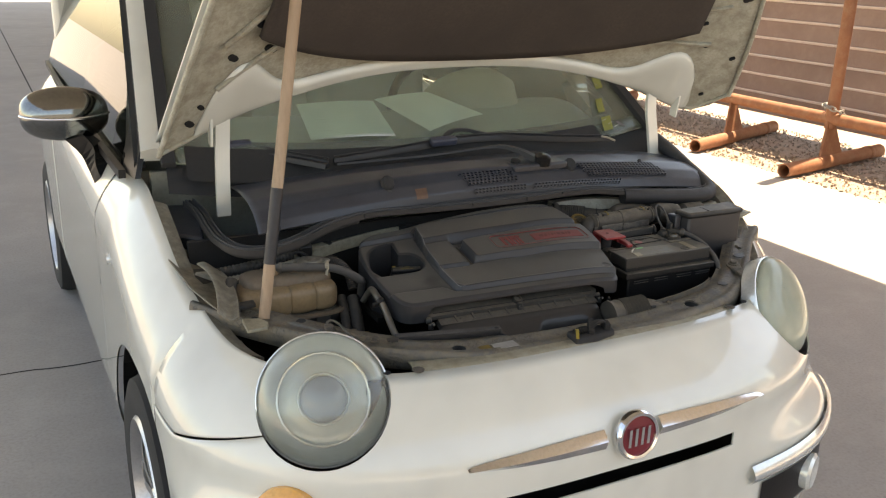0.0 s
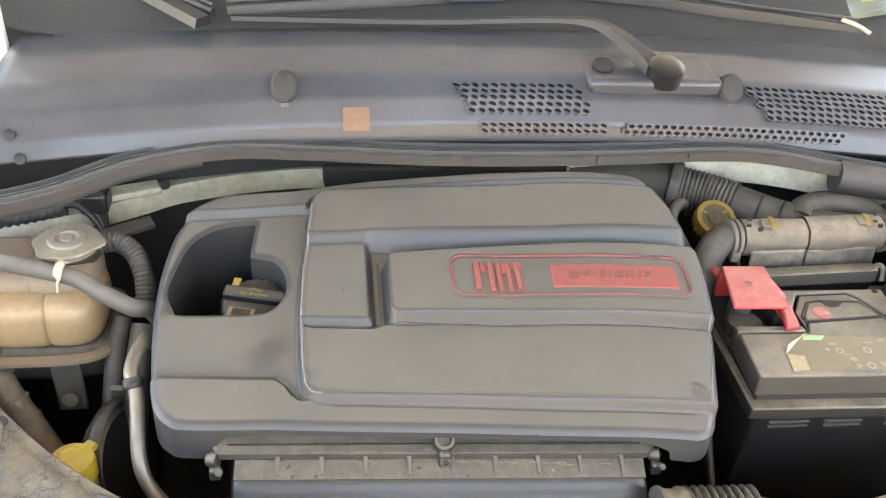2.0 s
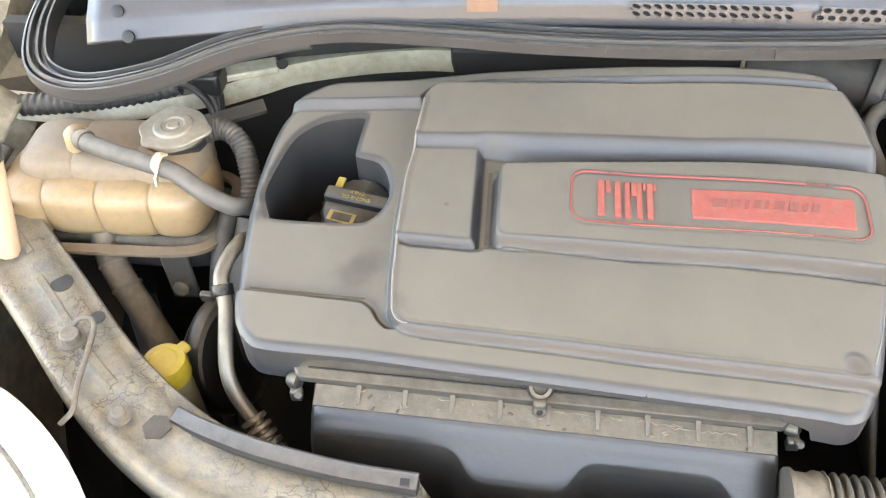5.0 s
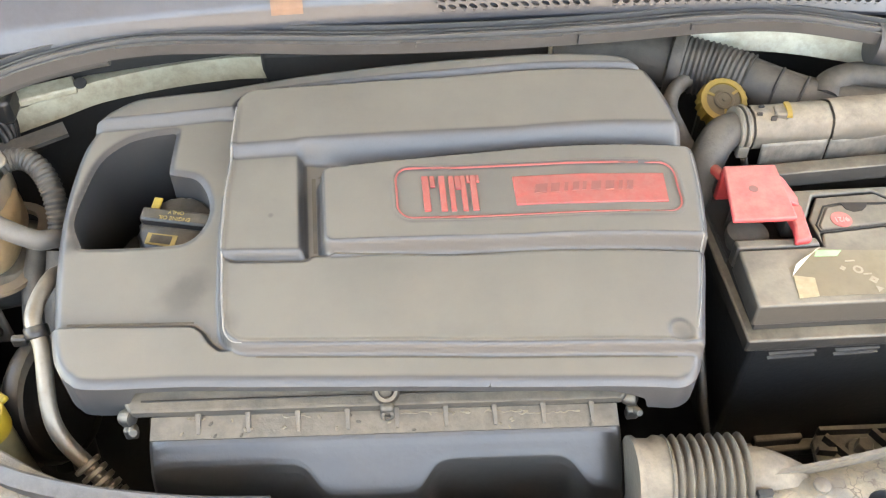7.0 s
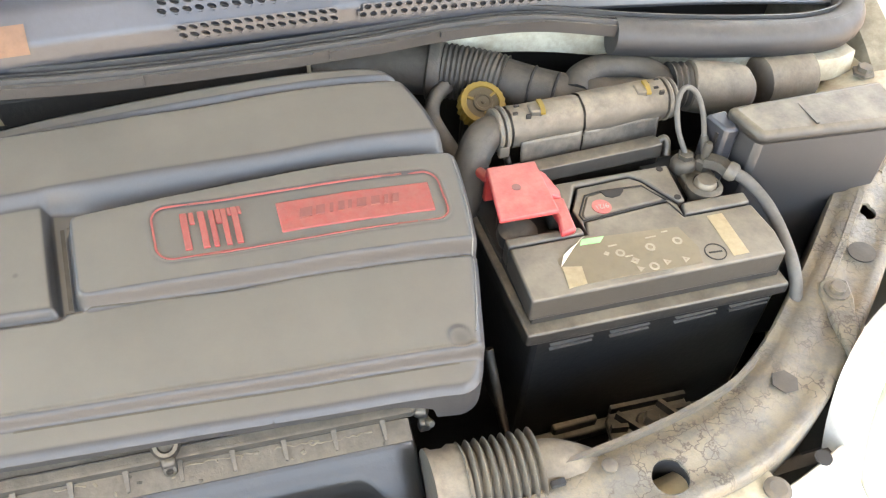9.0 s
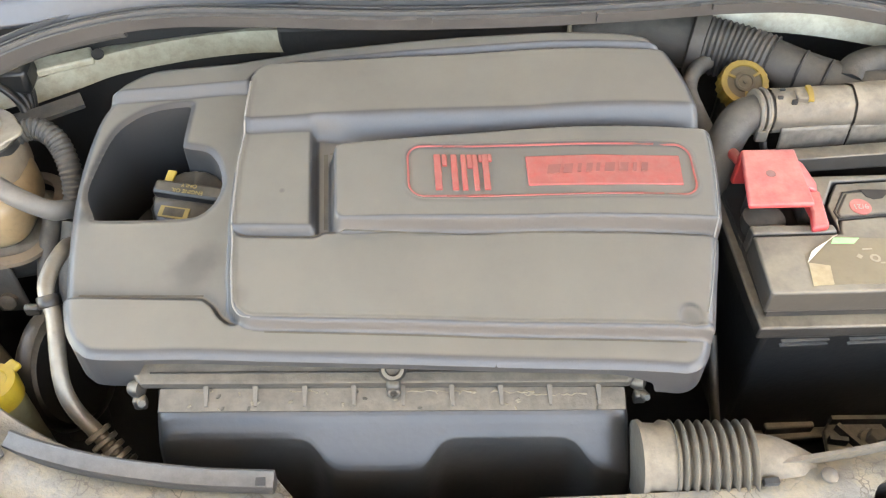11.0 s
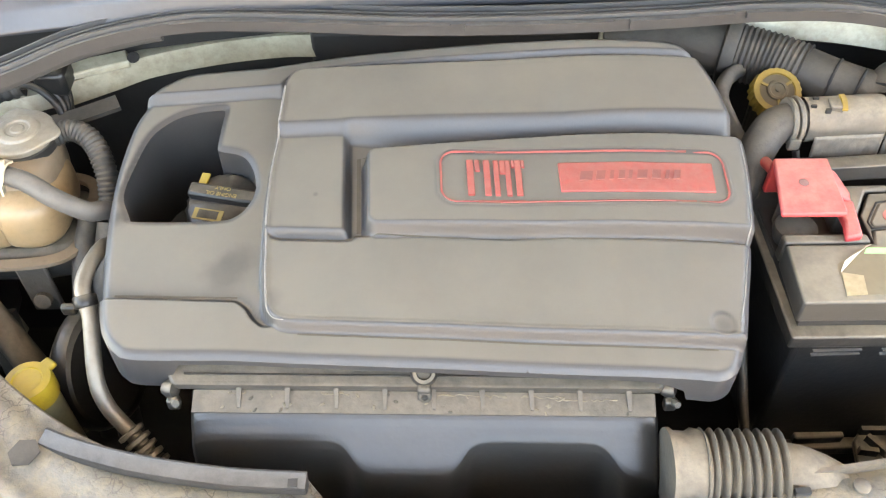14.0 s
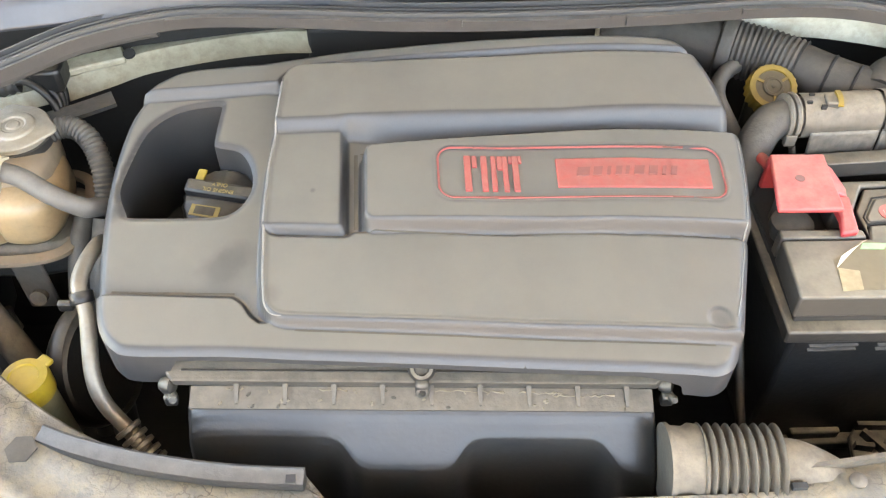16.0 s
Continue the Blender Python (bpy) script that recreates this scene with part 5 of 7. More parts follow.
    part("collar", smooth(turned([(0.0315, 0), (0.032, 0.003), (0.0295, 0.006), (0.029, 0.016), (0.0315, 0.020), (0.030, 0.028)], (0.110, 0.233, 0.778), (1, -0.05, 0), 32)), M_SLEEVE, h)
    part("snout", tube([(0.185, 0.226, 0.782), (0.21, 0.222, 0.782), (0.24, 0.21, 0.77), (0.26, 0.19, 0.75)], 0.0225, scale=lambda t: 1 - 0.15 * t), M_SLEEVE, h)


air_box()


# ---- battery ----
def battery():
    t = thing("car_battery", (0.35, 0.38, 0.65), "dusty black car battery with a foil label and grey lid", "battery")
    part("case", prism([(0.2275, 0.3195), (0.4605, 0.3135), (0.4625, 0.49), (0.2275, 0.49)], 0.65, 0.815), M_BLACK, t, bevel=0.004)
    part("rim", prism([(0.2195, 0.3165), (0.468, 0.3095), (0.4705, 0.488), (0.2205, 0.488)], 0.811, lambda x, y: 0.8275 + 0.2 * min(0, y - 0.328)), M_DUSTY, t, bevel=0.002)
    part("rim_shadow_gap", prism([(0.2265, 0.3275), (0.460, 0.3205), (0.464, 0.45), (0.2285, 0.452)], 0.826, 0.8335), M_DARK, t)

    def slab(name, poly, top, material=M_LID, bevel=0.0022, parent=t, low=0.8325, label=""):
        return part(name, prism(poly, low, top), material, parent, label, bevel=bevel)

    lid = slab("lid", [(0.2225, 0.326), (0.458, 0.3192), (0.463, 0.345), (0.4612, 0.3815), (0.3925, 0.383), (0.3875, 0.4045), (0.303, 0.3995), (0.2985, 0.3845), (0.2262, 0.3862)], 0.857)
    slab("lid_strip", [(0.2268, 0.3878), (0.2975, 0.3862), (0.2965, 0.3955), (0.2268, 0.3985)], 0.8568)
    slab("lid_strip", [(0.3945, 0.3848), (0.4615, 0.3833), (0.4632, 0.3975), (0.4053, 0.3995), (0.3985, 0.3988)], 0.8575)
    slab("lid_frame", [(0.2995, 0.3865), (0.3022, 0.4008), (0.3882, 0.4060), (0.3938, 0.3850), (0.3952, 0.3990), (0.3762, 0.4358), (0.3682, 0.4432), (0.3150, 0.4420), (0.2988, 0.4165)], 0.8562)
    slab("lid_rear", [(0.2972, 0.4180), (0.3132, 0.4447), (0.3690, 0.4460), (0.3785, 0.4372), (0.3978, 0.4010), (0.4045, 0.4010), (0.4123, 0.4505), (0.3054, 0.4525), (0.282, 0.452), (0.2812, 0.4185)], 0.8567)
    plug = slab("vent_plug", [(0.3045, 0.4025), (0.3862, 0.4072), (0.3738, 0.4285), (0.3330, 0.4315), (0.3182, 0.4295), (0.3035, 0.4085)], 0.8575, low=0.85, parent=lid)
    part("plug_groove", smooth(sweep([Vector((x, y, 0.8566)) for x, y in ((0.3028, 0.4012), (0.3872, 0.4062), (0.3742, 0.4297), (0.3328, 0.4327), (0.3172, 0.4305), (0.3020, 0.4085), (0.3028, 0.4012))], ring2d(0.0009, 6), raw=True)), M_DARK, lid)
    part("finger_notch", prism([(0.3325, 0.4316), (0.3345, 0.4240), (0.3400, 0.4205), (0.3480, 0.4215), (0.3535, 0.4260), (0.3562, 0.4302)], 0.8570, 0.8579), M_DARK, plug)
    for x, y in ((0.4018, 0.4458), (0.3993, 0.4068)):
        part("lid_hole", turned([(0.0032, 0), (0.0032, 0.0006), (0.0001, 0.0006)], (x, y, 0.8569), (0, 0, 1), 14), M_DARK, lid)
    part("terminal_well", box(0.405, 0.4635, 0.400, 0.486, 0.826, 0.832), M_TYRE, t, "dark terminal recess")
    part("terminal_well", box(0.227, 0.2815, 0.399, 0.486, 0.826, 0.832), M_TYRE, t, "dark terminal recess")
    # worn foil label with a bright strip at each end
    part("label", prism([(0.2575, 0.3320), (0.300, 0.3312), (0.379, 0.3272), (0.385, 0.345), (0.380, 0.372), (0.311, 0.3785), (0.2912, 0.383), (0.2605, 0.3632)], 0.8571, 0.8574), M_SILVERLABEL, t, "worn peeling foil warning label")
    part("label_tape", prism([(0.4122, 0.3773), (0.4275, 0.3769), (0.4251, 0.3272), (0.4097, 0.3274)], 0.8571, 0.8576), M_FOIL, t, "pale foil strip")
    part("label_tape", prism([(0.2570, 0.3310), (0.2735, 0.3318), (0.2770, 0.3505), (0.2610, 0.3545)], 0.8573, 0.8579), M_FOIL, t)
    part("label_corner", grid(lambda u, v: Vector((0.2602 + 0.030 * v + 0.006 * u, 0.3545 + 0.010 * u + 0.027 * v - 0.008 * u * v, 0.8576 + 0.004 * u * (1 - v) * math.sin(2.2 * v + 0.6))), 8, 8), M_PALEFOIL, t, "curled pale label corner")
    part("green_corner", prism([(0.2900, 0.3795), (0.3108, 0.3782), (0.3045, 0.3722), (0.2860, 0.3735)], 0.8573, 0.8578), M_GREEN, t)
    for k, (x, y, r) in enumerate(((0.3158, 0.3564, 0.0042), (0.3241, 0.3449, 0.0042), (0.3245, 0.3352, 0.0038), (0.3370, 0.3348, 0.0045), (0.3501, 0.3364, 0.0042), (0.3672, 0.3350, 0.0042), (0.3709, 0.3566, 0.0045), (0.3443, 0.3560, 0.0045), (0.3041, 0.3589, 0.0028))):
        sides = (14, 4, 3, 14, 3, 3, 14, 14, 4)[k]
        inner = 0.55 if sides == 14 else 0.25
        part("label_symbol", turned([(r * inner, 0), (r * inner, 0.0004), (r, 0.0004), (r, 0)], (x, y, 0.8573), (0, 0, 1), sides, close=False), M_SYMBOL, t)
    for x0, y0, w in ((0.309, 0.3655, 0.008), (0.318, 0.3505, 0.007), (0.345, 0.366, 0.010), (0.362, 0.369, 0.006)):
        part("label_line", box(x0, x0 + w, y0, y0 + 0.0014, 0.8573, 0.8577), M_SYMBOL, t)
    dd = part("date_dot", turned([(0.0090, 0), (0.0090, 0.0006), (0.0001, 0.0006)], (0.3254, 0.4125, 0.8575), (0, 0, 1), 28), M_RED, t, "round red date sticker")
    lettering("9/21", 0.0075, pose(0.3254, 0.4125, 0.8583, 0, 0, 180), M_WHITE, dd)
    part("test_slot", turned([(0.0098, 0), (0.0098, 0.0005), (0.0088, 0.0005), (0.0088, 0)], (0.3967, 0.3360, 0.8571), (0, 0, 1), 28, close=False), M_DARK, t)
    part("slot_line", box(-0.006, 0.006, -0.0007, 0.0007, 0.0, 0.0006, m=pose(0.3967, 0.3358, 0.8571, 0, 0, -6)), M_DARK, t)
    for x0, x1 in ((0.2426, 0.2822), (0.2984, 0.3359), (0.3606, 0.4023), (0.4146, 0.4553)):
        y = 0.3192 - 0.0258 * ((x0 + x1) / 2 - 0.2275)
        for z in (0.7985, 0.804):
            part("case_ridge", box(x0, x1, y - 0.0022, y + 0.002, z, z + 0.0014), M_RUBBER, t)
    c = thing("terminal_cover", (0.25, 0.42, 0.86), "red plastic battery terminal cover", "terminal cover")
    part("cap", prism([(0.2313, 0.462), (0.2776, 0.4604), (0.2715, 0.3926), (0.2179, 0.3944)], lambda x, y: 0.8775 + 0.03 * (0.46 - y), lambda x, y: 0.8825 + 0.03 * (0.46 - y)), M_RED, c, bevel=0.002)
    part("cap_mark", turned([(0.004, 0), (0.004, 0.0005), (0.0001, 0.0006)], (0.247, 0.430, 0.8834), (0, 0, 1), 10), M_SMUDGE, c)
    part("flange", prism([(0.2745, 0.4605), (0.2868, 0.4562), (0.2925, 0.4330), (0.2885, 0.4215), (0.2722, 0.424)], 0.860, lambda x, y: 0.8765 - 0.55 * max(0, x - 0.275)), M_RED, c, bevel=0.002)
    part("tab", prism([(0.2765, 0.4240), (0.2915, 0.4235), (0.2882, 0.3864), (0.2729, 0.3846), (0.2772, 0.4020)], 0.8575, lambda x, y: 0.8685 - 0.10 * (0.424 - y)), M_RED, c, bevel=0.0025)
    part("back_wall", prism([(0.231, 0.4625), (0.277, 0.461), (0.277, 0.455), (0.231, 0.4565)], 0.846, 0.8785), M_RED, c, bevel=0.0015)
    part("post", turned([(0.012, 0.83), (0.012, 0.872)], (0.247, 0.432, 0), (0, 0, 1), 16), M_TYRE, c)
    part("terminal_foot", smooth(turned([(0.015, 0.832), (0.0185, 0.842), (0.0175, 0.849), (0.010, 0.852), (0.0001, 0.852)], (0.246, 0.413, 0), (0, 0, 1), 28)), M_DIRTYBLACK, c, "grimy black terminal clamp")
    part("wire", tube([(0.236, 0.46, 0.868), (0.229, 0.478, 0.866), (0.222, 0.498, 0.845)], 0.005), M_REDFLAT, c)
    k = thing("battery_clamp", (0.44, 0.42, 0.84), "dusty steel battery terminal clamp with cables", "clamp")
    part("clamp", prism([(0.4195, 0.4235), (0.4175, 0.4110), (0.4255, 0.4005), (0.4400, 0.4005), (0.4480, 0.4120), (0.4545, 0.4300), (0.4525, 0.4500), (0.4390, 0.4590), (0.4245, 0.4560), (0.4215, 0.4380)], 0.842, 0.8535), M_GRIMESTEEL, k, bevel=0.003)
    part("post_ring", smooth(turned([(0.0165, 0.850), (0.0170, 0.857), (0.0120, 0.8595), (0.0118, 0.857)], (0.4325, 0.4150, 0), (0, 0, 1), 24)), M_GRIMESTEEL, k)
    part("post", smooth(turned([(0.0105, 0.83), (0.0105, 0.8605), (0.0085, 0.8640), (0.0001, 0.8648)], (0.4325, 0.4150, 0), (0, 0, 1), 24)), M_ALU, k, "scraped lead post")
    part("ear", smooth(turned([(0.0115, 0.850), (0.0125, 0.857), (0.0100, 0.862), (0.0080, 0.8635), (0.0001, 0.864)], (0.4285, 0.4480, 0), (0, 0, 1), 16)), M_GRIMESTEEL, k)
    part("stud", smooth(turned([(0.0042, 0.850), (0.0042, 0.880), (0.0030, 0.883), (0.0001, 0.883)], (0.4455, 0.4420, 0), (0, 0, 1), 12)), M_GRIMESTEEL, k)
    part("nut", turned([(0.0085, 0.8535), (0.0085, 0.863), (0.0060, 0.865), (0.0050, 0.865)], (0.4455, 0.4420, 0), (0, 0, 1), 6), M_GRIMESTEEL, k)
    part("nut", turned([(0.0075, 0.864), (0.0075, 0.869), (0.0001, 0.8695)], (0.4285, 0.4480, 0), (0, 0, 1), 6), M_GRIMESTEEL, k)
    part("lug", smooth(sweep([(0.4455, 0.4400, 0.8645), (0.4545, 0.4310, 0.866), (0.4600, 0.4215, 0.864)], [(-0.008, -0.004), (-0.006, 0.004), (0.006, 0.004), (0.008, -0.004)], n=5)), M_GRIMESTEEL, k)
    part("crimp", smooth(turned([(0.0088, 0), (0.0092, 0.002), (0.0092, 0.007), (0.0070, 0.010)], (0.4590, 0.4225, 0.864), (0.6, -0.8, -0.1), 18)), M_STEEL, k, "pale crimped sleeve")
    part("cable", tube([(0.4600, 0.4205, 0.8635), (0.4720, 0.4080, 0.8600), (0.4800, 0.3800, 0.8520), (0.4800, 0.3450, 0.8400), (0.4790, 0.3150, 0.8200), (0.4760, 0.2900, 0.7800)], 0.0058), M_CABLE, k, "grey cable")
    part("loop_cable", tube([(0.4285, 0.4500, 0.868), (0.4230, 0.4640, 0.888), (0.4270, 0.4800, 0.906), (0.4370, 0.4880, 0.914), (0.4470, 0.4830, 0.910), (0.4490, 0.4680, 0.898), (0.4455, 0.4530, 0.885), (0.4455, 0.4440, 0.874)], 0.0026), M_CABLE, k)
    part("boot", smooth(turned([(0.0045, 0), (0.0045, 0.012), (0.0032, 0.016)], (0.4455, 0.4430, 0.870), (0.0, 0.5, 0.75), 14)), M_HOSE, k)
    tr = thing("battery_tray_clamp", (0.36, 0.29, 0.69), "grimy steel battery hold-down bracket with a bolt", "bracket")
    part("bracket", prism([(0.3110, 0.2830), (0.3370, 0.2770), (0.4010, 0.2830), (0.4025, 0.3100), (0.3240, 0.3150), (0.3150, 0.3050)], 0.672, 0.679), M_DUSTY, tr, bevel=0.002)
    for a, b in (((0.3225, 0.3125), (0.4005, 0.3085)), ((0.3260, 0.3060), (0.3430, 0.2800)), ((0.3720, 0.3080), (0.3860, 0.2820)), ((0.3140, 0.2930), (0.3300, 0.2900)), ((0.3780, 0.2960), (0.4000, 0.2950))):
        part("web", sweep([(*a, 0.683), ((a[0] + b[0]) / 2, (a[1] + b[1]) / 2, 0.683), (*b, 0.683)], [(-0.0022, -0.006), (-0.0022, 0.005), (0.0022, 0.005), (0.0022, -0.006)], n=2), M_DUSTY, tr)
    part("washer", turned([(0.0130, 0.679), (0.0135, 0.686), (0.0115, 0.688), (0.0001, 0.688)], (0.3515, 0.2870, 0), (0, 0, 1), 24), M_DUSTY, tr)
    part("bolt", turned([(0.0078, 0.688), (0.0078, 0.698), (0.0065, 0.6995), (0.0001, 0.6995)], (0.3515, 0.2870, 0), (0, 0, 1), 6), M_STEEL, tr)
    part("tray_edge", box(0.215, 0.335, 0.306, 0.318, 0.652, 0.664), M_DUSTY, tr, bevel=0.002)
    part("tray_block", box(0.266, 0.312, 0.312, 0.328, 0.655, 0.674), M_DUSTY, tr, bevel=0.002)
    part("tray_lip", box(0.40, 0.48, 0.292, 0.303, 0.660, 0.670), M_DUSTY, tr, bevel=0.002)
    g = thing("drain_pipe", (0.215, 0.30, 0.7), "thin grimy pipe between engine and battery", "pipe")
    part("pipe", tube([(0.2080, 0.3600, 0.760), (0.2120, 0.3300, 0.715), (0.2160, 0.3100, 0.680), (0.2140, 0.2950, 0.640)], 0.0045), M_DUSTY, g)


battery()


# ---- fuse box ----
def fuse_box():
    t = thing("fuse_box", (0.52, 0.4, 0.75), "dusty grey plastic fuse box beside the battery", "fuse box")
    foot = [(0.468, 0.455), (0.478, 0.416), (0.60, 0.402), (0.628, 0.401), (0.630, 0.450)]
    part("body", prism(foot, 0.6, lambda x, y: 0.900 + 0.03 * (x - 0.46)), M_COVER, t, bevel=0.005)
    part("lid", prism([(0.465, 0.458), (0.475, 0.413), (0.60, 0.399), (0.632, 0.398), (0.633, 0.454)], lambda x, y: 0.893 + 0.03 * (x - 0.46), lambda x, y: 0.907 + 0.03 * (x - 0.46) + 0.05 * (y - 0.4)), M_DUSTY, t, bevel=0.006)
    part("lid_rib", box(0.532, 0.5345, 0.413, 0.448, 0.906, 0.9115), M_DUSTY, t)
    br = part("side_bracket", prism([(0.450, 0.464), (0.456, 0.437), (0.470, 0.436), (0.472, 0.466)], 0.80, 0.899), M_COWL, t, bevel=0.003)
    part("slot", box(0.4535, 0.4545, 0.444, 0.450, 0.86, 0.89), M_DUSTY, br)


fuse_box()


# ---- coolant tank ----
def coolant_tank():
    t = thing("coolant_tank", (-0.46, 0.48, 0.78), "yellowed plastic coolant expansion tank with lobes", "coolant tank")
    def tier(x0, x1, y0, y1, z0, z1, n, deep):
        def fn(u, v):
            a = 2 * math.pi * v
            w = 1 - deep + deep * abs(math.sin(u * n * math.pi)) ** 0.4
            end = (1 - abs(2 * u - 1) ** 9) ** 0.35
            ca, sa = math.cos(a), math.sin(a)
            yc, zc = (y0 + y1) / 2, (z0 + z1) / 2
            return Vector((x0 + (x1 - x0) * u, yc + (y1 - y0) / 2 * w * end * math.copysign(abs(ca) ** 0.5, ca), zc + (z1 - z0) / 2 * w * end * math.copysign(abs(sa) ** 0.55, sa)))
        return grid(fn, 120, 44)
    part("tank_shell", tier(-0.592, -0.384, 0.462, 0.556, 0.786, 0.848, 4, 0.10), M_TANK, t)
    part("upper_tier", tier(-0.572, -0.390, 0.486, 0.566, 0.81, 0.866, 3, 0.06), M_TANKTOP, t, "dust-browned upper tank half")
    ring = [Vector((-0.486 + 0.108 * math.copysign(abs(math.cos(a)) ** 0.4, math.cos(a)), 0.510 + 0.058 * math.copysign(abs(math.sin(a)) ** 0.4, math.sin(a)), 0.788)) for a in [2 * math.pi * k / 60 for k in range(62)]]
    part("seam", smooth(sweep(ring, [(-0.005, -0.003), (-0.005, 0.003), (0.005, 0.002), (0.005, -0.002)], raw=True)), M_TANKTOP, t)
    part("lower_shell", prism(rounded([(-0.558, 0.47), (-0.388, 0.468), (-0.388, 0.55), (-0.558, 0.555)], 4), 0.75, 0.788), M_DUSTY, t, bevel=0.01)
    cap_at = (-0.4205, 0.534, 0)
    part("filler_neck", smooth(turned([(0.027, 0.83), (0.027, 0.856), (0.030, 0.858), (0.030, 0.866), (0.0001, 0.868)], cap_at, (0, 0, 1), 28)), M_BOX, t, "dark threaded filler neck")
    ears = lambda a, i: 1 + (0.13 * max(0, math.cos(3 * a + 0.5)) ** 3 + 0.10 * max(0, math.cos(2 * a)) ** 6 if 1 < i < 5 else 0)
    part("pressure_cap", turned([(0.0275, 0.864), (0.0280, 0.871), (0.0305, 0.8715), (0.0310, 0.873), (0.0300, 0.8745), (0.019, 0.8755), (0.0180, 0.8775), (0.0165, 0.878), (0.0110, 0.878), (0.0100, 0.8768), (0.0062, 0.8768), (0.0055, 0.8778), (0.0001, 0.8780)], cap_at, (0, 0, 1), 72, wave=ears), M_CAPMETAL, t, "dusty bare aluminium pressure cap", bevel=0.0008)
    part("hose", tube([(-0.5040, 0.510, 0.878), (-0.4860, 0.499, 0.880), (-0.4600, 0.488, 0.880), (-0.4280, 0.4775, 0.879), (-0.3980, 0.4680, 0.876), (-0.3720, 0.4560, 0.866), (-0.3500, 0.4560, 0.850), (-0.3380, 0.4700, 0.836), (-0.3320, 0.490, 0.80)], 0.0085), M_CABLE, t, "dusty grey overflow hose")
    part("nozzle", smooth(turned([(0.011, -0.012), (0.0115, 0.008), (0.009, 0.012), (0.0001, 0.0135)], (-0.508, 0.514, 0.872), (0.2, -0.1, 1), 18)), M_TANK, t)
    part("hose_collar", smooth(turned([(0.0098, -0.004), (0.0105, -0.003), (0.0105, 0.003), (0.0098, 0.004)], (-0.4960, 0.5055, 0.879), (1, -0.55, 0.05), 18)), M_SLEEVE, t)
    part("side_hose", ribbed([(-0.398, 0.540, 0.862), (-0.378, 0.545, 0.864), (-0.360, 0.535, 0.858), (-0.349, 0.515, 0.842), (-0.347, 0.495, 0.815)], 0.0098, 24, 0.07, 14), M_DIRTYBLACK, t, "black corrugated hose")
    part("mount", box(-0.439, -0.410, 0.458, 0.463, 0.715, 0.785), M_SLEEVE, t, bevel=0.003)
    part("mount_bolt", turned([(0.008, -0.002), (0.008, 0.006), (0.0001, 0.007)], (-0.424, 0.457, 0.735), (0, -1, 0.3), 12), M_STEEL, t)
    part("hose_clip", sweep([(-0.4160, 0.4640, 0.866), (-0.4140, 0.4650, 0.884), (-0.4120, 0.4740, 0.8895), (-0.4100, 0.4820, 0.886)], [(-0.004, -0.001), (-0.004, 0.001), (0.004, 0.001), (0.004, -0.001)], n=4), M_PALECLIP, t, "small pale hose clip")
    part("clip_tip", box(-0.4135, -0.4085, 0.4700, 0.4760, 0.888, 0.8935), M_PALECLIP, t, bevel=0.001)
    part("outlet_hose", tube([(-0.500, 0.485, 0.790), (-0.490, 0.462, 0.770), (-0.478, 0.4475, 0.750), (-0.452, 0.423, 0.722), (-0.428, 0.400, 0.69), (-0.405, 0.375, 0.63)], 0.0140), M_SLEEVE, t, "brown dusty outlet hose")
    for at in ((-0.487, 0.458, 0.765), (-0.474, 0.444, 0.7455)):
        part("outlet_clamp", smooth(turned([(0.0150, -0.002), (0.0158, 0), (0.0150, 0.002)], at, (0.45, -0.55, -0.65), 20)), M_STEEL, t)
    v = thing("coolant_hoses", (-0.38, 0.42, 0.7), "dusty black rubber hoses running down beside the engine", "hose")
    for pts, r in (([(-0.372, 0.50, 0.80), (-0.378, 0.46, 0.77), (-0.383, 0.42, 0.70), (-0.385, 0.39, 0.60)], 0.010), ([(-0.350, 0.49, 0.80), (-0.356, 0.45, 0.76), (-0.362, 0.41, 0.68), (-0.365, 0.39, 0.60)], 0.013), ([(-0.47, 0.45, 0.72), (-0.455, 0.42, 0.67), (-0.44, 0.40, 0.60)], 0.016)):
        part("hose", tube(pts, r), M_HOSE, v)
    part("hose_band", smooth(turned([(0.0125, -0.004), (0.0125, 0.004)], (-0.381, 0.433, 0.722), (0.1, 0.45, 0.9), 16)), M_STEEL, v)
    g = thing("wiring_harness", (-0.42, 0.6, 0.84), "dusty taped wiring harness by the bulkhead", "wiring")
    part("trunk", ribbed([(-0.60, 0.585, 0.855), (-0.54, 0.59, 0.858), (-0.48, 0.60, 0.862), (-0.44, 0.61, 0.868)], 0.011, 20, 0.08, 12), M_HOSE, g)
    for k in range(4):
        part("wire", tube([(-0.45, 0.605 + 0.005 * k, 0.868), (-0.425, 0.60 + 0.006 * k, 0.872), (-0.405, 0.59 + 0.01 * k, 0.855), (-0.40, 0.575 + 0.006 * k, 0.83)], 0.0035), M_BLACK, g)
    part("plug", box(-0.425, -0.395, 0.60, 0.632, 0.858, 0.885, m=Matrix.Identity(4)), M_BLACK, g, bevel=0.005)
    part("bracket", sweep([(-0.42, 0.575, 0.845), (-0.385, 0.58, 0.852), (-0.35, 0.595, 0.855)], [(-0.01, -0.002), (-0.01, 0.002), (0.01, 0.002), (0.01, -0.002)], n=4), M_DIRTYBLACK, g)
    u = thing("belt_pulley", (-0.37, 0.40, 0.7), "grimy drive belt pulley beside the engine", "pulley")
    part("pulley", smooth(turned([(0.05, -0.012), (0.055, -0.006), (0.05, 0.0), (0.055, 0.006), (0.05, 0.012), (0.0001, 0.012)], (-0.372, 0.40, 0.70), (1, -0.2, 0.3), 36)), M_DUSTY, u)
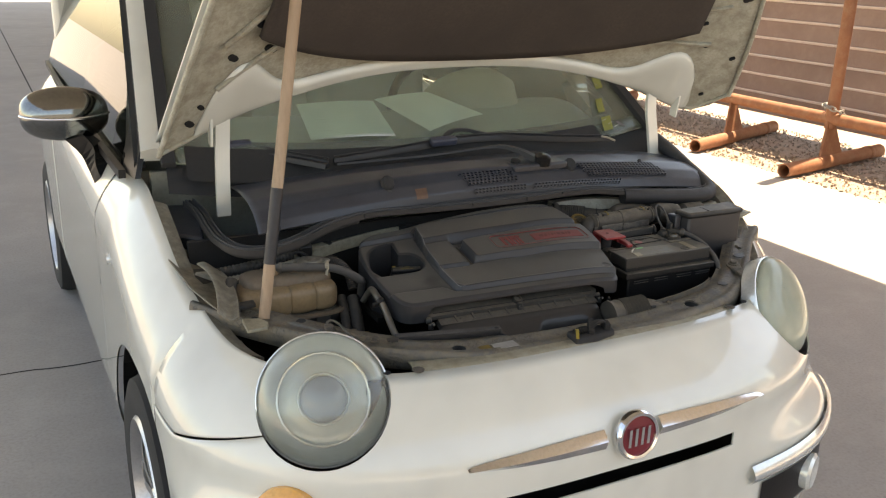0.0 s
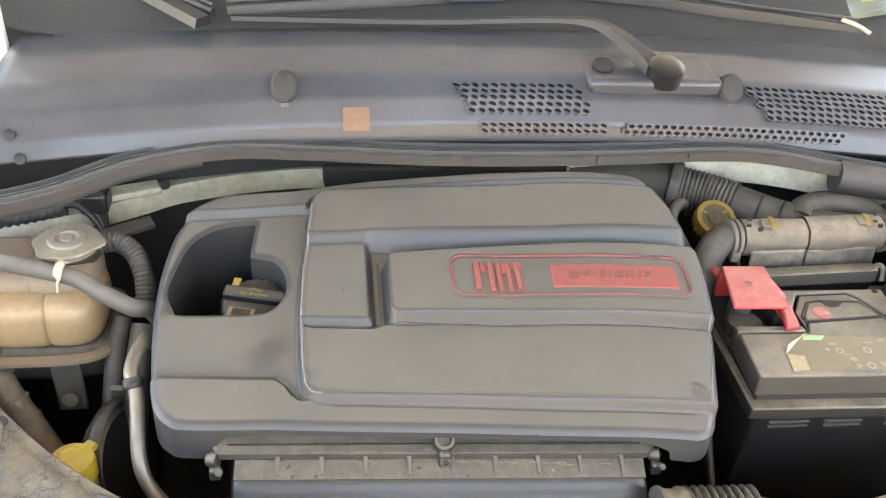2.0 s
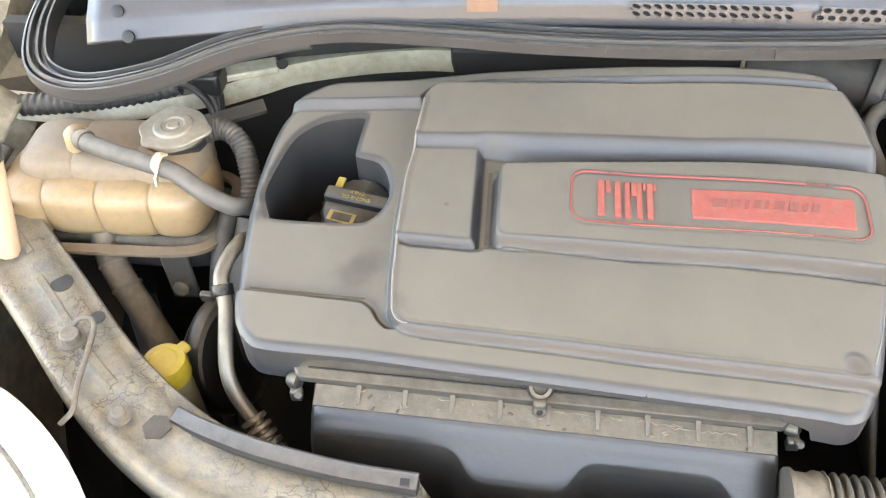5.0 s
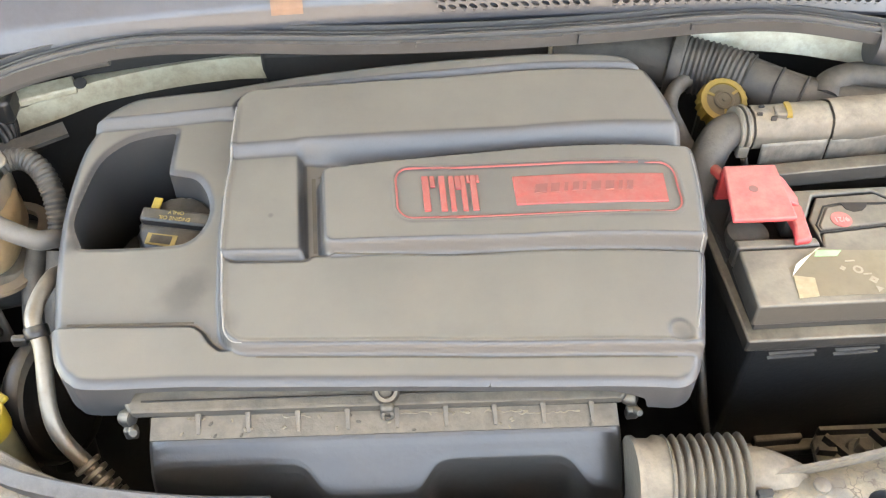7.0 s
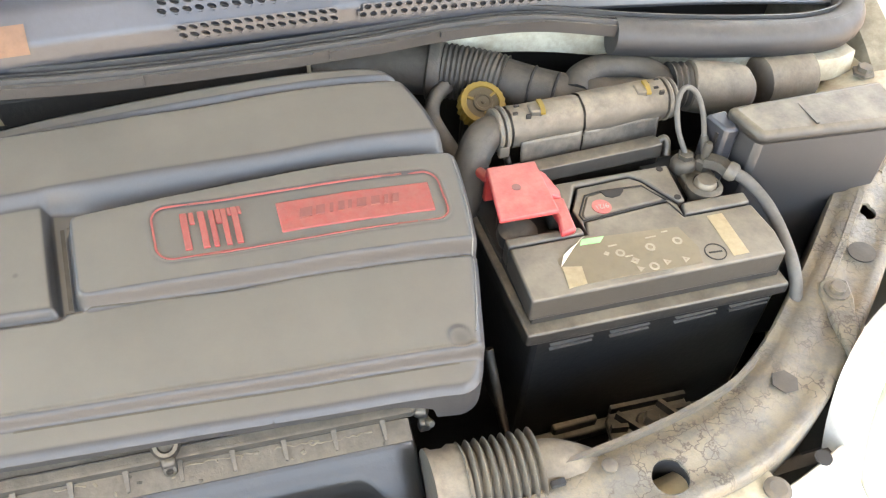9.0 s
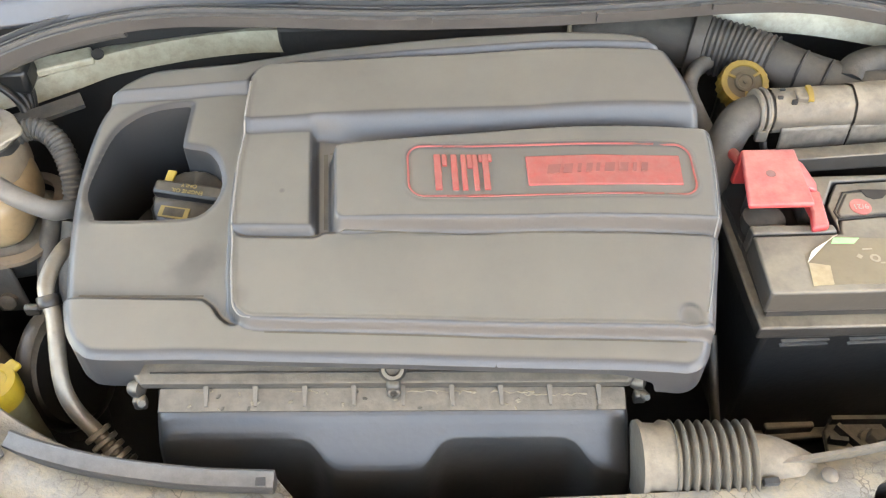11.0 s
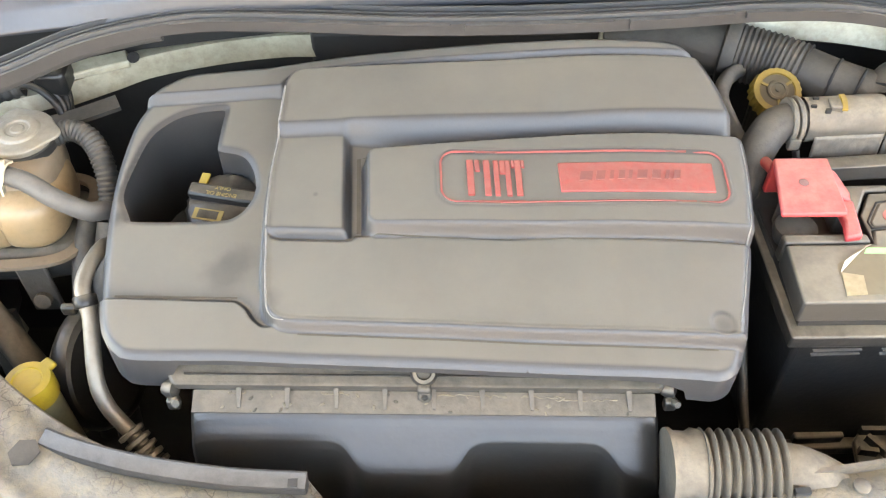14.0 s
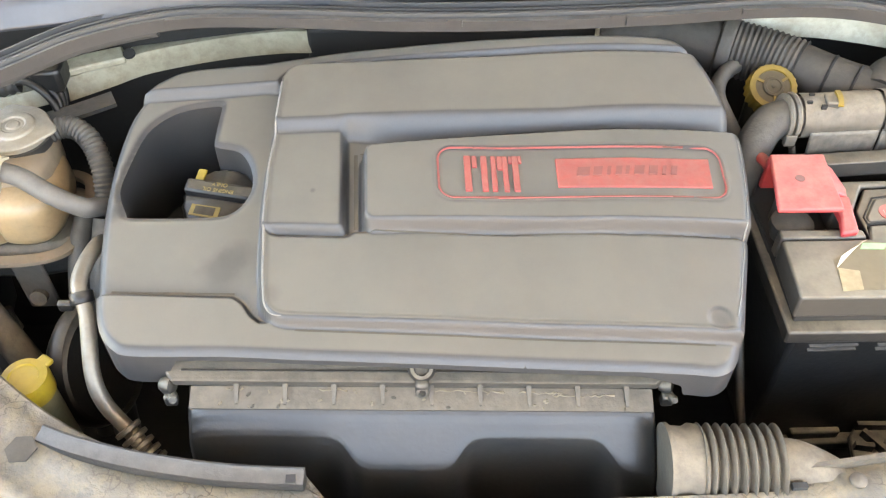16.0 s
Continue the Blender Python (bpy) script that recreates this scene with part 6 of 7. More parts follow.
    part("belt", smooth(turned([(0.058, -0.008), (0.061, 0), (0.058, 0.008)], (-0.366, 0.40, 0.705), (1, -0.2, 0.3), 36, close=False)), M_BLACK, u)
    w = thing("washer_bottle", (-0.393, 0.34, 0.7), "washer bottle with a yellow hinged cap", "washer bottle")
    part("neck", smooth(turned([(0.0175, 0.6), (0.0175, 0.77), (0.0001, 0.77)], (-0.391, 0.332, 0), (0, 0, 1), 28)), M_CREAM, w)
    part("cap", smooth(turned([(0.0195, 0.762), (0.020, 0.776), (0.0185, 0.783), (0.0125, 0.784), (0.0115, 0.7825), (0.0001, 0.783)], (-0.391, 0.332, 0), (0, 0, 1), 32)), M_YELLOW, w, "dusty yellow cap")
    part("cap_tab", box(-0.006, 0.006, 0.016, 0.0255, 0.777, 0.7825, m=pose(-0.391, 0.332, 0, 0, 0, -35)), M_YELLOW, w, bevel=0.002)
    p = thing("aluminium_pipe", (-0.32, 0.3, 0.75), "bent bare aluminium air conditioning pipe", "pipe")
    part("pipe", tube([(-0.338, 0.462, 0.80), (-0.336, 0.426, 0.836), (-0.342, 0.385, 0.838), (-0.336, 0.364, 0.822), (-0.333, 0.328, 0.79), (-0.326, 0.313, 0.769), (-0.309, 0.299, 0.750), (-0.296, 0.287, 0.738)], 0.0066), M_ALU, p)
    for k in range(5):
        a = Vector((-0.311, 0.3005, 0.752)).lerp(Vector((-0.291, 0.282, 0.733)), k / 4)
        part("ferrule", smooth(turned([(0.009, 0), (0.0115, 0.0008), (0.0115, 0.0042), (0.009, 0.005)], a, (0.020, -0.0185, -0.019), 16)), M_ALU, p)
    part("rubber_end", tube([(-0.292, 0.283, 0.734), (-0.278, 0.27, 0.718), (-0.262, 0.258, 0.69)], 0.009), M_BLACK, p)
    part("pipe_clip", smooth(turned([(0.0085, -0.005), (0.0095, -0.004), (0.0095, 0.004), (0.0085, 0.005)], (-0.3395, 0.374, 0.83), (0.2, -0.7, -0.6), 20)), M_BLACK, p)
    part("clip_prong", box(-0.358, -0.346, 0.366, 0.372, 0.822, 0.832), M_BLACK, p, bevel=0.002)


coolant_tank()


# ---- hoses behind the battery ----
def rear_hoses():
    t = thing("heater_pipe", (0.34, 0.51, 0.86), "dusty grey insulated pipe with clamps", "pipe")
    def axis(x, dz=0.0):
        return Vector((x, 0.5065 + 0.035 * (x - 0.257), 0.885 + dz))
    def ragged(u, v, x0, x1, r):
        x, a = x0 + (x1 - x0) * u, 2 * math.pi * v
        w = r * (1 + 0.03 * math.sin(7 * a + 40 * x) * math.sin(90 * x))
        return axis(x) + Vector((0, w * math.cos(a), w * math.sin(a)))
    part("sleeve", grid(lambda u, v: ragged(u, v, 0.268, 0.338, 0.0195), 30, 32), M_SLEEVE, t)
    part("sleeve", grid(lambda u, v: ragged(u, v, 0.340, 0.428, 0.0205), 34, 32), M_SLEEVE, t)
    part("pipe_core", tube([axis(0.255), axis(0.34), axis(0.436)], 0.0172, 3, 18), M_HOSE, t)
    part("elbow", tube([axis(0.262), (0.244, 0.502, 0.882), (0.230, 0.490, 0.868), (0.220, 0.476, 0.838), (0.216, 0.468, 0.80)], 0.0165), M_HOSE, t)
    for x, r in ((0.2565, 0.0196), (0.2625, 0.0205), (0.4325, 0.0205), (0.4385, 0.0195)):
        part("hose_clamp", smooth(turned([(r, -0.002), (r + 0.001, 0), (r, 0.002)], axis(x), (1, 0.035, 0), 24)), M_STEEL, t)
    part("clamp_screw", box(0.2545, 0.2645, 0.4855, 0.4915, 0.868, 0.880), M_STEEL, t, bevel=0.001)
    for x in (0.292, 0.402):
        p = axis(x)
        part("sleeve_tag", prism([(x - 0.006, p.y - 0.010), (x + 0.005, p.y - 0.012), (x + 0.006, p.y + 0.004), (x - 0.005, p.y + 0.003)], p.z + 0.014, p.z + 0.0215), M_SLEEVE, t, bevel=0.0015)
        part("tag_edge", sweep([(x + 0.005, p.y - 0.013, p.z + 0.0195), (x + 0.0065, p.y - 0.004, p.z + 0.0222), (x + 0.0065, p.y + 0.004, p.z + 0.0225)], [(-0.0022, -0.001), (-0.0022, 0.0012), (0.0022, 0.0012), (0.0022, -0.001)], n=3), M_OLDCAP, t, "torn yellow lining")
    for x, dy in ((0.272, -0.006), (0.277, 0.004), (0.283, -0.012), (0.412, 0.003), (0.418, -0.006), (0.424, 0.005), (0.421, -0.013)):
        p = axis(x)
        part("sleeve_slot", box(x - 0.0022, x + 0.0022, p.y + dy - 0.0011, p.y + dy + 0.0011, p.z + 0.0165, p.z + 0.0208), M_DARK, t)
    rnd = random.Random(8)
    for x0, x1 in ((0.276, 0.3385), (0.3405, 0.421)):
        bend = [rnd.uniform(-0.0016, 0.0016) for _ in range(40)]
        def shield(u, v, x0=x0, x1=x1):
            x = x0 + (x1 - x0) * u
            p = axis(x)
            low = 0.036 + 0.004 * math.sin(60 * x)
            return Vector((x, p.y - 0.0185 - 0.004 * v + bend[int(u * 12) * 3 % 40] * v, p.z - 0.004 - low * v))
        shape(part("heat_shield", grid(shield, 24, 8), M_SHIELD, t, "crumpled grimy heat shield"), 0.001)
    o = thing("filler_bottle", (0.2656, 0.56, 0.8), "small bottle neck with a yellow knurled cap", "bottle")
    ax = (-0.05, -0.5, 0.86)
    at = Vector((0.2656, 0.5600, 0.875))
    part("cap", smooth(turned([(0.0225, -0.014), (0.0225, 0.0), (0.0215, 0.0025), (0.0165, 0.0028), (0.0160, 0.001)], at, ax, 88, wave=lambda a, i: 1 + (0.045 * math.cos(22 * a) if i < 2 else 0), close=False)), M_OLDCAP, o, "dirty yellow knurled cap")
    part("cap_top", smooth(turned([(0.0168, 0.001), (0.0100, 0.0018), (0.0092, 0.0036), (0.0070, 0.0040), (0.0062, 0.0030), (0.0022, 0.0030), (0.0020, 0.0042), (0.0001, 0.0044)], at, ax, 40, close=False)), M_CAPBROWN, o, "dust-browned cap centre")
    q = Vector((0, 0, 1)).rotation_difference(Vector(ax).normalized()).to_matrix().to_4x4()
    for k in range(3):
        part("cap_spoke", box(0.009, 0.0168, -0.0012, 0.0012, 0.0008, 0.0028, m=Matrix.Translation(at) @ q @ Matrix.Rotation(2.1 * k + 0.5, 4, "Z")), M_OLDCAP, o)
    part("neck", turned([(0.018, 0.80), (0.018, 0.866)], (0.2656, 0.566, 0), (0, 0, 1), 20), M_BLACK, o)
    d = thing("air_duct", (0.34, 0.6, 0.87), "dusty corrugated air duct along the bulkhead", "duct")
    part("inlet", tube([(0.12, 0.66, 0.865), (0.18, 0.655, 0.87), (0.237, 0.630, 0.872)], 0.027), M_HOSE, d)
    part("collar", smooth(turned([(0.030, -0.007), (0.0325, -0.005), (0.0325, 0.004), (0.030, 0.007)], (0.240, 0.6285, 0.872), (1, -0.5, 0), 24)), M_HOSE, d)
    part("corrugated", ribbed([(0.243, 0.627, 0.872), (0.272, 0.611, 0.872), (0.300, 0.590, 0.872)], 0.027, 13, 0.035), M_HOSE, d)
    part("smooth_duct", tube([(0.296, 0.593, 0.872), (0.325, 0.570, 0.871), (0.352, 0.555, 0.870), (0.39, 0.543, 0.868), (0.43, 0.538, 0.866)], 0.0235, scale=lambda u: 1.06 - 0.1 * u), M_HOSE, d)
    for f, w in ((0.322, 0.0245), (0.341, 0.0238)):
        part("duct_band", smooth(turned([(w, -0.0015), (w + 0.0012, 0), (w, 0.0015)], (f, 0.5725 - 0.78 * (f - 0.322), 0.871), (1, -0.75, 0), 24)), M_DARK, d)
    part("bracket", box(0.292, 0.308, 0.572, 0.580, 0.872, 0.886), M_DARK, d, bevel=0.002)
    l = thing("bulkhead_hose", (0.42, 0.57, 0.86), "dusty black rubber hose bent into a loop", "hose")
    part("loop", tube([(0.356, 0.545, 0.880), (0.366, 0.560, 0.884), (0.388, 0.5695, 0.886), (0.415, 0.567, 0.886), (0.4380, 0.557, 0.885), (0.4485, 0.538, 0.882), (0.4440, 0.522, 0.878)], 0.0150), M_HOSE, l)
    part("boot", ribbed([(0.4535, 0.536, 0.880), (0.462, 0.5345, 0.880), (0.472, 0.532, 0.880)], 0.0225, 3, 0.06), M_HOSE, l)
    part("canister", smooth(turned([(0.020, 0), (0.0255, 0.003), (0.0275, 0.050), (0.025, 0.062), (0.016, 0.071), (0.0001, 0.073)], (0.470, 0.5325, 0.880), (1, -0.22, -0.12), 28)), M_SLEEVE, l)
    part("rear_canister", smooth(turned([(0.02, 0), (0.026, 0.004), (0.026, 0.06), (0.0001, 0.07)], (0.560, 0.535, 0.868), (1, 0.0, 0), 24)), M_SLEEVE, l)
    n = thing("ribbed_holder", (0.35, 0.48, 0.84), "black plastic pipe holder behind the battery", "holder")
    part("holder", prism([(0.270, 0.478), (0.425, 0.480), (0.428, 0.500), (0.272, 0.498)], 0.80, 0.850), M_BLACK, n, bevel=0.004)
    part("bar", sweep([(0.266, 0.4705, 0.860), (0.34, 0.4715, 0.862), (0.412, 0.4725, 0.864)], [(-0.011, -0.008), (-0.009, 0.004), (-0.004, 0.0065), (0.008, 0.0065), (0.010, -0.008)], n=4), M_DUSTY, n, bevel=0.001)
    part("hook", tube([(0.410, 0.4725, 0.864), (0.4175, 0.4735, 0.869), (0.4205, 0.470, 0.866), (0.4195, 0.464, 0.856)], 0.0038), M_DUSTY, n)
    part("wire", tube([(0.262, 0.486, 0.868), (0.267, 0.478, 0.850), (0.268, 0.470, 0.835)], 0.0032), M_DARK, n)
    r = thing("breather_hose", (0.23, 0.56, 0.85), "curved dusty grey rubber breather hose", "hose")
    part("hose", tube([(0.262, 0.606, 0.868), (0.245, 0.602, 0.870), (0.2255, 0.5845, 0.870), (0.2150, 0.5600, 0.868), (0.2180, 0.5340, 0.862), (0.2280, 0.5150, 0.848)], 0.0075), M_CABLE, r)


rear_hoses()

# ---- cowl, seal, rail ----
SEAL = [(-0.600, 0.835, 0.940), (-0.588, 0.77, 0.930), (-0.588, 0.70, 0.920), (-0.583, 0.635, 0.911), (-0.560, 0.580, 0.904), (-0.51, 0.558, 0.902), (-0.44, 0.566, 0.912), (-0.36, 0.592, 0.93), (-0.27, 0.605, 0.94), (-0.17, 0.602, 0.94), (-0.076, 0.593, 0.94), (0.032, 0.590, 0.94),
        (0.15, 0.593, 0.94), (0.25, 0.600, 0.94), (0.33, 0.597, 0.938), (0.43, 0.578, 0.928), (0.54, 0.562, 0.920), (0.63, 0.554, 0.917), (0.684, 0.572, 0.920), (0.701, 0.63, 0.937), (0.704, 0.69, 0.958), (0.702, 0.75, 0.984), (0.696, 0.81, 1.008)]


def cowl_pt(x, v):
    """Cowl surface: v from the seal (0) to the foot of the windscreen (1)."""
    k = min(1, abs(x - 0.03) / 0.66)
    y0, z0 = 0.608 - 0.025 * k ** 3, 0.943 - 0.03 * k ** 2
    prof = [(0.0, 0.0), (0.004, 0.022), (0.02, 0.045), (0.045, 0.060), (0.10, 0.067), (0.16, 0.062), (0.20, 0.05)]
    f = v * 6
    i = min(int(f), 5)
    f -= i
    (a0, b0), (a1, b1) = prof[i], prof[i + 1]
    out = 0.09 * k ** 2.2 * v
    return Vector((x, y0 + a0 + (a1 - a0) * f + out, z0 + (b0 + (b1 - b0) * f) * (1 - 0.25 * k ** 2)))


def holes_plate(x0, x1, v0, v1, nx, ny, skew=0.0):
    """A sheet of the cowl made of small cells, each with a round hole and a rim that goes down into it."""
    bm = bmesh.new()
    for j in range(ny):
        for i in range(nx):
            sh = 0.5 * (j % 2)
            cu, cv = (i + 0.5 + sh) / (nx + 0.5), (j + 0.5) / ny
            outer, inner, low = [], [], []
            for k in range(8):
                a = math.pi * k / 4
                sq = (max(-1, min(1, 1.45 * math.cos(a))), max(-1, min(1, 1.45 * math.sin(a))))
                for ring, r, p, dz in ((outer, 0.5, sq, 0.0), (inner, 0.36, (math.cos(a), math.sin(a)), 0.0), (low, 0.34, (math.cos(a), math.sin(a)), -0.005)):
                    u, v = cu + r * p[0] / (nx + 0.5), cv + r * p[1] / ny
                    vv = v0 + (v1 - v0) * v
                    q = cowl_pt(x0 + (x1 - x0) * u + skew * (1 - v), vv)
                    ring.append(bm.verts.new(q + Vector((0, -0.0035 - 0.5 * dz, 0.0035 + 0.7 * dz))))
            for k in range(8):
                n = (k + 1) % 8
                bm.faces.new((outer[k], outer[n], inner[n], inner[k]))
                bm.faces.new((inner[k], inner[n], low[n], low[k]))
            bm.faces.new(low).material_index = 1
    return bm


def cowl():
    c = part("cowl_panel", grid(lambda u, v: cowl_pt(-0.512 + 1.206 * u, v), 80, 36), M_COWL, car, "faded black plastic cowl panel with a painted sky sheen")
    shape(c, 0.003)
    for x0, x1, v0, v1, nx, ny, sk in ((-0.035, 0.105, 0.22, 0.43, 13, 5, 0.02), (-0.010, 0.135, 0.07, 0.17, 15, 2, 0.01), (0.155, 0.42, 0.07, 0.17, 27, 2, 0.0), (0.295, 0.55, 0.22, 0.46, 24, 6, 0.03)):
        part("air_grille", holes_plate(x0, x1, v0, v1, nx, ny, sk), (M_COWL, M_DARK), c, "perforated plastic air intake grille")
    for x, v in ((-0.2075, 0.40), (0.283, 0.42)):
        p = cowl_pt(x, v) + Vector((0, -0.003, 0.004))
        part("nozzle_cap", smooth(turned([(0.0135, -0.006), (0.0135, 0.004), (0.011, 0.008), (0.0001, 0.0085)], p, (0, -1, 0.7), 24, wave=lambda a, i: 1 + 0.28 * abs(math.sin(a)))), M_TYRE, c, "oval black washer nozzle")
        part("nozzle_jet", box(p.x - 0.005, p.x + 0.005, p.y - 0.013, p.y - 0.004, p.z - 0.018, p.z - 0.012), M_CABLE, c, bevel=0.0015)
    def patch(u, v):
        return cowl_pt(-0.148 + 0.028 * u, 0.11 + 0.16 * v) + Vector((0, -0.0014, 0.0012))
    part("orange_patch", grid(patch, 4, 6), M_PATCH, c, "small faded orange paint patch")
    tray = part("motor_recess", box(0.118, 0.272, 0.634, 0.70, 0.985, 1.006), M_COWL, c, bevel=0.006)
    part("motor_screw", smooth(turned([(0.012, 0), (0.012, 0.006), (0.005, 0.008), (0.0001, 0.008)], (0.14, 0.665, 1.006), (0, -0.3, 1), 16)), M_DARK, tray)
    part("pivot", smooth(turned([(0.02, 0), (0.02, 0.02), (0.012, 0.026), (0.0001, 0.027)], (0.205, 0.648, 1.000), (0, -0.2, 1), 20)), M_BLACK, tray)
    for x, v in ((-0.47, 0.03), (-0.48, 0.2), (0.52, 0.5)):
        part("push_pin", smooth(turned([(0.006, 0), (0.006, 0.003), (0.0001, 0.004)], cowl_pt(x, v), (0, -1, 0.6), 12)), M_BLACK, c)

    # seal strip: fine ridges on a base, and a front flange with stepped tabs
    base = [(-0.013, -0.012), (-0.013, 0.003), (-0.0115, 0.0065), (-0.0095, 0.0065), (-0.008, 0.001), (-0.005, 0.0), (-0.0035, 0.005), (-0.001, 0.005), (0.0005, 0.0), (0.003, 0.0005), (0.0045, 0.0065), (0.007, 0.0065), (0.0085, 0.0), (0.0095, -0.001), (0.0105, 0.004), (0.0125, 0.0035), (0.013, -0.008)]
    sl = part("hood_seal", smooth(sweep(SEAL, base, n=8)), M_RUBBER, car, "dusty ridged rubber hood seal strip")
    path = spline(SEAL, 8)
    for x0, x1, deep in ((-0.29, -0.03, 0.005), (-0.03, 0.115, 0.0015), (0.115, 0.225, 0.005), (0.225, 0.34, 0.0015)):
        pts = [p + Vector((0, -0.0145, 0)) for p in path if x0 <= p.x <= x1]
        part("seal_flange", sweep(pts, [(-0.0015, -deep), (-0.0015, 0.004), (0.0015, 0.004), (0.0015, -deep)], raw=True), M_RUBBER, sl)
    # rubber bulb on the right; the left tube paints the shadow below the seal
    for x0, x1 in ((-0.62, -0.29), (0.40, 0.72)):
        pts = [p + Vector((-0.004 if p.x > 0.66 else 0, -0.004, -0.012 if x0 > 0 else -0.008)) for p in path if x0 <= p.x <= x1 and p.y < (0.815 if x0 > 0 else 0.62)]
        part("seal_bulb_shadow", smooth(sweep(pts, ring2d(0.019 if x0 > 0 else 0.009, 16), raw=True)), M_SEALDARK if x0 > 0 else M_TYRE, sl, "dark soft rubber bulb, on the left a painted shadow band")
    # bulkhead flange under the seal
    rail = [(-0.41, 0.630, 0.852), (-0.37, 0.645, 0.857), (-0.33, 0.66, 0.862), (-0.26, 0.668, 0.870), (-0.2, 0.668, 0.876), (-0.165, 0.665, 0.878)]
    part("bulkhead_flange", smooth(sweep(rail, [(-0.009, -0.012), (-0.009, 0.001), (-0.007, 0.0035), (0.008, 0.004), (0.010, -0.02)], n=6)), M_LIP, car, "dusty white bulkhead flange")
    part("bulkhead_step", box(-0.17, 0.23, 0.655, 0.67, 0.84, 0.885), M_DARK, car, bevel=0.004)
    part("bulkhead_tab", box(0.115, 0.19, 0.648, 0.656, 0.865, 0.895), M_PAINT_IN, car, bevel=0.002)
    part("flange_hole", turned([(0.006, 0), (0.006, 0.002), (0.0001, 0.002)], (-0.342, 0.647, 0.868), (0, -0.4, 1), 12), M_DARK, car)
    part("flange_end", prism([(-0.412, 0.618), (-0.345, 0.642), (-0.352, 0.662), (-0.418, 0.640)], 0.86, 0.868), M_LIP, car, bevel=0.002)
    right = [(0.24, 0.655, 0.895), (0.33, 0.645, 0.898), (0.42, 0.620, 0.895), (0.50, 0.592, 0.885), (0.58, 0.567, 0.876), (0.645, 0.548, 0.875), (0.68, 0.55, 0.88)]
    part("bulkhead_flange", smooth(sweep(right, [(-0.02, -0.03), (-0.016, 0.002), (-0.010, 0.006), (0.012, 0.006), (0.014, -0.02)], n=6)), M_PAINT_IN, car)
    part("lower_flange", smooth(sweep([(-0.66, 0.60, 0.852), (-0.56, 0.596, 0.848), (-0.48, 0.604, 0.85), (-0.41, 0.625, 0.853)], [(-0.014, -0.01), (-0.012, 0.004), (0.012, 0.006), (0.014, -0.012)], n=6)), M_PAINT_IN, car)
    # strut tower tops at the sides
    def tower(u, v):
        return Vector((0.625 + 0.1 * v, 0.46 + 0.13 * u, 0.845 + 0.03 * v + 0.012 * math.sin(u * 6) * (1 - v)))
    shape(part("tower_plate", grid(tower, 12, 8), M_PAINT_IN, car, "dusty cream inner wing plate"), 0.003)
    part("bolt", turned([(0.012, 0), (0.012, 0.003), (0.008, 0.0035), (0.008, 0.009), (0.0001, 0.009)], (0.685, 0.52, 0.868), (0, 0, 1), 6), M_STEEL, car)
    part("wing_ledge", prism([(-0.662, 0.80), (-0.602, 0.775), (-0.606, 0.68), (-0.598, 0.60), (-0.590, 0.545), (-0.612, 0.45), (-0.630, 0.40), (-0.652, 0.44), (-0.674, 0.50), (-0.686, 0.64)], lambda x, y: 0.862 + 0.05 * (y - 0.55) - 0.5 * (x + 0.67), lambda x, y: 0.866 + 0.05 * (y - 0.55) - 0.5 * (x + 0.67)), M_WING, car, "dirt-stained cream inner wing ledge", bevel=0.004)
    part("ledge_recess", prism([(-0.6415, 0.6249), (-0.6100, 0.6591), (-0.6090, 0.5889), (-0.6390, 0.5500), (-0.6480, 0.580)], 0.84, lambda x, y: 0.8675 + 0.05 * (y - 0.55) - 0.5 * (x + 0.67)), M_DIRTYBLACK, car, "dark recess in the ledge", bevel=0.002)
    part("ledge_slot", box(-0.632, -0.620, 0.668, 0.676, 0.845, 0.855), M_TYRE, car)
    for x, y in ((-0.640, 0.735), (-0.625, 0.600)):
        part("ledge_clip", smooth(turned([(0.0035, 0), (0.0035, 0.002), (0.0001, 0.003)], (x, y, 0.866 + 0.05 * (y - 0.55) - 0.5 * (x + 0.67)), (0, 0, 1), 10)), M_PALECLIP, car)
    part("gutter_box", prism([(-0.655, 0.93), (-0.560, 0.90), (-0.597, 0.715), (-0.652, 0.755)], 0.86, lambda x, y: 0.892 + 0.12 * (y - 0.73)), M_COWL, car, "dark plastic gutter end", bevel=0.006)
    def flap(u, v):
        w = 0.022 - 0.008 * v
        return Vector((-0.630 + 0.022 * u + 0.012 * math.sin(3 * v) - 0.012 * v, 0.590 - 0.195 * v, 0.880 - 0.012 * u - 0.035 * v * v + 0.006 * math.sin(5 * u + 2 * v))) + Vector((w * (u - 0.5), 0, 0))
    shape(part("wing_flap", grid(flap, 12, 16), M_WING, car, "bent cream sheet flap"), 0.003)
    part("bracket_end", sweep([(-0.640, 0.470, 0.835), (-0.600, 0.455, 0.832), (-0.565, 0.452, 0.834)], [(-0.012, -0.004), (-0.012, 0.004), (0.012, 0.004), (0.012, -0.004)], n=4), M_DIRTYBLACK, car, bevel=0.002)
    part("strut_hose", tube([(-0.590, 0.52, 0.86), (-0.600, 0.50, 0.845), (-0.598, 0.47, 0.82), (-0.585, 0.45, 0.78)], 0.012), M_HOSE, car)


cowl()


# ---- windscreen, roof, cabin ----
def wind(u, v):
    """Windscreen sheet; u across, v up."""
    a = 2 * u - 1
    half = 0.675 - 0.10 * v
    return Vector((0.04 + a * half, 0.80 + 0.075 * abs(a) ** 2.2 + 0.72 * v, 0.995 + 0.028 * abs(a) ** 3 + 0.46 * v + 0.02 * math.sin(v * math.pi)))


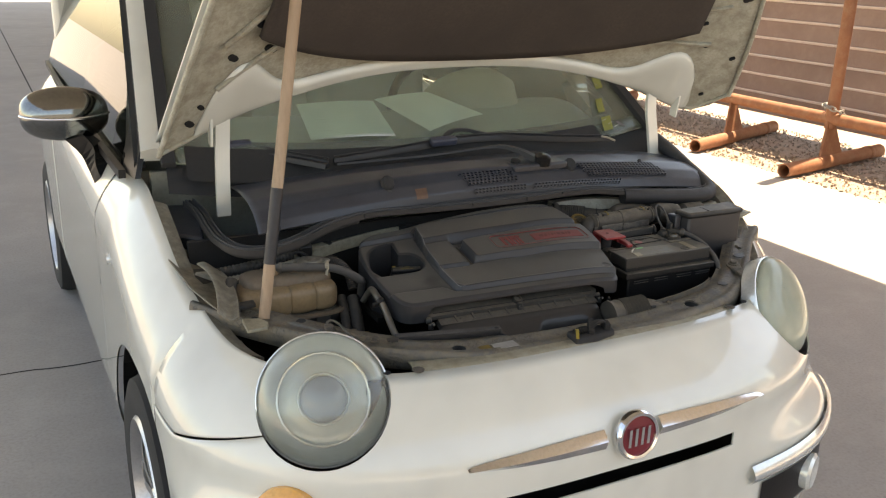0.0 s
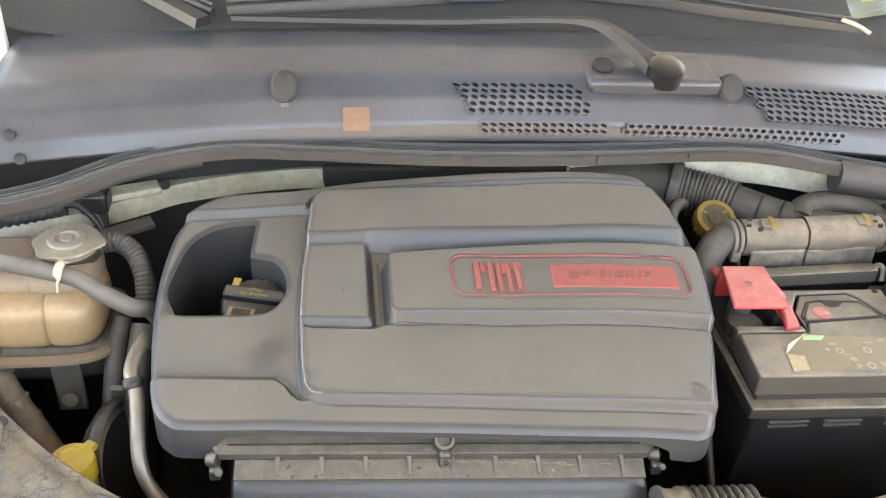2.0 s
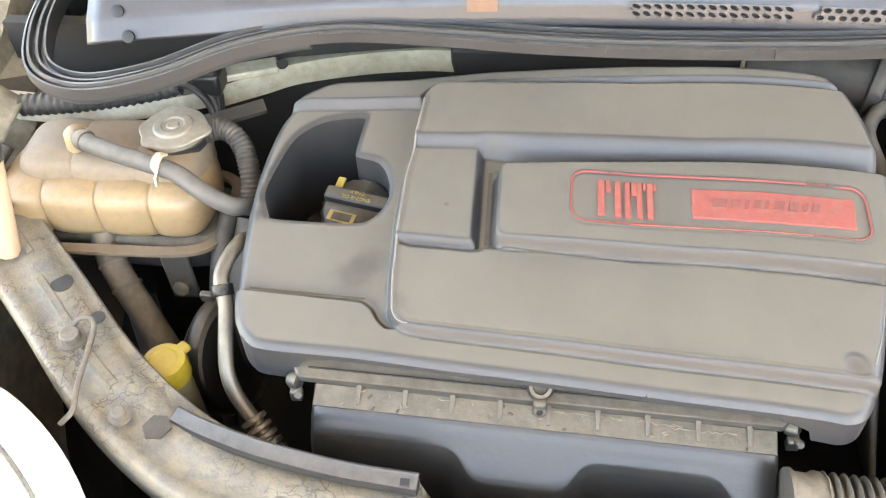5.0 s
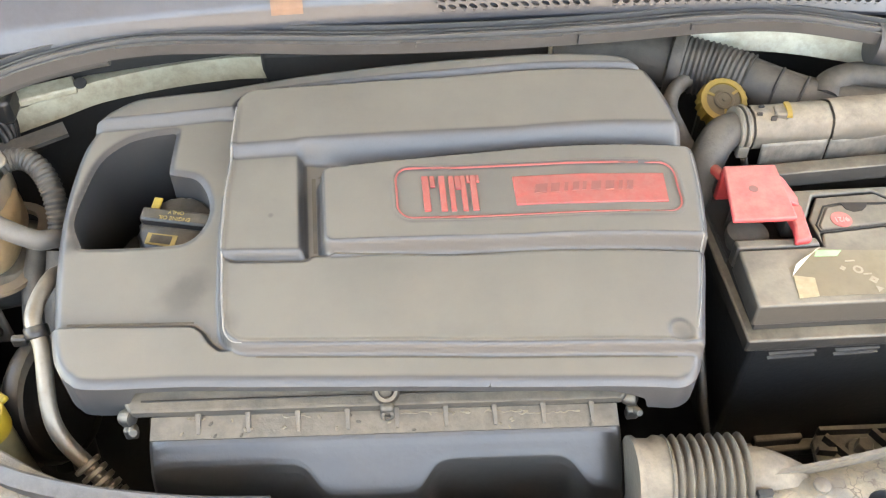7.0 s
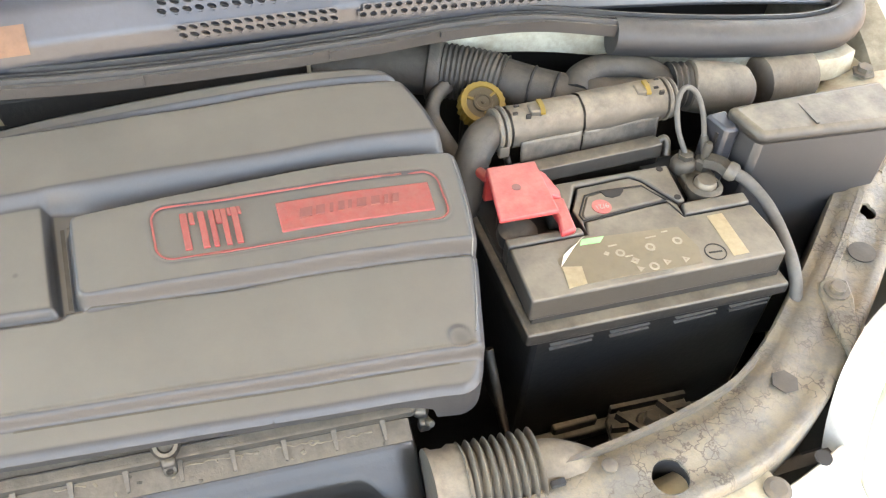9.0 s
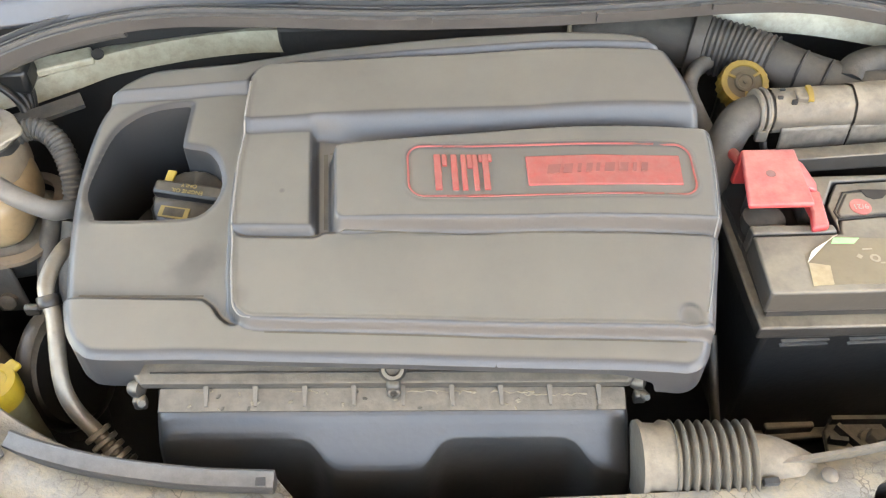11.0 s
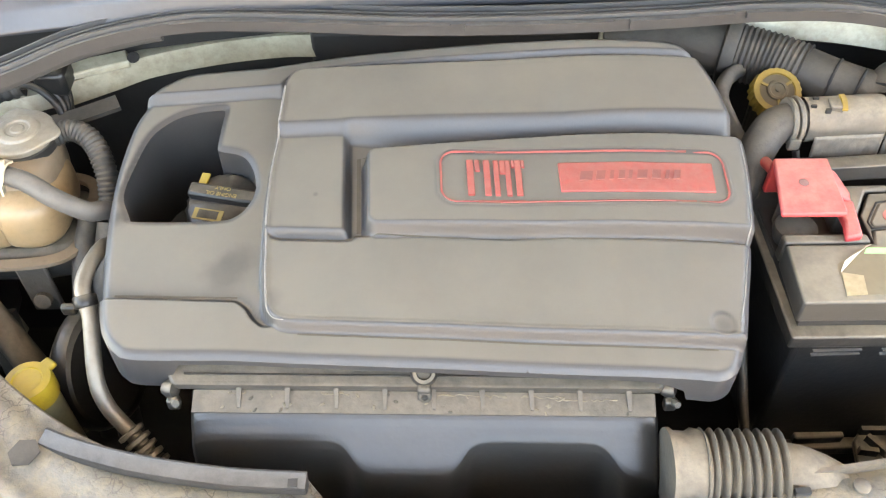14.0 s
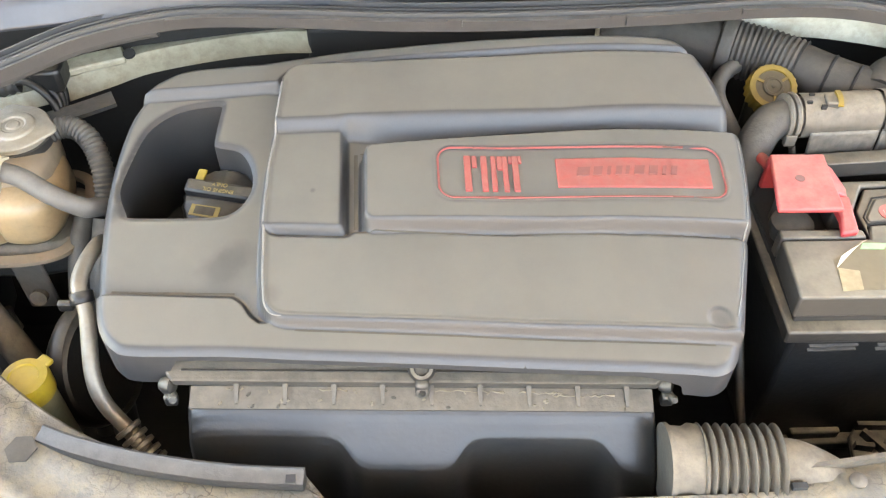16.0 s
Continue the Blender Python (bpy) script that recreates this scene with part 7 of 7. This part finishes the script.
def cabin():
    w = part("windscreen", grid(wind, 40, 14), M_GLASS, car, "green-tinted windscreen glass")
    shape(w, 0.004)
    w.visible_shadow = False
    for u0, u1, v0, v1 in ((0.0, 1.0, -0.09, 0.095), (0.945, 1.0, 0.095, 1.0), (0.0, 0.085, 0.095, 1.0)):
        part("black_border", grid(lambda u, v: wind(u0 + (u1 - u0) * u, v0 + (v1 - v0) * v) + Vector((0, 0.004, -0.008)), 30, 12), M_TYRE, w, "black glass border")
    part("glass_foot_trim", grid(lambda u, v: wind(0.03 + 0.83 * u, -0.06 + 0.115 * v) + Vector((0, -0.003, 0.005)), 60, 4), M_TYRE, w, "black rubber strip at the foot of the glass")
    for sgn in (-1, 1):
        e = 1 if sgn > 0 else 0
        part("a_pillar", smooth(sweep([wind(e, k / 6) + Vector((0.012 if sgn > 0 else -0.022, 0.035 if sgn > 0 else 0.01, -0.012 if sgn > 0 else 0)) for k in (0.15 if sgn < 0 else -0.2, 0.6, 1, 2, 3, 4, 5, 6)], [(-0.03, -0.02), (-0.028, 0.012), (0.0, 0.02), (0.028, 0.012), (0.03, -0.02)], n=3)), M_PAINT, car)
        part("pillar_trim", smooth(sweep([wind(e, k / 6) + Vector((sgn * -0.004, -0.006, 0.006)) for k in (-0.1, 0.5, 1, 2, 3, 4, 5, 6)], [(-0.016, -0.008), (-0.014, 0.006), (0.014, 0.009), (0.016, -0.008)], n=3)), M_TYRE, car, "black rubber pillar trim")
        def side(u, v, sgn=sgn):
            y = 1.06 + 2.02 * u
            z = 0.975 + (0.43 * min(1, (u + 0.02) * 3.4)) * v
            return Vector((sgn * (0.705 - 0.14 * (z - 0.97) / 0.43), y, z))
        quarter = bmesh.new()
        rows = [[quarter.verts.new((sgn * (0.704 + dx - 0.3 * (z - 0.97)), y, z)) for y, z in ((0.90, 0.985), (1.09, 0.968), (1.09, 1.155), (0.92, 1.05))] for dx in (0.0, -0.012)]
        for r in rows:
            quarter.faces.new(r)
        for k in range(4):
            quarter.faces.new((rows[0][k], rows[0][(k + 1) % 4], rows[1][(k + 1) % 4], rows[1][k]))
        part("quarter_panel", quarter, M_BLACK, car, "black corner panel behind the mirror")
        gl = part("side_window", grid(side, 14, 8), M_SIDEGLASS, car)
        gl.visible_shadow = False
        part("window_trim", smooth(sweep([(sgn * 0.712, 1.0, 0.975), (sgn * 0.718, 1.4, 0.98), (sgn * 0.716, 2.3, 0.985), (sgn * 0.700, 3.1, 0.99)], [(-0.008, -0.01), (-0.008, 0.01), (0.008, 0.01), (0.008, -0.01)], n=4)), M_BLACK, car)
        part("window_rubber", smooth(sweep([wind(e, k / 6) + Vector((sgn * 0.048, 0.05, -0.012)) for k in range(7)], [(-0.012, -0.01), (-0.012, 0.01), (0.012, 0.01), (0.012, -0.01)], n=3)), M_TYRE, car, "black rubber window channel")
        part("rear_pillar", prism([(sgn * 0.54, 3.0), (sgn * 0.67, 3.0), (sgn * 0.62, 3.4), (sgn * 0.5, 3.3)], 0.97, 1.42), M_PAINT, car, bevel=0.03)
    def roof(u, v):
        a = 2 * u - 1
        y = 1.5 + 1.6 * v
        return Vector((a * 0.57, y, 1.425 + 0.06 * (1 - abs(a) ** 2.5) * math.sin(min(1, 0.25 + v) * 1.6)))
    part("roof_panel", grid(roof, 20, 12), M_PAINT, car)
    part("tailgate", prism([(-0.6, 3.35), (0.6, 3.35), (0.55, 3.48), (-0.55, 3.48)], 0.3, 1.3), M_PAINT, car, bevel=0.03)
    def dash(u, v):
        x = -0.62 + 1.24 * u
        y = 0.86 + 0.1 * abs(2 * u - 1) ** 2 + 0.42 * v
        z = 1.0 + 0.035 * math.sin(min(1, v * 1.15) * math.pi) + 0.045 * v
        if v > 0.9:
            z -= 0.3 * (v - 0.9) * 10 * 0.5
        return Vector((x, y, z))
    shape(part("dashboard", grid(dash, 24, 20), M_DASH, car, "lightened grey dashboard top"), 0.01)
    part("cabin_floor", box(-0.66, 0.66, 0.95, 3.3, 0.28, 0.30), M_DASH, car)
    part("bulkhead", box(-0.66, 0.66, 0.93, 0.95, 0.3, 0.99), M_DASH, car)
    for x in (-0.34, 0.34):
        s = part("seat", box(x - 0.24, x + 0.24, 1.55, 2.0, 0.45, 0.6), M_SEAT, car, "beige cloth seat", bevel=0.05)
        part("backrest", box(x - 0.23, x + 0.23, 2.0, 2.14, 0.5, 1.12), M_SEAT, s, bevel=0.05)
        part("headrest", box(x - 0.13, x + 0.13, 2.04, 2.12, 1.14, 1.34), M_SEAT, s, bevel=0.04)
    part("steering_wheel", smooth(turned([(0.185 + 0.014 * math.cos(a), 0.014 * math.sin(a)) for a in [2 * math.pi * k / 10 for k in range(11)]], (0.34, 1.42, 0.98), (0, -1, 0.45), 36, close=False)), M_BLACK, car)
    part("binnacle", smooth(turned([(0.15, -0.05), (0.16, 0.06), (0.13, 0.1), (0.0001, 0.1)], (0.34, 1.25, 1.0), (0, 0.8, 1), 28)), M_SEAT, car, "pale instrument hood")


cabin()


# ---- hood ----
HOOD_A = radians(48)
HY, HZ, HX = 0.80, 1.07, 0.055


def hood_pt(a, half, d, c=0.0):
    """a: -1 to 1 across, d forward along the raised hood, c towards its underside."""
    x = a * half
    c = c + 0.13 * (abs(x) / 0.73) ** 2.6 - 0.10
    return Vector((HX + x, HY - d * math.cos(HOOD_A) - c * math.sin(HOOD_A), HZ + d * math.sin(HOOD_A) - c * math.cos(HOOD_A)))


def hood_half(d):
    return 0.725 - 0.16 * max(0, d)


def hood_side(a, d):
    """The wing-side edge bulges out a little on the battery side."""
    k = max(0.0, min(1.0, d / 0.46))
    return hood_half(d) + (0.062 * (1 - k * k) * max(0.0, a) ** 3)


def hood_sheet(c, inset=0.0, d0=0.0, d1=0.0):
    def fn(u, v):
        a = 2 * u - 1
        lo = 0.125 * (1 - abs(a) ** 2.2) + d0 * (0.15 + 0.85 * abs(a) ** 1.5)
        hi = 0.74 - 0.10 * abs(a) ** 2.5 - d1
        lo += (0.13 if a > 0 else 0.015) * max(0.0, (abs(a) - 0.80) / 0.20) ** 3.5
        d = lo + (hi - lo) * v
        return hood_pt(a, hood_side(a, d) - inset, d, c)
    return fn


def hood():
    h = part("hood", grid(hood_sheet(-0.035), 40, 24), M_PAINT, car, "cream white hood propped open")
    shape(h, 0.003)
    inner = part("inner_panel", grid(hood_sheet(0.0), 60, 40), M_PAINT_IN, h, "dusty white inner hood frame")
    shape(inner, 0.002)
    f = hood_sheet(0.004)
    over = hood_sheet(0.016)

    def pad_fn(u, v):
        w = 0.095 + 0.81 * u
        a = abs(2 * w - 1)
        low = 0.062 + 0.6 * a ** 2.5
        return over(w, low + (0.88 - low) * v)
    shape(part("insulation_pad", grid(pad_fn, 48, 20), M_INSUL, h, "dark brown felt insulation pad"), 0.010)

    # stamped frame along the back edge, widening into a boss at each hinge
    def crown(a):
        if a < 0.82:
            return 0.058 + 0.222 * math.exp(-((a - 0.82) / 0.125) ** 2)
        return 0.28 * math.sqrt(max(0.004, 1 - ((a - 0.82) / 0.081) ** 2))

    def band_fn(u, v):
        w = 0.05 + 0.90 * u
        lift = 0.012 * (1 - (2 * v - 1) ** 6) * min(1.0, (1 - abs(2 * u - 1)) * 12)
        return hood_sheet(0.002 + lift)(w, crown(abs(2 * w - 1)) * v)
    shape(part("rear_band", grid(band_fn, 90, 14), M_PAINT, h, "cream painted rear edge of the hood"), 0.004)
    mid = hood_sheet(0.0135)
    for sgn in (-1, 1):
        rib = [mid(0.5 + sgn * 0.5 * x, y) for x, y in ((0.66, 0.05), (0.72, 0.11), (0.765, 0.17), (0.79, 0.175), (0.80, 0.16))]
        part("boss_rib", smooth(sweep(rib, ring2d(0.0055, 8, 1.0, 0.6), n=5)), M_PAINT, h)
        tip = mid(0.5 + sgn * 0.43, 0.05)
        part("hinge_flange", sweep([tip + Vector((0, 0, 0.035)), tip + Vector((0, 0.004, 0.0)), tip + Vector((0, 0.012, -0.045))], [(-0.003, -0.012), (-0.003, 0.012), (0.003, 0.012), (0.003, -0.012)], n=4), M_PAINT, h, bevel=0.001)
    part("rear_hem", smooth(sweep([f(k / 24, 0.01) for k in range(25)], ring2d(0.006, 10, 1.0, 0.8), n=3)), M_PAINT_IN, h)
    part("side_hem", smooth(sweep([f(0.0, k / 12) for k in range(13)], ring2d(0.006, 8), n=3)), M_PAINT_IN, h)
    part("side_hem", smooth(sweep([f(1.0, k / 12) for k in range(13)], ring2d(0.006, 8), n=3)), M_PAINT_IN, h)
    g = hood_sheet(0.006)
    for u0, u1, v in ((0.06, 0.20, 0.22), (0.80, 0.94, 0.22), (0.05, 0.15, 0.42), (0.85, 0.95, 0.42)):
        part("stamped_rib", smooth(sweep([g(u0 + (u1 - u0) * k / 5, v + 0.03 * k) for k in range(6)], ring2d(0.010, 8, 1.0, 0.6), n=3)), M_PAINT_IN, h)
    for u, v, r in ((0.035, 0.10, 0.010), (0.045, 0.16, 0.007), (0.07, 0.34, 0.010), (0.10, 0.44, 0.012), (0.13, 0.30, 0.012), (0.962, 0.10, 0.005), (0.936, 0.36, 0.007), (0.917, 0.45, 0.006), (0.925, 0.62, 0.014), (0.973, 0.62, 0.010), (0.982, 0.30, 0.006)):
        p = g(u, v)
        e = 0.01
        n = (g(u + e, v) - p).cross(g(u, v + e) - p).normalized()
        if n.z > 0:
            n = -n
        part("hood_hole", turned([(r, -0.01), (r, 0.0008), (0.0001, 0.001)], p, n, 14, wave=lambda a, i: 1 + 0.35 * math.cos(2 * a)), M_DARK, h)
    arms = ([(-0.535, 0.785, 0.915), (-0.535, 0.78, 1.0), (-0.532, 0.775, 1.10), (-0.529, 0.755, 1.19), (-0.525, 0.715, 1.24)],
            [(0.670, 0.782, 0.945), (0.652, 0.780, 1.03), (0.638, 0.778, 1.09), (0.633, 0.772, 1.14), (0.642, 0.758, 1.19)])
    for pts in arms:
        part("hinge_arm", smooth(sweep(pts, [(-0.015, -0.005), (-0.015, 0.005), (0.015, 0.005), (0.015, -0.005)], n=6, up=(0, 1, 0))), M_PAINT, h, "white painted hinge arm")
    return h


hood()

prop = thing("wooden_prop", (-0.557, 0.42, 0.82), "wooden stick with black tape propping the hood", "stick")
p0, p1 = Vector((-0.557, 0.42, 0.815)), Vector((-0.514, 0.452, 1.056))
dv = (p1 - p0)
part("stick", tube([p0, p0 + dv * 1.0, p0 + dv * 2.0, p0 + dv * 2.55], 0.0108, 3, 12), M_WOOD, prop)
part("tape", tube([p0 + dv * 0.42, p0 + dv * 0.7, p1], 0.0116, 3, 12), M_TAPE, prop, "black tape wrapping")


# ---- mirrors, papers, wipers ----
def mirror(sgn):
    def fn(u, v):
        a, b = u * math.pi, 2 * math.pi * v
        x = sgn * (0.795 + 0.105 * -math.cos(a))
        r = math.sin(a) ** 0.7
        return Vector((x, 1.33 + 0.075 * r * math.cos(b), 1.065 + 0.068 * r * math.sin(b)))
    mi = part("door_mirror", grid(fn, 24, 24), M_MIRRORGLASS, car, "polished dark mirror housing")
    part("rim", smooth(sweep([fn(k / 24, 0.485 + 0.02 * math.sin(k / 24 * math.pi)) for k in range(1, 24)], ring2d(0.004, 8), n=2)), M_CHROME, mi, "thin chrome rim")
    part("mirror_base", sweep([(sgn * 0.78, 1.32, 1.02), (sgn * 0.73, 1.30, 0.96), (sgn * 0.71, 1.26, 0.90)], [(-0.03, -0.02), (-0.03, 0.02), (0.03, 0.02), (0.03, -0.02)], n=4), M_BLACK, mi)


mirror(-1)
mirror(1)


def sheet_of_paper(corners, name_label):
    t = thing("paper_sheet", corners[0], name_label, "paper")
    a, b, c, d = [Vector(v) for v in corners]
    def fn(u, v):
        p = a.lerp(b, u).lerp(d.lerp(c, u), v)
        return p + Vector((0, 0, 0.004 * math.sin(u * 3.1)))
    part("page", grid(fn, 10, 10), M_PAPER, t)
    for k in range(9):
        v = 0.18 + 0.075 * k
        p = [fn(0.12, v), fn(0.86, v), fn(0.86, v + 0.012), fn(0.12, v + 0.012)]
        bm = bmesh.new()
        bm.faces.new([bm.verts.new(q + Vector((0, 0, 0.0015))) for q in p])
        part("text_line", bm, M_INK, t)


sheet_of_paper([(-0.294, 0.89, 1.046), (-0.085, 0.862, 1.048), (-0.02, 1.16, 1.085), (-0.238, 1.164, 1.085)], "white printed sheet of paper lying on the dashboard")
sheet_of_paper([(0.017, 0.88, 1.05), (0.235, 0.99, 1.062), (0.18, 1.22, 1.092), (-0.018, 1.156, 1.09)], "white sheet of paper turned askew on the dashboard")


def wiper(arm, blade, clip_at, widths):
    t = thing("wiper", arm[0], "black windscreen wiper resting on the glass", "wiper")
    taper = lambda u: widths[0] + (widths[1] - widths[0]) * min(1.0, u * 1.8)
    part("arm", smooth(sweep(arm, [(-0.012, -0.006), (-0.009, 0.005), (0.009, 0.005), (0.012, -0.006)], n=8, scale=taper)), M_WIPER, t)
    part("blade", smooth(sweep(blade, [(-0.007, -0.010), (-0.0065, 0.004), (-0.002, 0.009), (0.002, 0.009), (0.0065, 0.004), (0.007, -0.010)], n=8, scale=lambda u: 0.55 + 0.45 * math.sin(math.pi * u) ** 0.4)), M_WIPER, t)
    part("spine", smooth(sweep([Vector(p) + Vector((0, -0.003, 0.009)) for p in blade], ring2d(0.002, 6), n=6)), M_RUBBER, t)
    if clip_at:
        c = Vector(clip_at)
        part("blade_clip", box(-0.036, 0.036, -0.011, 0.011, -0.006, 0.014, m=Matrix.Translation(c) @ Euler((0.3, 0, 0.08)).to_matrix().to_4x4()), M_CLIPBLUE, t, "blue-grey blade clip", bevel=0.005)


wiper([(0.203, 0.645, 1.006), (0.180, 0.690, 1.022), (0.148, 0.738, 1.030), (0.085, 0.757, 1.026), (-0.05, 0.770, 1.016), (-0.27, 0.785, 1.010)],
      [(-0.275, 0.790, 1.018), (-0.12, 0.806, 1.026), (-0.01, 0.820, 1.032), (0.10, 0.830, 1.036), (0.22, 0.824, 1.034), (0.35, 0.800, 1.026), (0.50, 0.780, 1.018)], (0.020, 0.812, 1.034), (1.25, 0.45))
wiper([(-0.60, 0.965, 1.030), (-0.50, 0.945, 1.030), (-0.42, 0.880, 1.026), (-0.30, 0.765, 1.012)],
      [(-0.58, 0.935, 1.034), (-0.44, 0.905, 1.034), (-0.36, 0.840, 1.024), (-0.29, 0.785, 1.016)], (-0.47, 0.905, 1.040), (0.7, 1.0))
t_rod = thing("wiper_linkage", (0.1, 0.86, 1.04), "thin black wiper rod across the foot of the windscreen", "wiper")
part("rod", smooth(sweep([(0.045, 0.850, 1.040), (0.075, 0.868, 1.050), (0.115, 0.866, 1.050), (0.160, 0.836, 1.042), (0.26, 0.812, 1.032), (0.40, 0.790, 1.024), (0.505, 0.775, 1.016)], [(-0.006, -0.004), (-0.005, 0.004), (0.005, 0.004), (0.006, -0.004)], n=8)), M_WIPER, t_rod)
part("bright_tip", tube([(0.478, 0.778, 1.026), (0.496, 0.770, 1.022), (0.510, 0.758, 1.016)], 0.0028), M_PALECLIP, t_rod)


# ---- markings on the windscreen, sticker, chain ----
def glass_mark(u0, u1, v0, v1, material, name, lift=-0.004):
    ob = part(name, grid(lambda u, v: wind(u0 + (u1 - u0) * u, v0 + (v1 - v0) * v) + Vector((0, -0.002, 0.003)), 4, 4), material, car)
    return ob


def slanted_mark(points, width, material, name):
    """A painted stroke on the glass through (u, v) points."""
    def fn(u, v):
        f = u * (len(points) - 1)
        i = min(int(f), len(points) - 2)
        (a, b), (c, d) = points[i], points[i + 1]
        f -= i
        return wind(a + (c - a) * f + width * (v - 0.5), b + (d - b) * f) + Vector((0, -0.002, 0.004))
    part(name, grid(fn, 8 * (len(points) - 1), 3), material, car)


slanted_mark([(0.968, 0.30), (0.958, 0.245), (0.945, 0.19)], 0.022, M_GLASSPAINT, "yellow_marking")
slanted_mark([(0.922, 0.150), (0.912, 0.122), (0.905, 0.095)], 0.020, M_GLASSPAINT, "yellow_marking")
slanted_mark([(0.906, 0.075), (0.897, 0.048), (0.890, 0.022)], 0.027, M_GLASSPAINT, "yellow_marking")
for k in range(3):
    slanted_mark([(0.903 + 0.012 * k, 0.066 - 0.016 * k), (0.886 + 0.012 * k, 0.060 - 0.016 * k)], 0.004, M_INK, "dark_marking")
for k in range(4):
    slanted_mark([(0.899 + 0.011 * k, 0.217 + 0.012 * k), (0.906 + 0.010 * k, 0.196 + 0.010 * k), (0.913 + 0.011 * k, 0.175 + 0.009 * k)], 0.0016, M_WHITE, "white_marking")
slanted_mark([(0.884, 0.004), (0.912, 0.010), (0.940, 0.014)], 0.010, M_DIMPRINT, "pale_marking")
slanted_mark([(0.936, 0.020), (0.930, 0.034), (0.926, 0.048)], 0.010, M_DIMPRINT, "pale_marking")
st = glass_mark(0.10, 0.22, 0.70, 0.86, M_STICKER, "yellow_sticker")
st["label"] = "bright yellow paper sticker"
for k in range(2):
    part("sticker_bar", grid(lambda u, v, k=k: wind(0.145 + 0.035 * k + 0.012 * u, 0.715 + 0.06 * v) + Vector((0, -0.004, 0.006)), 2, 2), M_INK, st)


def chain():
    t = thing("chain", (4.72, 3.47, 0.36), "pale steel chain looped round the fence post", "chain")
    for k in range(12):
        a = 2 * math.pi * k / 12
        c = Vector((4.761 + 0.072 * math.cos(a), 3.48 + 0.072 * math.sin(a), 0.40 + 0.07 * math.sin(a * 0.5 + 0.4)))
        bm = bmesh.new()
        q = Euler((0.8 * (k % 2) * 2, 0.4, a + math.pi / 2))
        ring = [c + q.to_matrix() @ Vector((0.030 * math.cos(p), 0.016 * math.sin(p), 0)) for p in [2 * math.pi * j / 12 for j in range(14)]]
        part("link", smooth(sweep(ring, ring2d(0.006, 6), raw=True)), M_WHITE, t)


chain()

# floor joints in the slab: a saw-cut line and a short crack
tagged(new("slab_joint", mesh_of("slab_joint", box(-0.47, -0.455, 5, 24, 0.0, 0.0012), M_DARK)), "dark joint line in the concrete paving", "joint", kind="structure")


def crack():
    pts = [(-1.5, 2.12), (-1.2, 2.16), (-0.96, 2.167), (-0.85, 2.15), (-0.71, 2.148), (-0.4, 2.17), (0.2, 2.16)]
    part_ob = part("pavement_crack", sweep([(x, y, 0.001) for x, y in pts], [(-0.004, 0), (0.0, 0.0012), (0.004, 0)], n=5), M_DARK)
    tagged(part_ob, "thin dark crack across the concrete paving", "crack", kind="structure")


crack()

# side repeater on the fender
s0 = -s_at(0.925)
part("side_repeater", smooth(turned([(0.013, 0), (0.011, 0.005), (0.0001, 0.007)], skin(s0, 0.80), plan_normal(s0) * -1, 16)), M_SATIN, car)
